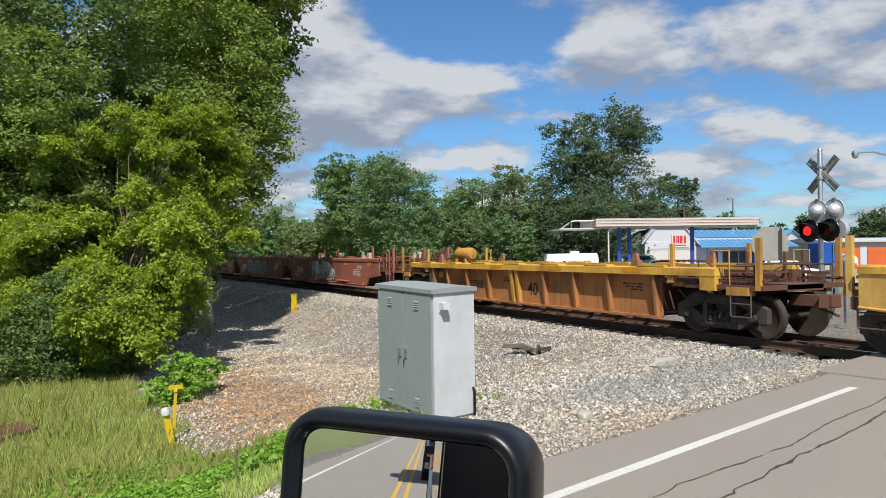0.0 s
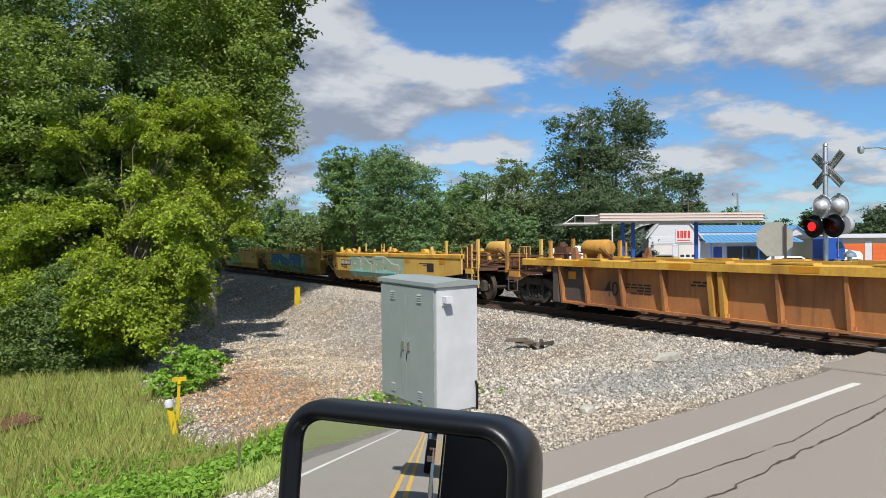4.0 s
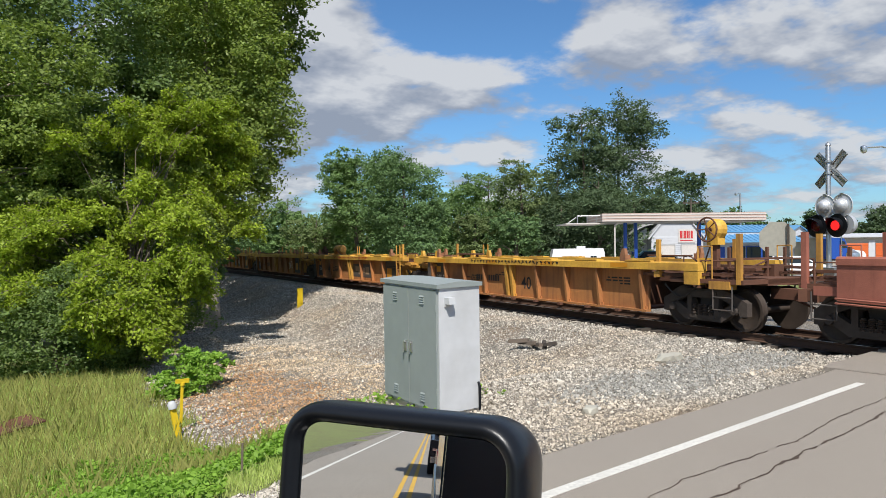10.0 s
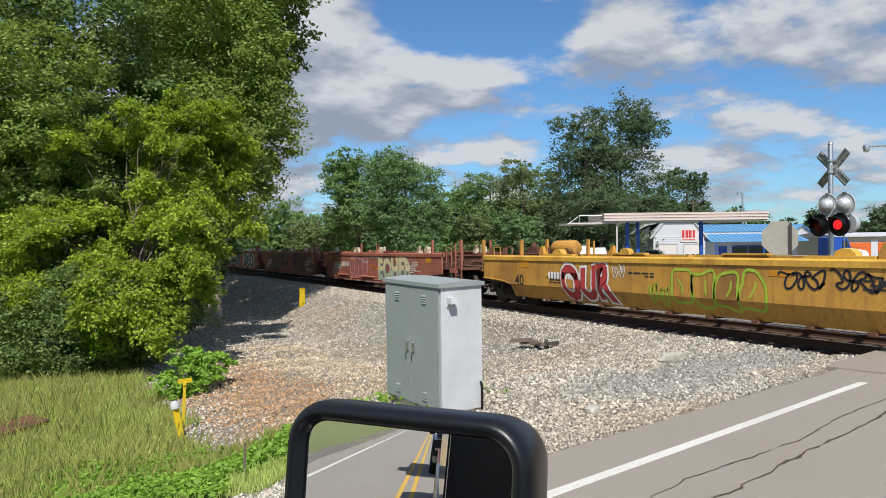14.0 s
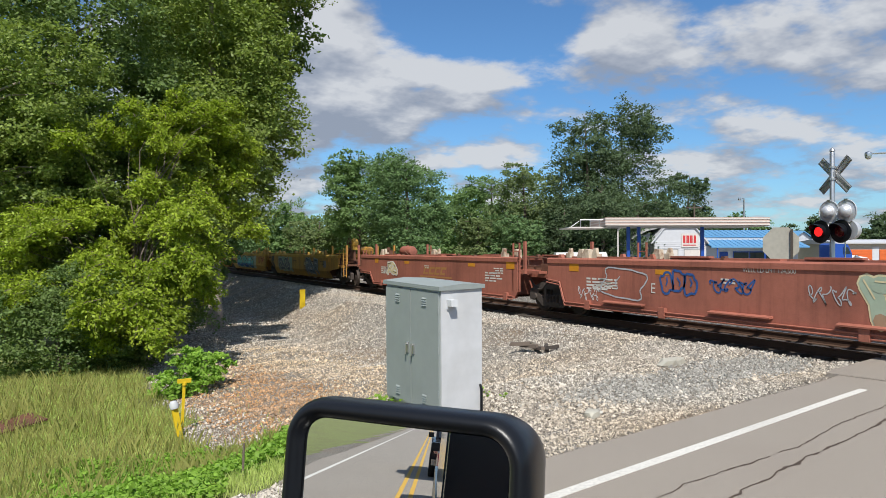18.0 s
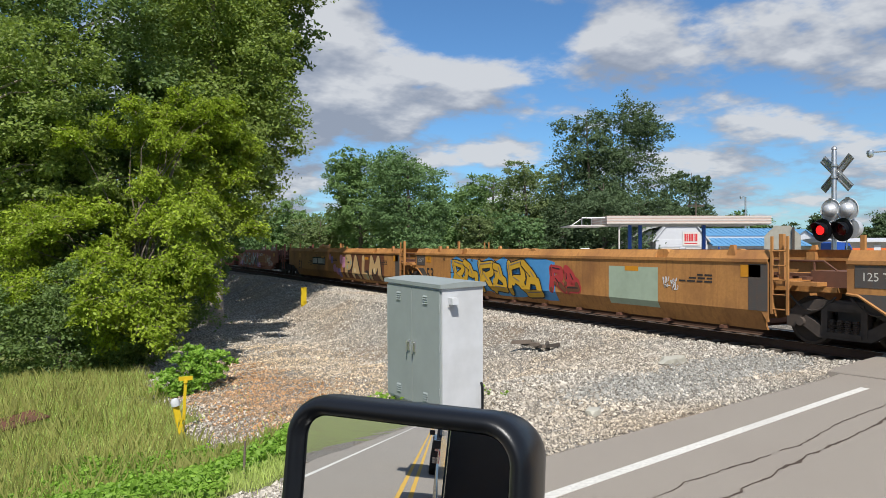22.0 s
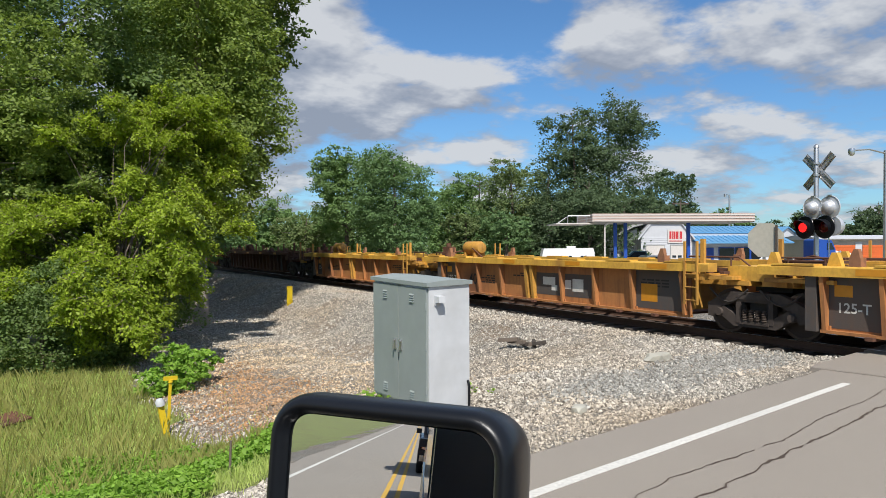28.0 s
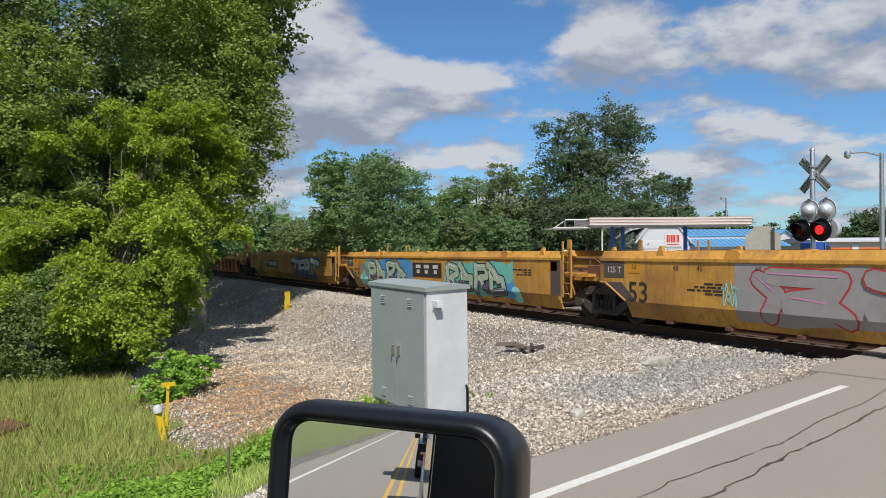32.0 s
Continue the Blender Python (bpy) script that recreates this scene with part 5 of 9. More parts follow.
def spray_tree(name, label, root, trunk_r, clumps, leaf, mat, seed, sprays=14, twig=30, bark=None, category="tree"):
    """A tree of arching limbs; each clump (place, reach) is a fan of drooping sprays set with leaves."""
    rng = np.random.default_rng(seed)
    root = np.array(root)
    tree = empty(name, pose(*root), label, category)
    bm, pos, along = bmnew(), [], []
    for number, (place, reach) in enumerate(clumps):
        c = place - root
        fork = np.array((c[0] * 0.22, c[1] * 0.22, max(0.3, min(c[2] * 0.62, c[2] - 0.25 * np.hypot(c[0], c[1])))))
        mid = (fork + c) / 2 + np.array((0, 0, 0.16 * np.linalg.norm(c - fork)))
        r = trunk_r * 0.17
        if number % 4 == 0:
            jog = [Vector(fork * 0.4), Vector(fork + rng.normal(size=3) * 0.15), Vector((fork + mid) / 2 + rng.normal(size=3) * 0.18), Vector(mid + rng.normal(size=3) * 0.12), Vector(c)]
            for q in range(4):
                tube(bm, jog[q], jog[q + 1], r * (1.3, 1.0, 0.75, 0.5)[q], r * (1.0, 0.75, 0.5, 0.25)[q], n=6, caps=q == 3)
        out = c - fork
        out /= np.linalg.norm(out) + 1e-6
        for k in range(sprays):
            d = rng.normal(size=3) * np.array((1, 1, 0.45)) + out * 0.8
            d /= np.linalg.norm(d)
            ln = reach * rng.uniform(0.55, 1.15)
            start = c - d * ln * 0.25 + rng.normal(size=3) * 0.12
            bend = rng.uniform(0.25, 0.75) * ln
            tip = start + d * ln - np.array((0, 0, bend))
            half = start + d * ln * 0.5 - np.array((0, 0, bend * 0.25))
            tube(bm, Vector(start), Vector(half), 0.012, 0.008, n=3, caps=False), tube(bm, Vector(half), Vector(tip), 0.008, 0.003, n=3, caps=False)
            n = int(twig * ln / 0.6)
            t = rng.random(n) ** 0.8
            p = start + d * ln * t[:, None]
            p[:, 2] -= bend * t * t
            side = rng.normal(size=(n, 3)) * (0.13 * (1.15 - 0.8 * t))[:, None]
            side[:, 2] = side[:, 2] * 0.6 - 0.03
            pos.append(p + side)
            along.append(np.repeat(d[None], n, 0))
    pos, along = np.concatenate(pos), np.concatenate(along)
    n = len(pos)
    u = along + rng.normal(size=(n, 3)) * 0.7
    u[:, 2] -= 0.55
    u /= np.linalg.norm(u, axis=1, keepdims=True)
    w = rng.normal(size=(n, 3)) * 0.7 + np.array((-0.1, -0.3, 0.9))
    v = np.cross(w, u)
    v /= np.linalg.norm(v, axis=1, keepdims=True) + 1e-9
    q = leaf * (0.55 + 0.9 * rng.random(n))[:, None]
    V = np.stack([pos - u * q, pos + v * q * 0.5 - u * q * 0.1, pos + u * q, pos - v * q * 0.5 - u * q * 0.1], 1).reshape(-1, 3)
    part("crown", mesh_from("crown", V, np.arange(4 * n).reshape(-1, 4), mat), None, tree)
    part("trunk", bm, bark or M_BARK, tree)
    return tree


def fan(rng, u, v, depth, su, sv, n, reach):
    """A mass of clumps round a line of sight."""
    out = []
    for i in range(n):
        a, b = rng.normal() * su * 0.5, rng.normal() * sv * 0.5
        out.append((view_point(u + a, v + b, depth + rng.normal() * 0.45), reach * rng.uniform(0.75, 1.25)))
    return out


def lime_tree():
    rng = np.random.default_rng(14)
    clumps = []
    # upper arm, its tip to the track, middle boughs, lower skirt
    for u, v, d, su, sv, n, reach in ((-0.4, 0.17, 22.3, 0.09, 0.035, 13, 0.9), (-0.335, 0.192, 22.6, 0.05, 0.02, 8, 0.75), (-0.345, 0.15, 23.2, 0.07, 0.035, 9, 0.85), (-0.3, 0.125, 23.8, 0.035, 0.02, 6, 0.65), (-0.315, 0.085, 23.6, 0.03, 0.04, 5, 0.65),
                                       (-0.505, 0.185, 20.5, 0.08, 0.035, 6, 0.648), (-0.41, 0.115, 22.0, 0.06, 0.045, 8, 0.7), (-0.56, 0.045, 20.1, 0.11, 0.035, 9, 0.756), (-0.61, 0.01, 19, 0.08, 0.045, 9, 0.75), (-0.46, 0.035, 19.9, 0.09, 0.035, 8, 0.756),
                                       (-0.47, -0.03, 18.8, 0.11, 0.045, 11, 0.7), (-0.395, -0.02, 18.4, 0.06, 0.06, 10, 0.6), (-0.365, 0.06, 22.5, 0.06, 0.04, 7, 0.75), (-0.42, 0.08, 19.6, 0.06, 0.05, 5, 0.6), (-0.49, -0.085, 17.5, 0.09, 0.04, 10, 0.6), (-0.42, -0.105, 17.4, 0.06, 0.035, 7, 0.5), (-0.62, -0.045, 17.8, 0.06, 0.04, 6, 0.6)):
        clumps += fan(rng, u, v, d, su, sv, n, reach)
    x, y = bearing(-0.46, 20.2)
    spray_tree("tree", "lime-green box elder with arching sunlit branches", (x, y, float(height(x, y))), 0.13, clumps, 0.05, M_LEAF_LIME, 15, 20, 62)
    # shaded green vine-hung growth behind and below it
    clumps = []
    for u, v, d, su, sv, n, reach in ((-0.42, 0.08, 21.9, 0.08, 0.08, 9, 0.9), (-0.42, -0.06, 19.2, 0.07, 0.06, 8, 0.7), (-0.55, 0, 21.5, 0.12, 0.08, 10, 0.9), (-0.6, 0.13, 22.1, 0.1, 0.06, 8, 0.9)):
        clumps += fan(rng, u, v, d, su, sv, n, reach)
    x, y = bearing(-0.45, 22.2)
    spray_tree("tree", "shaded green tree hung with vines behind the lime-green one", (x, y, float(height(x, y))), 0.12, clumps, 0.055, M_LEAF, 18, 18, 48)


lime_tree()
make_tree("tree", "dark leafy undergrowth tree behind the lime-green branches", *bearing(-0.43, 23.0), 5.6,
          [(0, 0.6, 3.2, 2.2, 1.4, 2.2), (-2.4, 0.4, 2.6, 2.0, 1.3, 2.2), (1.2, 0.6, 2.2, 1.0, 1.0, 1.6), (-0.9, 0.4, 1.2, 2.6, 1.3, 1.3)], 36000, 0.06, M_LEAF_DARK, 17, 0.14, per=50)
make_tree("bush", "dark green shrub thicket at the foot of the trees", *bearing(-0.56, 17.6), 2.2,
          [(0, 0, 1.1, 1.3, 1.0, 1.2), (1.2, 0.3, 0.9, 1.0, 0.9, 0.9), (-1.4, 0.1, 1.2, 1.1, 0.9, 1.1), (2.0, 0.6, 0.7, 0.7, 0.7, 0.7), (0.4, -0.2, 2.1, 1.0, 0.8, 0.7)], 34000, 0.042, M_LEAF_DARK, 15, 0.05, per=50)
make_tree("bush", "mid-green weed bush on the edge of the gravel", *bearing(-0.375, 15.6), 0.7,
          [(0, 0, 0.42, 0.5, 0.45, 0.42), (0.45, 0.3, 0.6, 0.42, 0.42, 0.36), (-0.4, -0.2, 0.28, 0.42, 0.4, 0.26), (0.8, 0.6, 0.6, 0.32, 0.32, 0.26), (0.1, 0.5, 0.8, 0.35, 0.35, 0.3)], 6000, 0.045, M_WEED, 16, 0.02)
# extra height and overhanging masses are out of view, added to shade far cars
for k, (u, d, w, z1) in enumerate(((-0.345, 37, 3.8, 20.5), (-0.345, 46, 4.8, 25), (-0.35, 57, 5.4, 27), (-0.36, 70, 6.0, 28), (-0.62, 33, 5, 14), (-0.37, 86, 6.4, 28), (-0.385, 108, 6.8, 27))):
    make_tree("tree", "shaded broad-leaved tree in the row beside the track", *bearing(u, d), z1, crown_of(40 + k, w, (2.8, 3.2, 3.6, 4.2, 0.8, 4.4, 4.6)[k], z1, 12) + ([(2.0, -2.2, 17.6, 2.6, 2.6, 2.1), (2.6, 1.0, 18.8, 2.7, 2.7, 2.2), (1.8, 4.0, 19.6, 2.6, 2.8, 2.4), (2.2, 1.0, 14.5, 2.4, 2.6, 2.2), (2.3, -2.5, 14.0, 2.2, 2.4, 2.0), (2.2, -5.6, 13.6, 1.9, 2.0, 1.6)] if k == 0 else [(1.6, -4.0, 13.0, 2.6, 3.0, 2.6), (1.8, 1.0, 15.5, 2.8, 3.2, 2.6), (1.4, 5.0, 14.0, 2.6, 3.0, 2.6)] if k in (1, 2, 3) else []), 34000, 0.15, M_LEAF_DARK, 40 + k, 0.3, group="trees beside the track")

# low growth added behind the near trees, keeps sky light off the far cars
for k, (x, y, z1) in enumerate(((-9.6, 42, 6.5), (-9.4, 51, 7.5), (-9.0, 61, 8.0), (-8.6, 73, 8.5), (-8.2, 87, 9.0))):
    make_tree("tree", "dense low growth added behind the near trees to cut sky light", x, y, z1, crown_of(80 + k, 3.4, 0.3, z1, 9), 9000, 0.16, M_LEAF_DARK, 80 + k, 0.15, group="trees beside the track")

# across the track: u, depth, half-width, height, leaf paint
FAR_TREES = [
    (-0.225, 118, 5.5, 11.5, "mid", 3500), (-0.265, 120, 7, 9, "dark", 3500), (-0.315, 130, 8, 8.5, "olive", 3000), (-0.36, 140, 9, 9, "mid", 3000), (-0.185, 92, 5.0, 6.5, "olive", 3500),
    (-0.125, 84, 5.0, 14.8, "mid", 8500), (-0.055, 76, 5.2, 12.6, "dark", 9500), (-0.075, 88, 3.2, 15.4, "mid", 4000), (-0.15, 100, 4, 8, "olive", 2500),
    (0.02, 100, 5.5, 11.2, "mid", 5500), (0.065, 92, 5.0, 12.6, "mid", 6000), (0.115, 86, 5.5, 13.4, "olive", 7000), (0.16, 92, 5.0, 13.0, "mid", 5500), (0.045, 80, 3.0, 6.5, "olive", 3000), (0.105, 78, 3.5, 6.2, "dark", 3500),
    (0.205, 82, 5.8, 19.0, "olive", 10000), (0.252, 84, 5.8, 20.3, "mid", 10500), (0.225, 76, 5.0, 10.0, "mid", 6500), (0.275, 78, 4.5, 9.5, "olive", 5500), (0.17, 79, 3.6, 7.5, "dark", 4000),
    (0.345, 96, 3.6, 13.4, "dark", 5500), (0.315, 92, 3.8, 8.5, "mid", 4500), (0.40, 130, 4.5, 9.0, "dark", 2500), (0.435, 140, 4.5, 9.6, "dark", 2500), (0.541, 108, 3.0, 8.4, "dark", 4000), (0.645, 106, 4.4, 9.6, "mid", 5500),
    (0.585, 112, 4.0, 6.2, "olive", 2500), (0.70, 104, 5.0, 7.0, "dark", 3500), (0.50, 190, 9, 6.6, "dark", 3000), (0.37, 180, 10, 7.5, "dark", 3000), (0.29, 150, 9, 8.5, "mid", 2500), (0.0, 140, 10, 9.0, "dark", 3500), (0.12, 125, 9, 9.5, "dark", 3500), (-0.11, 130, 9, 8.5, "dark", 3000),
]
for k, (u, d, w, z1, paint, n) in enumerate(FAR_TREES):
    # trees behind the station and far right take the leaf colour darkened as shade
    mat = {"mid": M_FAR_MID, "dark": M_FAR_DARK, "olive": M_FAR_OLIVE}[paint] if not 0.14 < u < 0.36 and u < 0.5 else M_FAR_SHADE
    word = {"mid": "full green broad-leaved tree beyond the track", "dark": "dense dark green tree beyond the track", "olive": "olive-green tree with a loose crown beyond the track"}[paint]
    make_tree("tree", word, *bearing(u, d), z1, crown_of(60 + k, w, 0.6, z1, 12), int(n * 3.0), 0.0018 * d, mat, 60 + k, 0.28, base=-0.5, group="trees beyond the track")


def far_woods():
    """A low wooded skyline all round."""
    rng = np.random.default_rng(9)
    c, r, n = [], [], []
    for i in range(420):
        a = 2 * math.pi * i / 420 + rng.uniform(-0.01, 0.01)
        d = rng.uniform(260, 420)
        x, y = -14 + d * math.cos(a), d * math.sin(a)
        if abs(x) < 14 or abs(road_r(x, y) + 3) < 12:
            continue
        h = rng.uniform(5, 11)
        c.append((x, y, h * 0.5)), r.append((rng.uniform(6, 11), rng.uniform(6, 11), h * 0.6)), n.append(150)
    V, F = leaves(rng, c, r, n, 1.6)
    tagged(new("far_woods", mesh_from("far_woods", V, F, M_FAR_DARK)), "distant dark green woods along the skyline", "woods", kind="stuff")


far_woods()


def blades(name, label, n, zone, tall, wide, mat, seed, power=1.0):
    rng = np.random.default_rng(seed)
    x = zone[0] + (zone[1] - zone[0]) * rng.random(n)
    y = zone[2] + (zone[3] - zone[2]) * rng.random(n) ** power
    keep = ~is_gravel(x, y) | (rng.random(n) < 0.012) & (x < -10.5)
    keep &= (road_r(x, y) > 1.3) & (wavy(x, y, 1.3, seed) + wavy(x, y, 4.1, seed) > -1.1 + 0.7 * rng.random(n))
    x, y = x[keep], y[keep]
    m = len(x)
    z = height(x, y)
    h = tall * (0.35 + 0.9 * rng.random(m)) * (0.75 + 0.35 * wavy(x, y, 0.9, 2.0))
    a = rng.random(m) * 2 * math.pi
    lean = rng.normal(size=(m, 2)) * 0.20 * h[:, None]
    dx, dy = np.cos(a) * wide, np.sin(a) * wide
    p0 = np.stack([x - dx, y - dy, z], -1)
    p1 = np.stack([x + dx, y + dy, z], -1)
    p2 = np.stack([x + dx * 0.7 + lean[:, 0] * 0.4, y + dy * 0.7 + lean[:, 1] * 0.4, z + h * 0.6], -1)
    p3 = np.stack([x + lean[:, 0], y + lean[:, 1], z + h], -1)
    V = np.stack([p0, p1, p2, p3], 1).reshape(-1, 3)
    tagged(new(name, mesh_from(name, V, np.arange(4 * m).reshape(-1, 4), mat)), label, "grass", kind="stuff")


blades("meadow_grass", "sunlit green meadow grass in the ditch", 230000, (-22, -10.2, 5.2, 22), 0.21, 0.0029, M_GRASS, 21, 1.3)
blades("dry_grass", "straw-coloured seeding grass stems", 22000, (-20, -11.6, 9.5, 20), 0.42, 0.003, M_GRASS_DRY, 22, 1.2)
blades("verge_grass", "short mown grass on the verge", 40000, (-50, -18, 3, 30), 0.16, 0.007, M_GRASS, 24, 1.2)


def weed_patch():
    rng = np.random.default_rng(31)
    c, r, n = [], [], []
    for i in range(2300):
        x, y = rng.uniform(-19.0, -10.9), rng.uniform(6.6, 11.4)
        if road_r(x, y) < 3.1 + 0.3 * rng.random():
            continue
        if road_r(x, y) > 4.9 and wavy(x, y, 0.9, 6.0) + 0.5 * wavy(x, y, 2.7, 2.0) < -0.14 - 0.35 * math.exp(-((y - 9.2) / 0.9) ** 2):
            continue
        if y > 10.9 + 0.4 * rng.random() and x > -12.4 or y < 8.2 and x > -13:
            continue
        c.append((x, y, float(height(x, y)) + 0.10)), r.append((0.22, 0.22, 0.10)), n.append(46)
    V, F = leaves(rng, c, r, n, 0.035)
    tagged(new("broad_weeds", mesh_from("broad_weeds", V, F, M_WEED)), "patch of bright green broad-leaved weeds", "weeds", kind="stuff")
    c, r, n = [], [], []
    for i in range(40):
        x, y = -9.95 + rng.normal() * 0.4, 8.9 + rng.normal() * 0.35
        c.append((x, y, float(height(x, y)) + 0.07)), r.append((0.14, 0.14, 0.09)), n.append(26)
    V, F = leaves(rng, c, r, n, 0.03)
    tagged(new("broad_weeds", mesh_from("broad_weeds", V, F, M_WEED)), "green weeds at the foot of the cabinet", "weeds", kind="stuff")


weed_patch()


# ---- by the track ----
def make_cabinet():
    cab = empty("signal_cabinet", pose(-10.17, 7.75, float(height(-9.7, 8.1)) - 0.02, 1.6, -1.3, 7), "grey and white steel trackside cabinet with two locked doors", "cabinet")
    a, b, t = 1.34, 0.66, 1.66
    bm = bmnew()
    box(bm, 0.02, b, 0, a, 0.06, t)
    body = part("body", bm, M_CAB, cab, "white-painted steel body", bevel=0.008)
    bm = bmnew()
    prism(bm, [(-0.03, t), (b + 0.03, t), (b + 0.03, t + 0.05), (b * 0.5, t + 0.075), (-0.03, t + 0.05)], "y", -0.03, a + 0.03)
    part("lid", bm, M_CAB_GREY, cab, "shallow overhanging lid")
    bm = bmnew()
    box(bm, 0.03, b - 0.02, 0.02, a - 0.02, -0.15, 0.06)
    part("plinth", bm, M_STEEL, cab)
    for k, (y0, y1) in enumerate(((0.02, a / 2 - 0.008), (a / 2 + 0.008, a - 0.02))):
        bm = bmnew()
        box(bm, -0.012, 0.018, y0, y1, 0.10, t - 0.03)
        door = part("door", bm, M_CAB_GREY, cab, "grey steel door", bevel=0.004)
        yh = a / 2 + (-0.07 if k == 0 else 0.07)
        bm = bmnew()
        box(bm, -0.03, -0.012, yh - 0.022, yh + 0.022, 0.78, 0.92)
        tube(bm, (-0.03, yh, 0.90), (-0.05, yh, 0.90), 0.016)
        path_bar(bm, [(-0.05, yh, 0.90), (-0.055, yh, 0.76)], 0.01)
        part("handle", bm, M_STEEL, door, "chrome latch handle with padlock")
        for z in (0.18, t - 0.22):
            bm = bmnew()
            for i in range(4):
                prism(bm, [(-0.012, z + 0.03 * i), (-0.028, z + 0.03 * i), (-0.012, z + 0.03 * i + 0.018)], "y", (y0 + y1) / 2 - 0.05, (y0 + y1) / 2 + 0.05)
            part("louvre", bm, M_CAB_GREY, door)
        for z in (0.3, 0.85, t - 0.3):
            bm = bmnew()
            tube(bm, (-0.008, y0 + 0.004 if k == 0 else y1 - 0.004, z), (-0.008, y0 + 0.004 if k == 0 else y1 - 0.004, z + 0.09), 0.012)
            part("hinge", bm, M_CAB_GREY, door)
    bm = bmnew()
    prism(bm, [(0, t - 0.12), (-0.10, t - 0.12), (-0.11, t - 0.2), (-0.03, t - 0.2), (-0.02, t - 0.24), (0, t - 0.24)], "x", 0.10, 0.20)
    part("vent_hood", bm, M_CAB, cab, "small white vent hood", bevel=0.004)
    bm = bmnew()
    path_bar(bm, [(b - 0.03, -0.03, 0.0), (b - 0.03, -0.03, 0.35), (b - 0.03, 0.0, 0.4)], 0.018)
    part("conduit", bm, M_BLACK_PLASTIC, cab, "black cable conduit")


make_cabinet()


def marker_post(x, y, tall, tilt, cap, label, wide=0.09, tee=False):
    z = float(height(x, y))
    post = empty("marker_post", pose(x, y, z - 0.05, tilt[0], tilt[1], 20), label, "marker post", "yellow marker posts")
    bm = bmnew()
    if tee:
        box(bm, -0.022, 0.022, -0.012, 0.012, 0, tall - 0.06)
        part("stake", bm, M_POST_Y, post, bevel=0.004)
        bm = bmnew()
        box(bm, -0.12, 0.12, -0.02, 0.02, tall - 0.06, tall + 0.01)
        tube(bm, (0, 0, tall - 0.10), (0, 0, tall - 0.05), 0.04)
        part("crossbar", bm, M_POST_Y, post, bevel=0.006)
    else:
        box(bm, -wide / 2, wide / 2, -0.02, 0.02, 0, tall)
        part("stake", bm, M_POST_Y, post, bevel=0.006)
        if cap:
            bm = bmnew()
            lathe(bm, [(0.01, tall - 0.02), (0.07, tall - 0.01), (0.075, tall + 0.06), (0.05, tall + 0.11), (0.01, tall + 0.12)], n=12)
            part("cap", bm, M_CAB, post, "white plastic cap", smooth=True)


marker_post(-12.6, 12.85, 0.98, (0, 3), False, "thin yellow cable marker stake with a tee top", tee=True)
marker_post(-12.66, 12.45, 0.62, (-4, -9), True, "leaning yellow cable marker post with a white cap", wide=0.10)
marker_post(-5.0, 31.5, 0.92, (0, 0), False, "flat yellow marker post on the gravel bank", wide=0.29)


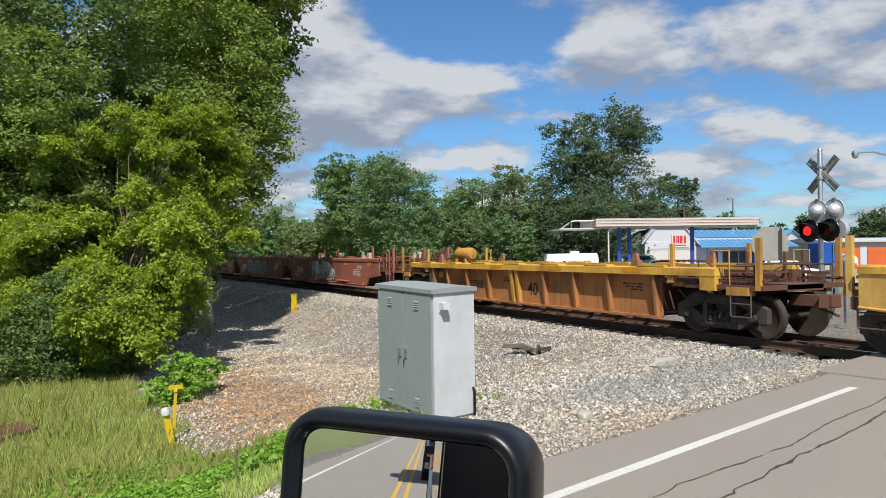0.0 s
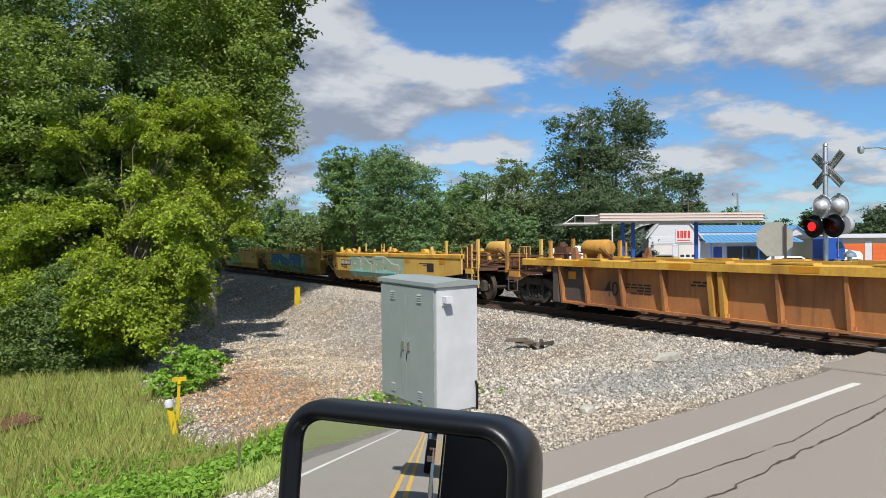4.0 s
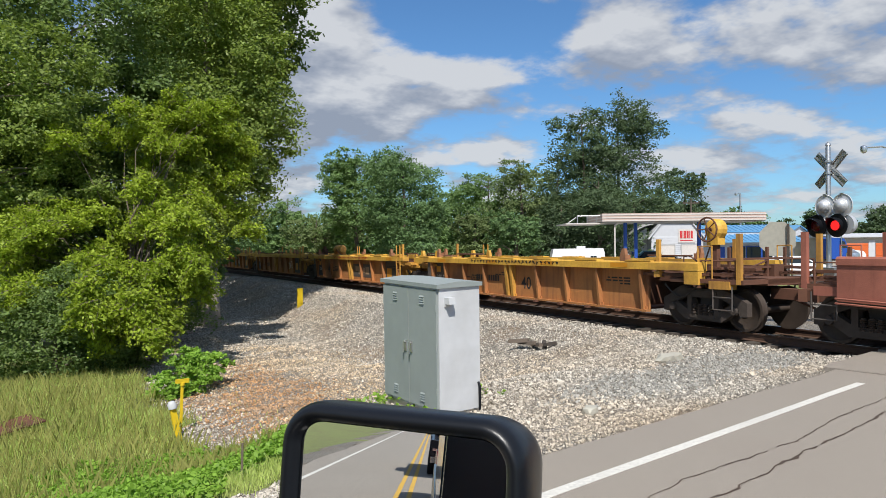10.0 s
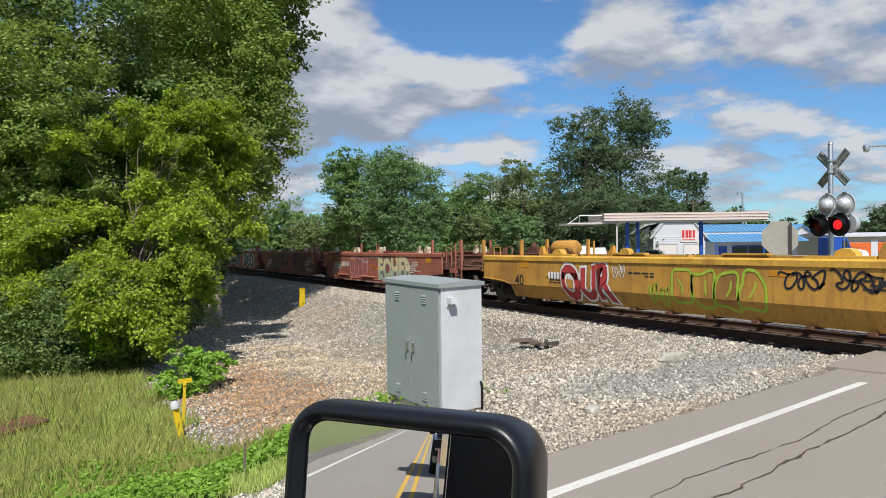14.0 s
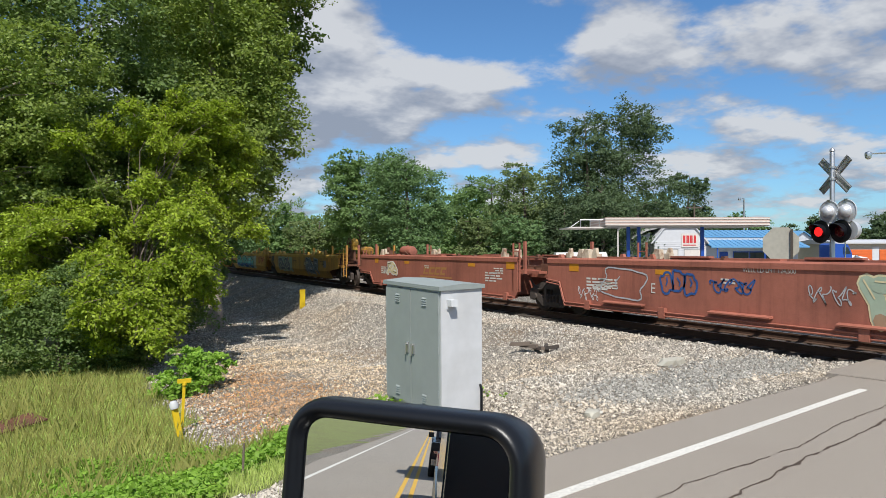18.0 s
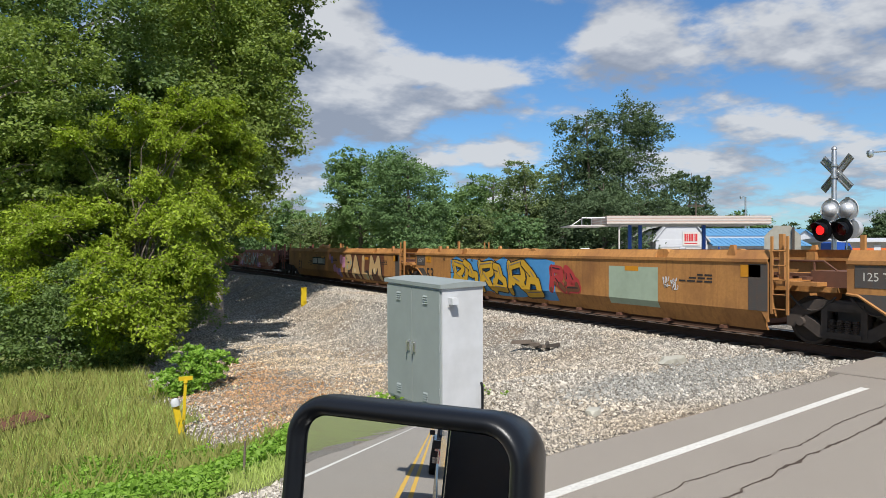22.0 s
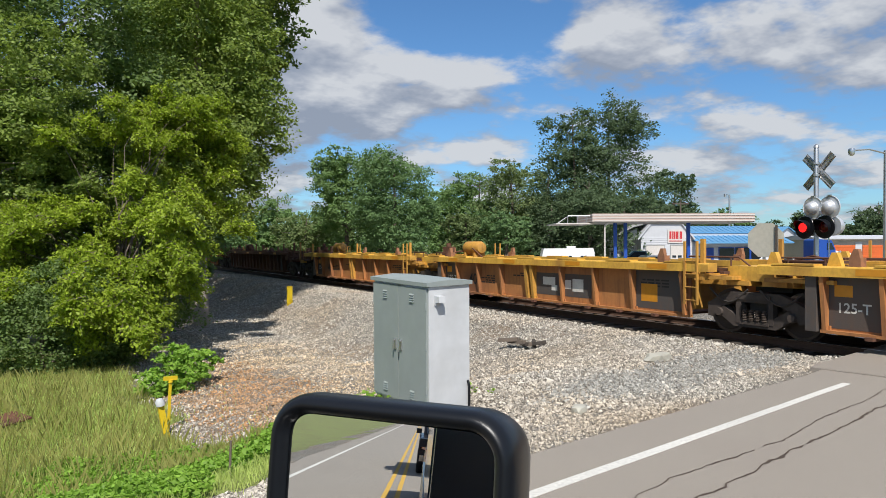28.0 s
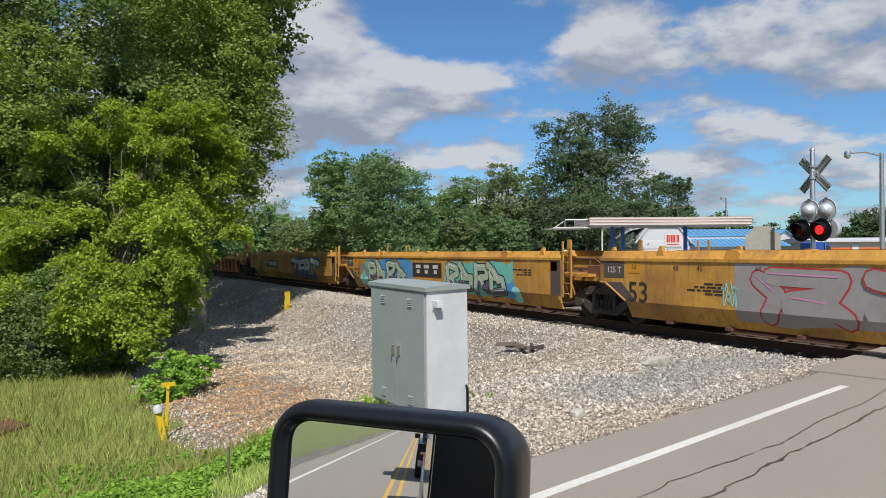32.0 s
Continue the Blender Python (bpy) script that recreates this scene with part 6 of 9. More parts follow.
def make_signal():
    """A crossing signal on the far side of the track; it faces the other way, with one pair of lamps turned back."""
    s = empty("crossing_signal", pose(3.92, 11.79, -0.42, 0, 0, -6), "silver railway crossing signal with crossbuck and red flashing lamps", "crossing signal")
    bm = bmnew()
    lathe(bm, [(0.065, 0.4), (0.065, 5.0), (0.05, 5.05), (0.075, 5.06), (0.06, 5.12), (0.01, 5.16)], n=14)
    part("mast", bm, M_STEEL, s, smooth=True)
    bm = bmnew()
    prism(bm, [(-0.3, -0.3), (0.3, -0.3), (0.3, 0.3), (-0.3, 0.3)], "z", 0.0, 0.35)
    lathe(bm, [(0.2, 0.35), (0.16, 0.5), (0.1, 0.75), (0.08, 0.8)], n=12)
    part("base", bm, M_STEEL, s, "cast aluminium base on concrete")
    for a in (45, -45):
        bm = bmnew()
        m = Matrix.Translation((0.09 + 0.02 * (a < 0), 0, 4.42)) @ Matrix.Rotation(radians(a), 4, "X")
        box(bm, -0.004, 0.004, -0.61, 0.61, -0.115, 0.115, m)
        for d in (-0.07, 0.07):
            box(bm, -0.03, -0.004, -0.6, 0.6, d - 0.014, d + 0.014, m)
        part("crossbuck_blade", bm, M_STEEL, s, "bare metal back of a crossbuck blade")
    for z in (4.28, 4.6):
        bm = bmnew()
        lathe(bm, [(0.1, z), (0.1, z + 0.05)], n=10)
        part("clamp", bm, M_STEEL, s)
    bm = bmnew()
    box(bm, -0.04, 0.12, -0.06, 0.06, 4.36, 4.5)
    part("bracket", bm, M_STEEL, s)
    bm = bmnew()
    tube(bm, (0.0, -0.40, 2.98), (0.0, 0.40, 2.98), 0.035, n=10)
    box(bm, -0.09, 0.09, -0.12, 0.12, 2.86, 3.10)
    part("lamp_arm", bm, M_STEEL, s)
    lamps = []
    # the pair turned to the far side of the road shows its silver backs
    for y in (0.01, -0.50):
        bm = bmnew()
        lathe(bm, [(0.01, -0.22), (0.08, -0.215), (0.13, -0.18), (0.165, -0.10), (0.18, -0.03), (0.20, -0.02), (0.29, -0.015), (0.305, -0.03), (0.31, 0.0), (0.29, 0.01), (0.17, 0.02), (0.01, 0.02)], (-0.10, y, 3.41), "x", 28)
        head = part("lamp_back", bm, M_SILVER, s, "silver lamp housing seen from behind", smooth=True)
        bm = bmnew()
        box(bm, -0.14, -0.09, y - 0.05, y + 0.05, 3.69, 3.74)
        part("hinge", bm, M_STEEL, head)
    for k, y in enumerate((0.24, -0.38)):
        bm = bmnew()
        lathe(bm, [(0.01, 0.22), (0.13, 0.20), (0.16, 0.05), (0.305, 0.02), (0.315, 0.0), (0.305, -0.015), (0.16, -0.02), (0.15, 0.0), (0.01, 0.0)], (-0.16, y, 2.88), "x", 28)
        lamp = part("lamp", bm, M_BLACK_PLASTIC, s, "round black lamp with a red lens and hood", smooth=True)
        bm = bmnew()
        lathe(bm, [(0.01, 0.30), (0.10, 0.29), (0.18, 0.25), (0.235, 0.16), (0.255, 0.05), (0.255, 0.0), (0.01, 0.0)], (-0.10, y - 0.19, 2.90), "x", 28)
        part("lamp_housing", bm, M_SILVER, lamp, "silver housing", smooth=True)
        bm = bmnew()
        n = 18
        for i in range(n):
            a0, a1 = math.pi * (-0.15 + 1.3 * i / n), math.pi * (-0.15 + 1.3 * (i + 1) / n)
            q = []
            for a, x, r in ((a0, -0.17, 0.20), (a1, -0.17, 0.20), (a1, -0.46, 0.20), (a0, -0.46, 0.20)):
                if x < -0.2:
                    x = -0.17 - 0.30 * (0.35 + 0.65 * max(0.0, math.sin(a)))
                q.append(bm.verts.new((x, y + r * math.cos(a), 2.88 + r * math.sin(a))))
            bm.faces.new(q)
        bmesh.ops.remove_doubles(bm, verts=bm.verts, dist=0.0005)
        bmesh.ops.solidify(bm, geom=bm.faces[:], thickness=0.006)
        part("hood", bm, M_BLACK_PLASTIC, lamp, smooth=True)
        bm = bmnew()
        lathe(bm, [(0.01, -0.035), (0.08, -0.03), (0.13, -0.012), (0.145, 0.0), (0.01, 0.003)], (-0.185, y, 2.88), "x", 24)
        part("lens", bm, M_RED_LENS, lamp, "dark red glass lens", smooth=True)
        lamps.append(y)
    bm = bmnew()
    lathe(bm, [(0.16, 1.0), (0.16, 1.04), (0.15, 1.1), (0.05, 1.16), (0.02, 1.2)], (-0.05, -0.75, 1.05), n=16)
    lathe(bm, [(0.06, 0.4), (0.06, 2.05)], (-0.05, -0.75, 0.0), n=10)
    part("bell", bm, M_ALU, s, "pale grey warning bell", smooth=True)
    bm = bmnew()
    box(bm, -0.25, 0.25, -0.35, 0.25, 1.15, 1.75)
    box(bm, -0.12, 0.12, -0.9, 0.9, 1.4, 1.5)
    lathe(bm, [(0.09, 1.5), (0.09, 2.0)], (-0.05, -0.4, 0), n=10)
    part("gate_mechanism", bm, M_STEEL, s, "grey gate mechanism case", bevel=0.02)
    # the lit bulbs swing forward into the lens by turns
    bulbs = []
    for y in lamps:
        bm = bmnew()
        lathe(bm, [(0.01, -0.012), (0.09, -0.008), (0.13, 0.0), (0.01, 0.004)], (0, 0, 0), "x", 24)
        b = part("lamp_glow", bm, M_RED_GLOW, s, "lit red lamp", smooth=True)
        b.location = (-0.21, y, 2.88)
        bulbs.append((b, y, 6.0525 if y > 0 else 6.575))
    return bulbs


def glass_material(name, color, rough, emit=None, strength=0.0):
    m = bpy.data.materials.new(name)
    m.use_nodes = True
    b = m.node_tree.nodes["Principled BSDF"]
    b.inputs["Base Color"].default_value = (*color, 1)
    b.inputs["Roughness"].default_value = rough
    if emit:
        b.inputs["Emission Color"].default_value = (*emit, 1)
        b.inputs["Emission Strength"].default_value = strength
    return m


M_RED_LENS = glass_material("dark_red_lens", (0.10, 0.004, 0.006), 0.15)
M_RED_GLOW = glass_material("glowing_red_lens", (0.6, 0.01, 0.01), 0.3, (1.0, 0.02, 0.02), 1.15)
M_WINDOW = glass_material("dark_window_glass", (0.02, 0.03, 0.04), 0.05)
M_MIRROR = glass_material("mirror_glass", (0.86, 0.88, 0.88), 0.0)
M_MIRROR.node_tree.nodes["Principled BSDF"].inputs["Metallic"].default_value = 1.0
BULBS = make_signal()


def stop_sign_back():
    s = empty("road_sign", pose(3.3, 12.9, -0.3, 0, 0, 20), "grey back of an eight-sided road sign on posts", "road sign")
    bm = bmnew()
    pts = [(0.52 * math.cos(math.pi / 8 + i * math.pi / 4), 2.42 + 0.52 * math.sin(math.pi / 8 + i * math.pi / 4)) for i in range(8)]
    prism(bm, pts, "x", 0.0, 0.006)
    part("plate", bm, M_SIGN_BACK, s)
    for x, y, w, mat in ((0.010, 0.05, 0.035, M_STEEL), (-0.064, -0.30, 0.026, M_TIE)):
        bm = bmnew()
        box(bm, x, x + 0.06, y - w, y + w, 0.0, 2.85)
        part("post", bm, mat, s)


M_SIGN_BACK = material("weathered_sign_back", (0.49, 0.465, 0.385), 0.6, metal=0.2, stain_amount=0.3, stain=2.0, bump=0.05)
stop_sign_back()


def flat_rock(name, x, y, sx, sy, sz, rz, label, mat, seed):
    r = random.Random(seed)
    bm = bmnew()
    bmesh.ops.create_icosphere(bm, subdivisions=2, radius=1)
    for v in bm.verts:
        k = 0.75 + 0.5 * r.random()
        v.co = Vector((v.co.x * sx * k, v.co.y * sy * k, max(-0.4, min(0.7, v.co.z * k)) * sz))
    ob = part(name, bm, mat)
    ob.matrix_basis = pose(x, y, float(height(x, y)) + 0.25 * sz, 0, 0, rz)
    tagged(ob, label, name.replace("_", " "))


flat_rock("boulder", -4.45, 9.45, 0.34, 0.16, 0.14, 10, "flat grey concrete lump on the ballast", M_SIGN_BACK, 3)
flat_rock("boulder", -8.35, 7.05, 0.13, 0.1, 0.1, 40, "grey rock on the gravel shoulder", M_SIGN_BACK, 4)
flat_rock("boulder", -10.6, 10.6, 0.20, 0.08, 0.10, 25, "dark brown lump half buried in gravel", M_RUSTY, 5)
flat_rock("boulder", -12.6, 9.0, 0.12, 0.1, 0.09, 25, "pale rock in the weeds", M_SIGN_BACK, 6)


def scrap_wood():
    g = empty("scrap_timber", pose(-4.3, 13.9, float(height(-4.3, 13.9)) + 0.03, 0, 0, 0), "small heap of broken weathered tie wood", "scrap wood")
    r = random.Random(8)
    for i, (x, y, rz, ln, tilt) in enumerate(((0, 0, 70, 0.95, 6), (0.12, -0.2, 55, 0.7, -3), (-0.15, 0.15, 95, 0.6, 4), (0.1, -0.45, 20, 0.45, 2), (-0.3, 0.3, 130, 0.5, 5))):
        bm = bmnew()
        prism(bm, [(-0.05, -0.02), (0.06, -0.03), (0.045, 0.05), (-0.03, 0.06)], "x", -ln / 2, ln / 2, pose(x, y, 0.05 + 0.02 * i, 0, tilt, rz))
        part("splinter", bm, M_TIE if i % 2 else M_BARK, g)


scrap_wood()


def rusty_plate():
    x, y = bearing(-0.625, 12.2)
    bm = bmnew()
    box(bm, -0.45, 0.45, -0.3, 0.3, 0.0, 0.03)
    box(bm, -0.42, -0.36, -0.25, 0.25, -0.2, 0.0)
    ob = part("rusty_plate", bm, M_RUSTY)
    ob.matrix_basis = pose(x, y, float(height(x, y)) + 0.16, 4, -6, 30)
    tagged(ob, "rusty steel plate lying in the grass", "steel plate")


rusty_plate()


def thin_stake():
    x, y = -12.55, 8.05
    bm = bmnew()
    tube(bm, (0, 0, -0.1), (0.02, 0.01, 0.42), 0.018, 0.012)
    ob = part("wooden_stake", bm, M_BARK)
    ob.location = (x, y, float(height(x, y)))
    tagged(ob, "short weathered wooden stake in the gravel", "stake")


thin_stake()

# ---- the filling station and yard across the track ----
M_WHITE_WALL = material("white_painted_siding", (0.50, 0.51, 0.53), 0.7, dark=(0.40, 0.40, 0.42), grain=3, grain_amount=0.3, stain=0.6, stain_amount=0.15, bump=0.1)
M_CANOPY = material("pale_pink_canopy_paint", (0.50, 0.37, 0.32), 0.6, stain_amount=0.2, bump=0.05)
M_CANOPY_LINE = material("white_canopy_band", (0.58, 0.54, 0.50), 0.6, stain_amount=0.1, bump=0.05)
M_BLUE = material("royal_blue_paint", (0.015, 0.07, 0.33), 0.45, stain_amount=0.2, bump=0.05)
M_BLUE_ROOF = material("light_blue_metal_roof", (0.13, 0.33, 0.55), 0.4, metal=0.2, dark=(0.1, 0.26, 0.45), stain_amount=0.2, bump=0.05)
M_ORANGE_DOOR = material("orange_roller_door", (0.62, 0.13, 0.03), 0.5, stain_amount=0.15, bump=0.05)
M_TAN = material("tan_metal_siding", (0.42, 0.38, 0.32), 0.6, stain_amount=0.2, bump=0.05)
M_GREY_WALL = material("grey_shed_siding", (0.38, 0.38, 0.37), 0.8, stain_amount=0.3, bump=0.1)
M_RED_PAINT = material("red_sign_paint", (0.50, 0.03, 0.035), 0.6, stain_amount=0.1, bump=0)
M_CHROME = material("chrome", (0.8, 0.8, 0.8), 0.12, metal=1.0, stain_amount=0.0, bump=0)
M_RUBBER = material("tyre_rubber", (0.02, 0.02, 0.02), 0.85, bump=0.2)
M_RED_CAR = material("dark_red_car_paint", (0.22, 0.015, 0.012), 0.25, stain_amount=0.0, bump=0)
M_WHITE_CAR = material("white_car_paint", (0.78, 0.78, 0.78), 0.25, stain_amount=0.05, bump=0)
M_TEAL_CAR = material("blue_green_car_paint", (0.05, 0.14, 0.19), 0.3, stain_amount=0.05, bump=0)
M_CONCRETE = material("pale_concrete_yard", (0.36, 0.34, 0.31), 0.9, stain_amount=0.4, bump=0.4)
FACE = -28.0


def spot(u, depth, z=-0.42, turn=0.0):
    x, y = bearing(u, depth)
    return pose(x, y, z, 0, 0, FACE + turn)


def make_yard():
    bm = bmnew()
    m = spot(0.35, 62, 0.0)
    box(bm, -34, 40, -18, 20, -0.50, -0.41, m)
    tagged(part("yard", bm, M_CONCRETE), "pale concrete yard round the filling station", kind="structure")


make_yard()


def make_canopy():
    c = empty("station_canopy", spot(0.329, 60, -0.62), "long pale station canopy on blue posts", "canopy")
    w = 6.7
    bm = bmnew()
    box(bm, -w, w, -3, 3, 4.52, 5.2)
    part("fascia", bm, M_CANOPY, c, bevel=0.02)
    for k, z in enumerate((4.56, 4.80, 5.04)):
        bm = bmnew()
        box(bm, -w - 0.03, w + 0.03, -3.04, 3.04, z, z + 0.09)
        part("band", bm, M_CANOPY_LINE, c)
    bm = bmnew()
    box(bm, -w + 0.1, w - 0.1, -2.9, 2.9, 4.48, 4.515)
    part("soffit", bm, M_GREY_WALL, c)
    for x, y in ((-4.38, -1.2), (-3.45, -1.0), (1.85, -1.2)):
        bm = bmnew()
        box(bm, x - 0.13, x + 0.13, y - 0.13, y + 0.13, 0, 4.5)
        part("post", bm, M_BLUE, c, "royal blue square post")
    bm = bmnew()
    box(bm, -w - 2.9, -w + 0.3, -2.4, 2.4, 4.36, 4.46)
    part("side_awning", bm, M_CANOPY_LINE, c, "thin white side awning")
    bm = bmnew()
    for x in (-w - 1.9, -w - 1.1, -w - 0.3):
        tube(bm, (x, -2.2, 4.46), (x, -2.2, 5.05), 0.04)
    tube(bm, (-w - 1.9, -2.2, 5.05), (-w, -2.2, 5.05), 0.04)
    tube(bm, (-w - 2.7, -2.2, 4.46), (-w - 2.0, -2.2, 4.95), 0.035)
    part("rail", bm, M_STEEL, c)
    bm = bmnew()
    path_bar(bm, [(-5.6, -2.6, 0), (-5.6, -2.6, 4.2), (-5.3, -2.6, 4.45), (-4.9, -2.6, 4.45)], 0.07)
    part("drain_pipe", bm, M_CANOPY_LINE, c, "white downpipe")


make_canopy()


def siding(bm, x0, x1, y, z0, z1, step=0.2):
    n = max(1, round((z1 - z0) / step))
    for i in range(n):
        z = z0 + i * step
        prism(bm, [(y, z), (y - 0.03, z), (y, z + step)], "x", x0, x1)


def make_store():
    s = empty("filling_station", spot(0.335, 74), "white filling station with workshop doors and blue metal roofs", "building")
    # gabled workshop
    bm = bmnew()
    prism(bm, [(-2.7, 0), (2.7, 0), (2.7, 3.3), (1.7, 4.7), (-1.7, 4.7), (-2.7, 3.3)], "y", 0, 10)
    wall = part("wall", bm, M_WHITE_WALL, s)
    for i in range(15):
        bm = bmnew()
        siding(bm, -2.7, 2.7, 0, 0.3 + 0.2 * i, 0.5 + 0.2 * i)
        part("siding_board", bm, M_WHITE_WALL, wall)
    bm = bmnew()
    prism(bm, [(-2.7, 0), (-6.6, 0), (-6.6, 2.4), (-2.7, 4.2)], "y", 1.5, 10)
    part("wing_wall", bm, M_WHITE_WALL, s)
    bm = bmnew()
    prism(bm, [(-7.0, 2.35), (-7.0, 2.5), (-3.0, 4.65), (-1.6, 4.95), (-1.6, 4.75), (-3.3, 4.35)], "y", 0.6, 10.4)
    part("wing_roof", bm, M_GREY_WALL, s, "pale grey lean-to roof")
    bm = bmnew()
    for a in (-1, 1):
        prism(bm, [(a * 1.6, 4.66), (a * 3.0, 2.95), (a * 3.1, 3.05), (a * 1.6, 4.82)], "y", -0.2, 10.2)
    box(bm, -1.62, 1.62, -0.2, 10.2, 4.7, 4.84)
    part("roof", bm, M_WHITE_WALL, s)
    for x in (-1.2, 1.45):
        bm = bmnew()
        box(bm, x - 0.95, x + 0.95, -0.06, -0.035, 0, 2.35)
        d = part("garage_door", bm, M_CANOPY_LINE, s, "white panelled garage door")
        for k in range(3):
            bm = bmnew()
            box(bm, x - 0.8 + 0.6 * k, x - 0.4 + 0.6 * k, -0.075, -0.06, 1.05, 1.3)
            part("pane", bm, M_WINDOW, d)
        bm = bmnew()
        for a in (x - 1.02, x + 0.95):
            box(bm, a, a + 0.08, -0.09, -0.03, 0, 2.42)
        box(bm, x - 1.02, x + 1.03, -0.09, -0.03, 2.35, 2.43)
        part("door_frame", bm, M_GREY_WALL, s)
    bm = bmnew()
    box(bm, 0.15, 1.95, -0.10, -0.04, 2.6, 4.05)
    sign = part("sign_board", bm, M_CANOPY_LINE, s, "white board with a row of red bars")
    for k, (w2, x2) in enumerate(((0.22, 0.32), (0.09, 0.60), (0.22, 0.75), (0.22, 1.03), (0.07, 1.31), (0.22, 1.46))):
        bm = bmnew()
        box(bm, x2, x2 + w2, -0.12, -0.10, 3.05, 3.85)
        part("red_bar", bm, M_RED_PAINT, sign)
    bm = bmnew()
    box(bm, 0.32, 1.68, -0.115, -0.10, 2.78, 2.88)
    part("thin_bar", bm, M_RED_PAINT, sign)
    bm = bmnew()
    box(bm, -4.4, -3.7, 1.44, 1.49, 0, 2.0)
    part("door", bm, M_BLUE, s, "blue side door")
    for x in (-6.2, -5.5):
        bm = bmnew()
        box(bm, x, x + 0.5, 1.44, 1.49, 0.9, 1.8)
        part("window", bm, M_WINDOW, s)
    # office with the blue roofs
    bm = bmnew()
    box(bm, 2.7, 13.0, 1.0, 10, 0, 2.7)
    part("office_wall", bm, M_WHITE_WALL, s)
    for x0, z0, z1, y0 in ((3.2, 2.55, 3.35, -0.4), (2.6, 3.7, 4.45, 2.6)):
        bm = bmnew()
        prism(bm, [(y0, z0), (y0, z0 + 0.12), (y0 + 3.2, z1 + 0.12), (y0 + 3.2, z1)], "x", x0, 13.6)
        roof = part("blue_roof", bm, M_BLUE_ROOF, s, "light blue ribbed metal roof")
        n = 18
        for k in range(n):
            xx = x0 + 0.02 + (13.5 - x0) * k / n
            bm = bmnew()
            prism(bm, [(y0, z0 + 0.12), (y0, z0 + 0.17), (y0 + 3.2, z1 + 0.17), (y0 + 3.2, z1 + 0.12)], "x", xx, xx + 0.05)
            part("roof_rib", bm, M_BLUE_ROOF, roof)
    bm = bmnew()
    box(bm, 2.7, 13.0, 2.7, 9, 2.7, 3.75)
    part("upper_wall", bm, M_WHITE_WALL, s)
    for k in range(3):
        bm = bmnew()
        x = 6.1 + 1.75 * k
        box(bm, x, x + 1.6, 0.94, 0.99, 0.7, 2.05)
        w = part("window", bm, M_WINDOW, s, "dark shop window")
        bm = bmnew()
        box(bm, x - 0.07, x, 0.92, 0.99, 0.6, 2.15), box(bm, x, x + 1.6, 0.92, 0.99, 2.05, 2.15), box(bm, x, x + 1.6, 0.92, 0.99, 0.6, 0.7)
        part("window_frame", bm, M_BLUE, w)
    bm = bmnew()
    box(bm, 4.6, 5.5, 0.94, 0.99, 0, 2.1)
    part("office_door", bm, M_BLUE, s, "blue glazed door")
    for x in (3.9, 8.9):
        bm = bmnew()
        box(bm, x - 0.06, x + 0.06, -0.3, -0.18, 0, 2.5)
        part("porch_post", bm, M_BLUE, s)


make_store()


def gable_shed(name, label, u, depth, w, d, eave, ridge, wall, roof, turn=0.0, doors=()):
    s = empty(name, spot(u, depth, turn=turn), label, "building")
    bm = bmnew()
    prism(bm, [(-w / 2, 0), (w / 2, 0), (w / 2, eave), (0, ridge), (-w / 2, eave)], "y", 0, d)
    part("wall", bm, wall, s)
    for a in (-1, 1):
        bm = bmnew()
        prism(bm, [(0, ridge), (a * (w / 2 + 0.3), eave - 0.15), (a * (w / 2 + 0.3), eave - 0.05), (0, ridge + 0.12)], "y", -0.3, d + 0.3)
        part("roof", bm, roof, s)
    for x0, x1, z1, mat in doors:
        bm = bmnew()
        box(bm, x0, x1, -0.06, -0.01, 0, z1)
        part("door", bm, mat, s)
    bm = bmnew()
    box(bm, -w * 0.3, -w * 0.12, -0.06, -0.01, 1.0, 1.8)
    part("window", bm, M_WINDOW, s)
    return s


gable_shed("shed", "small grey gabled shed under the trees", 0.165, 84, 4.2, 5, 2.4, 3.6, M_GREY_WALL, M_GREY_WALL, 10, ((0.3, 1.6, 2.0, M_DARK),))
gable_shed("pump_hut", "tiny white hut with a dark window", 0.059, 80, 1.9, 2, 2.2, 2.7, M_WHITE_WALL, M_GREY_WALL)
gable_shed("house", "white house with a light blue metal roof", 0.51, 88, 7.0, 9, 3.1, 4.6, M_WHITE_WALL, M_BLUE_ROOF, 30)


def storage_units():
    s = empty("storage_building", spot(0.665, 76, -1.15, -4) @ Matrix.Scale(1.3, 4), "low tan storage building with orange roller doors", "building")
    bm = bmnew()
    box(bm, -6, 12, 0, 8, 0, 2.85)
    part("wall", bm, M_TAN, s)
    bm = bmnew()
    prism(bm, [(-0.4, 2.85), (-0.4, 2.98), (4, 3.25), (8.4, 2.98), (8.4, 2.85)], "x", -6.3, 12.3)
    part("roof", bm, M_WHITE_WALL, s, "white low-pitched metal roof")
    for k in range(6):
        x = -5.4 + 2.9 * k
        bm = bmnew()
        box(bm, x, x + 2.3, -0.05, -0.01, 0, 2.35)
        door = part("roller_door", bm, M_ORANGE_DOOR, s, "orange ribbed roller door")
        for i in range(11):
            bm = bmnew()
            box(bm, x, x + 2.3, -0.065, -0.051, 0.06 + 0.21 * i, 0.16 + 0.21 * i)
            part("slat", bm, M_ORANGE_DOOR, door)
        bm = bmnew()
        box(bm, x + 2.32, x + 2.86, -0.04, -0.01, 0, 2.6)
        part("pier", bm, M_WHITE_WALL, s)


storage_units()


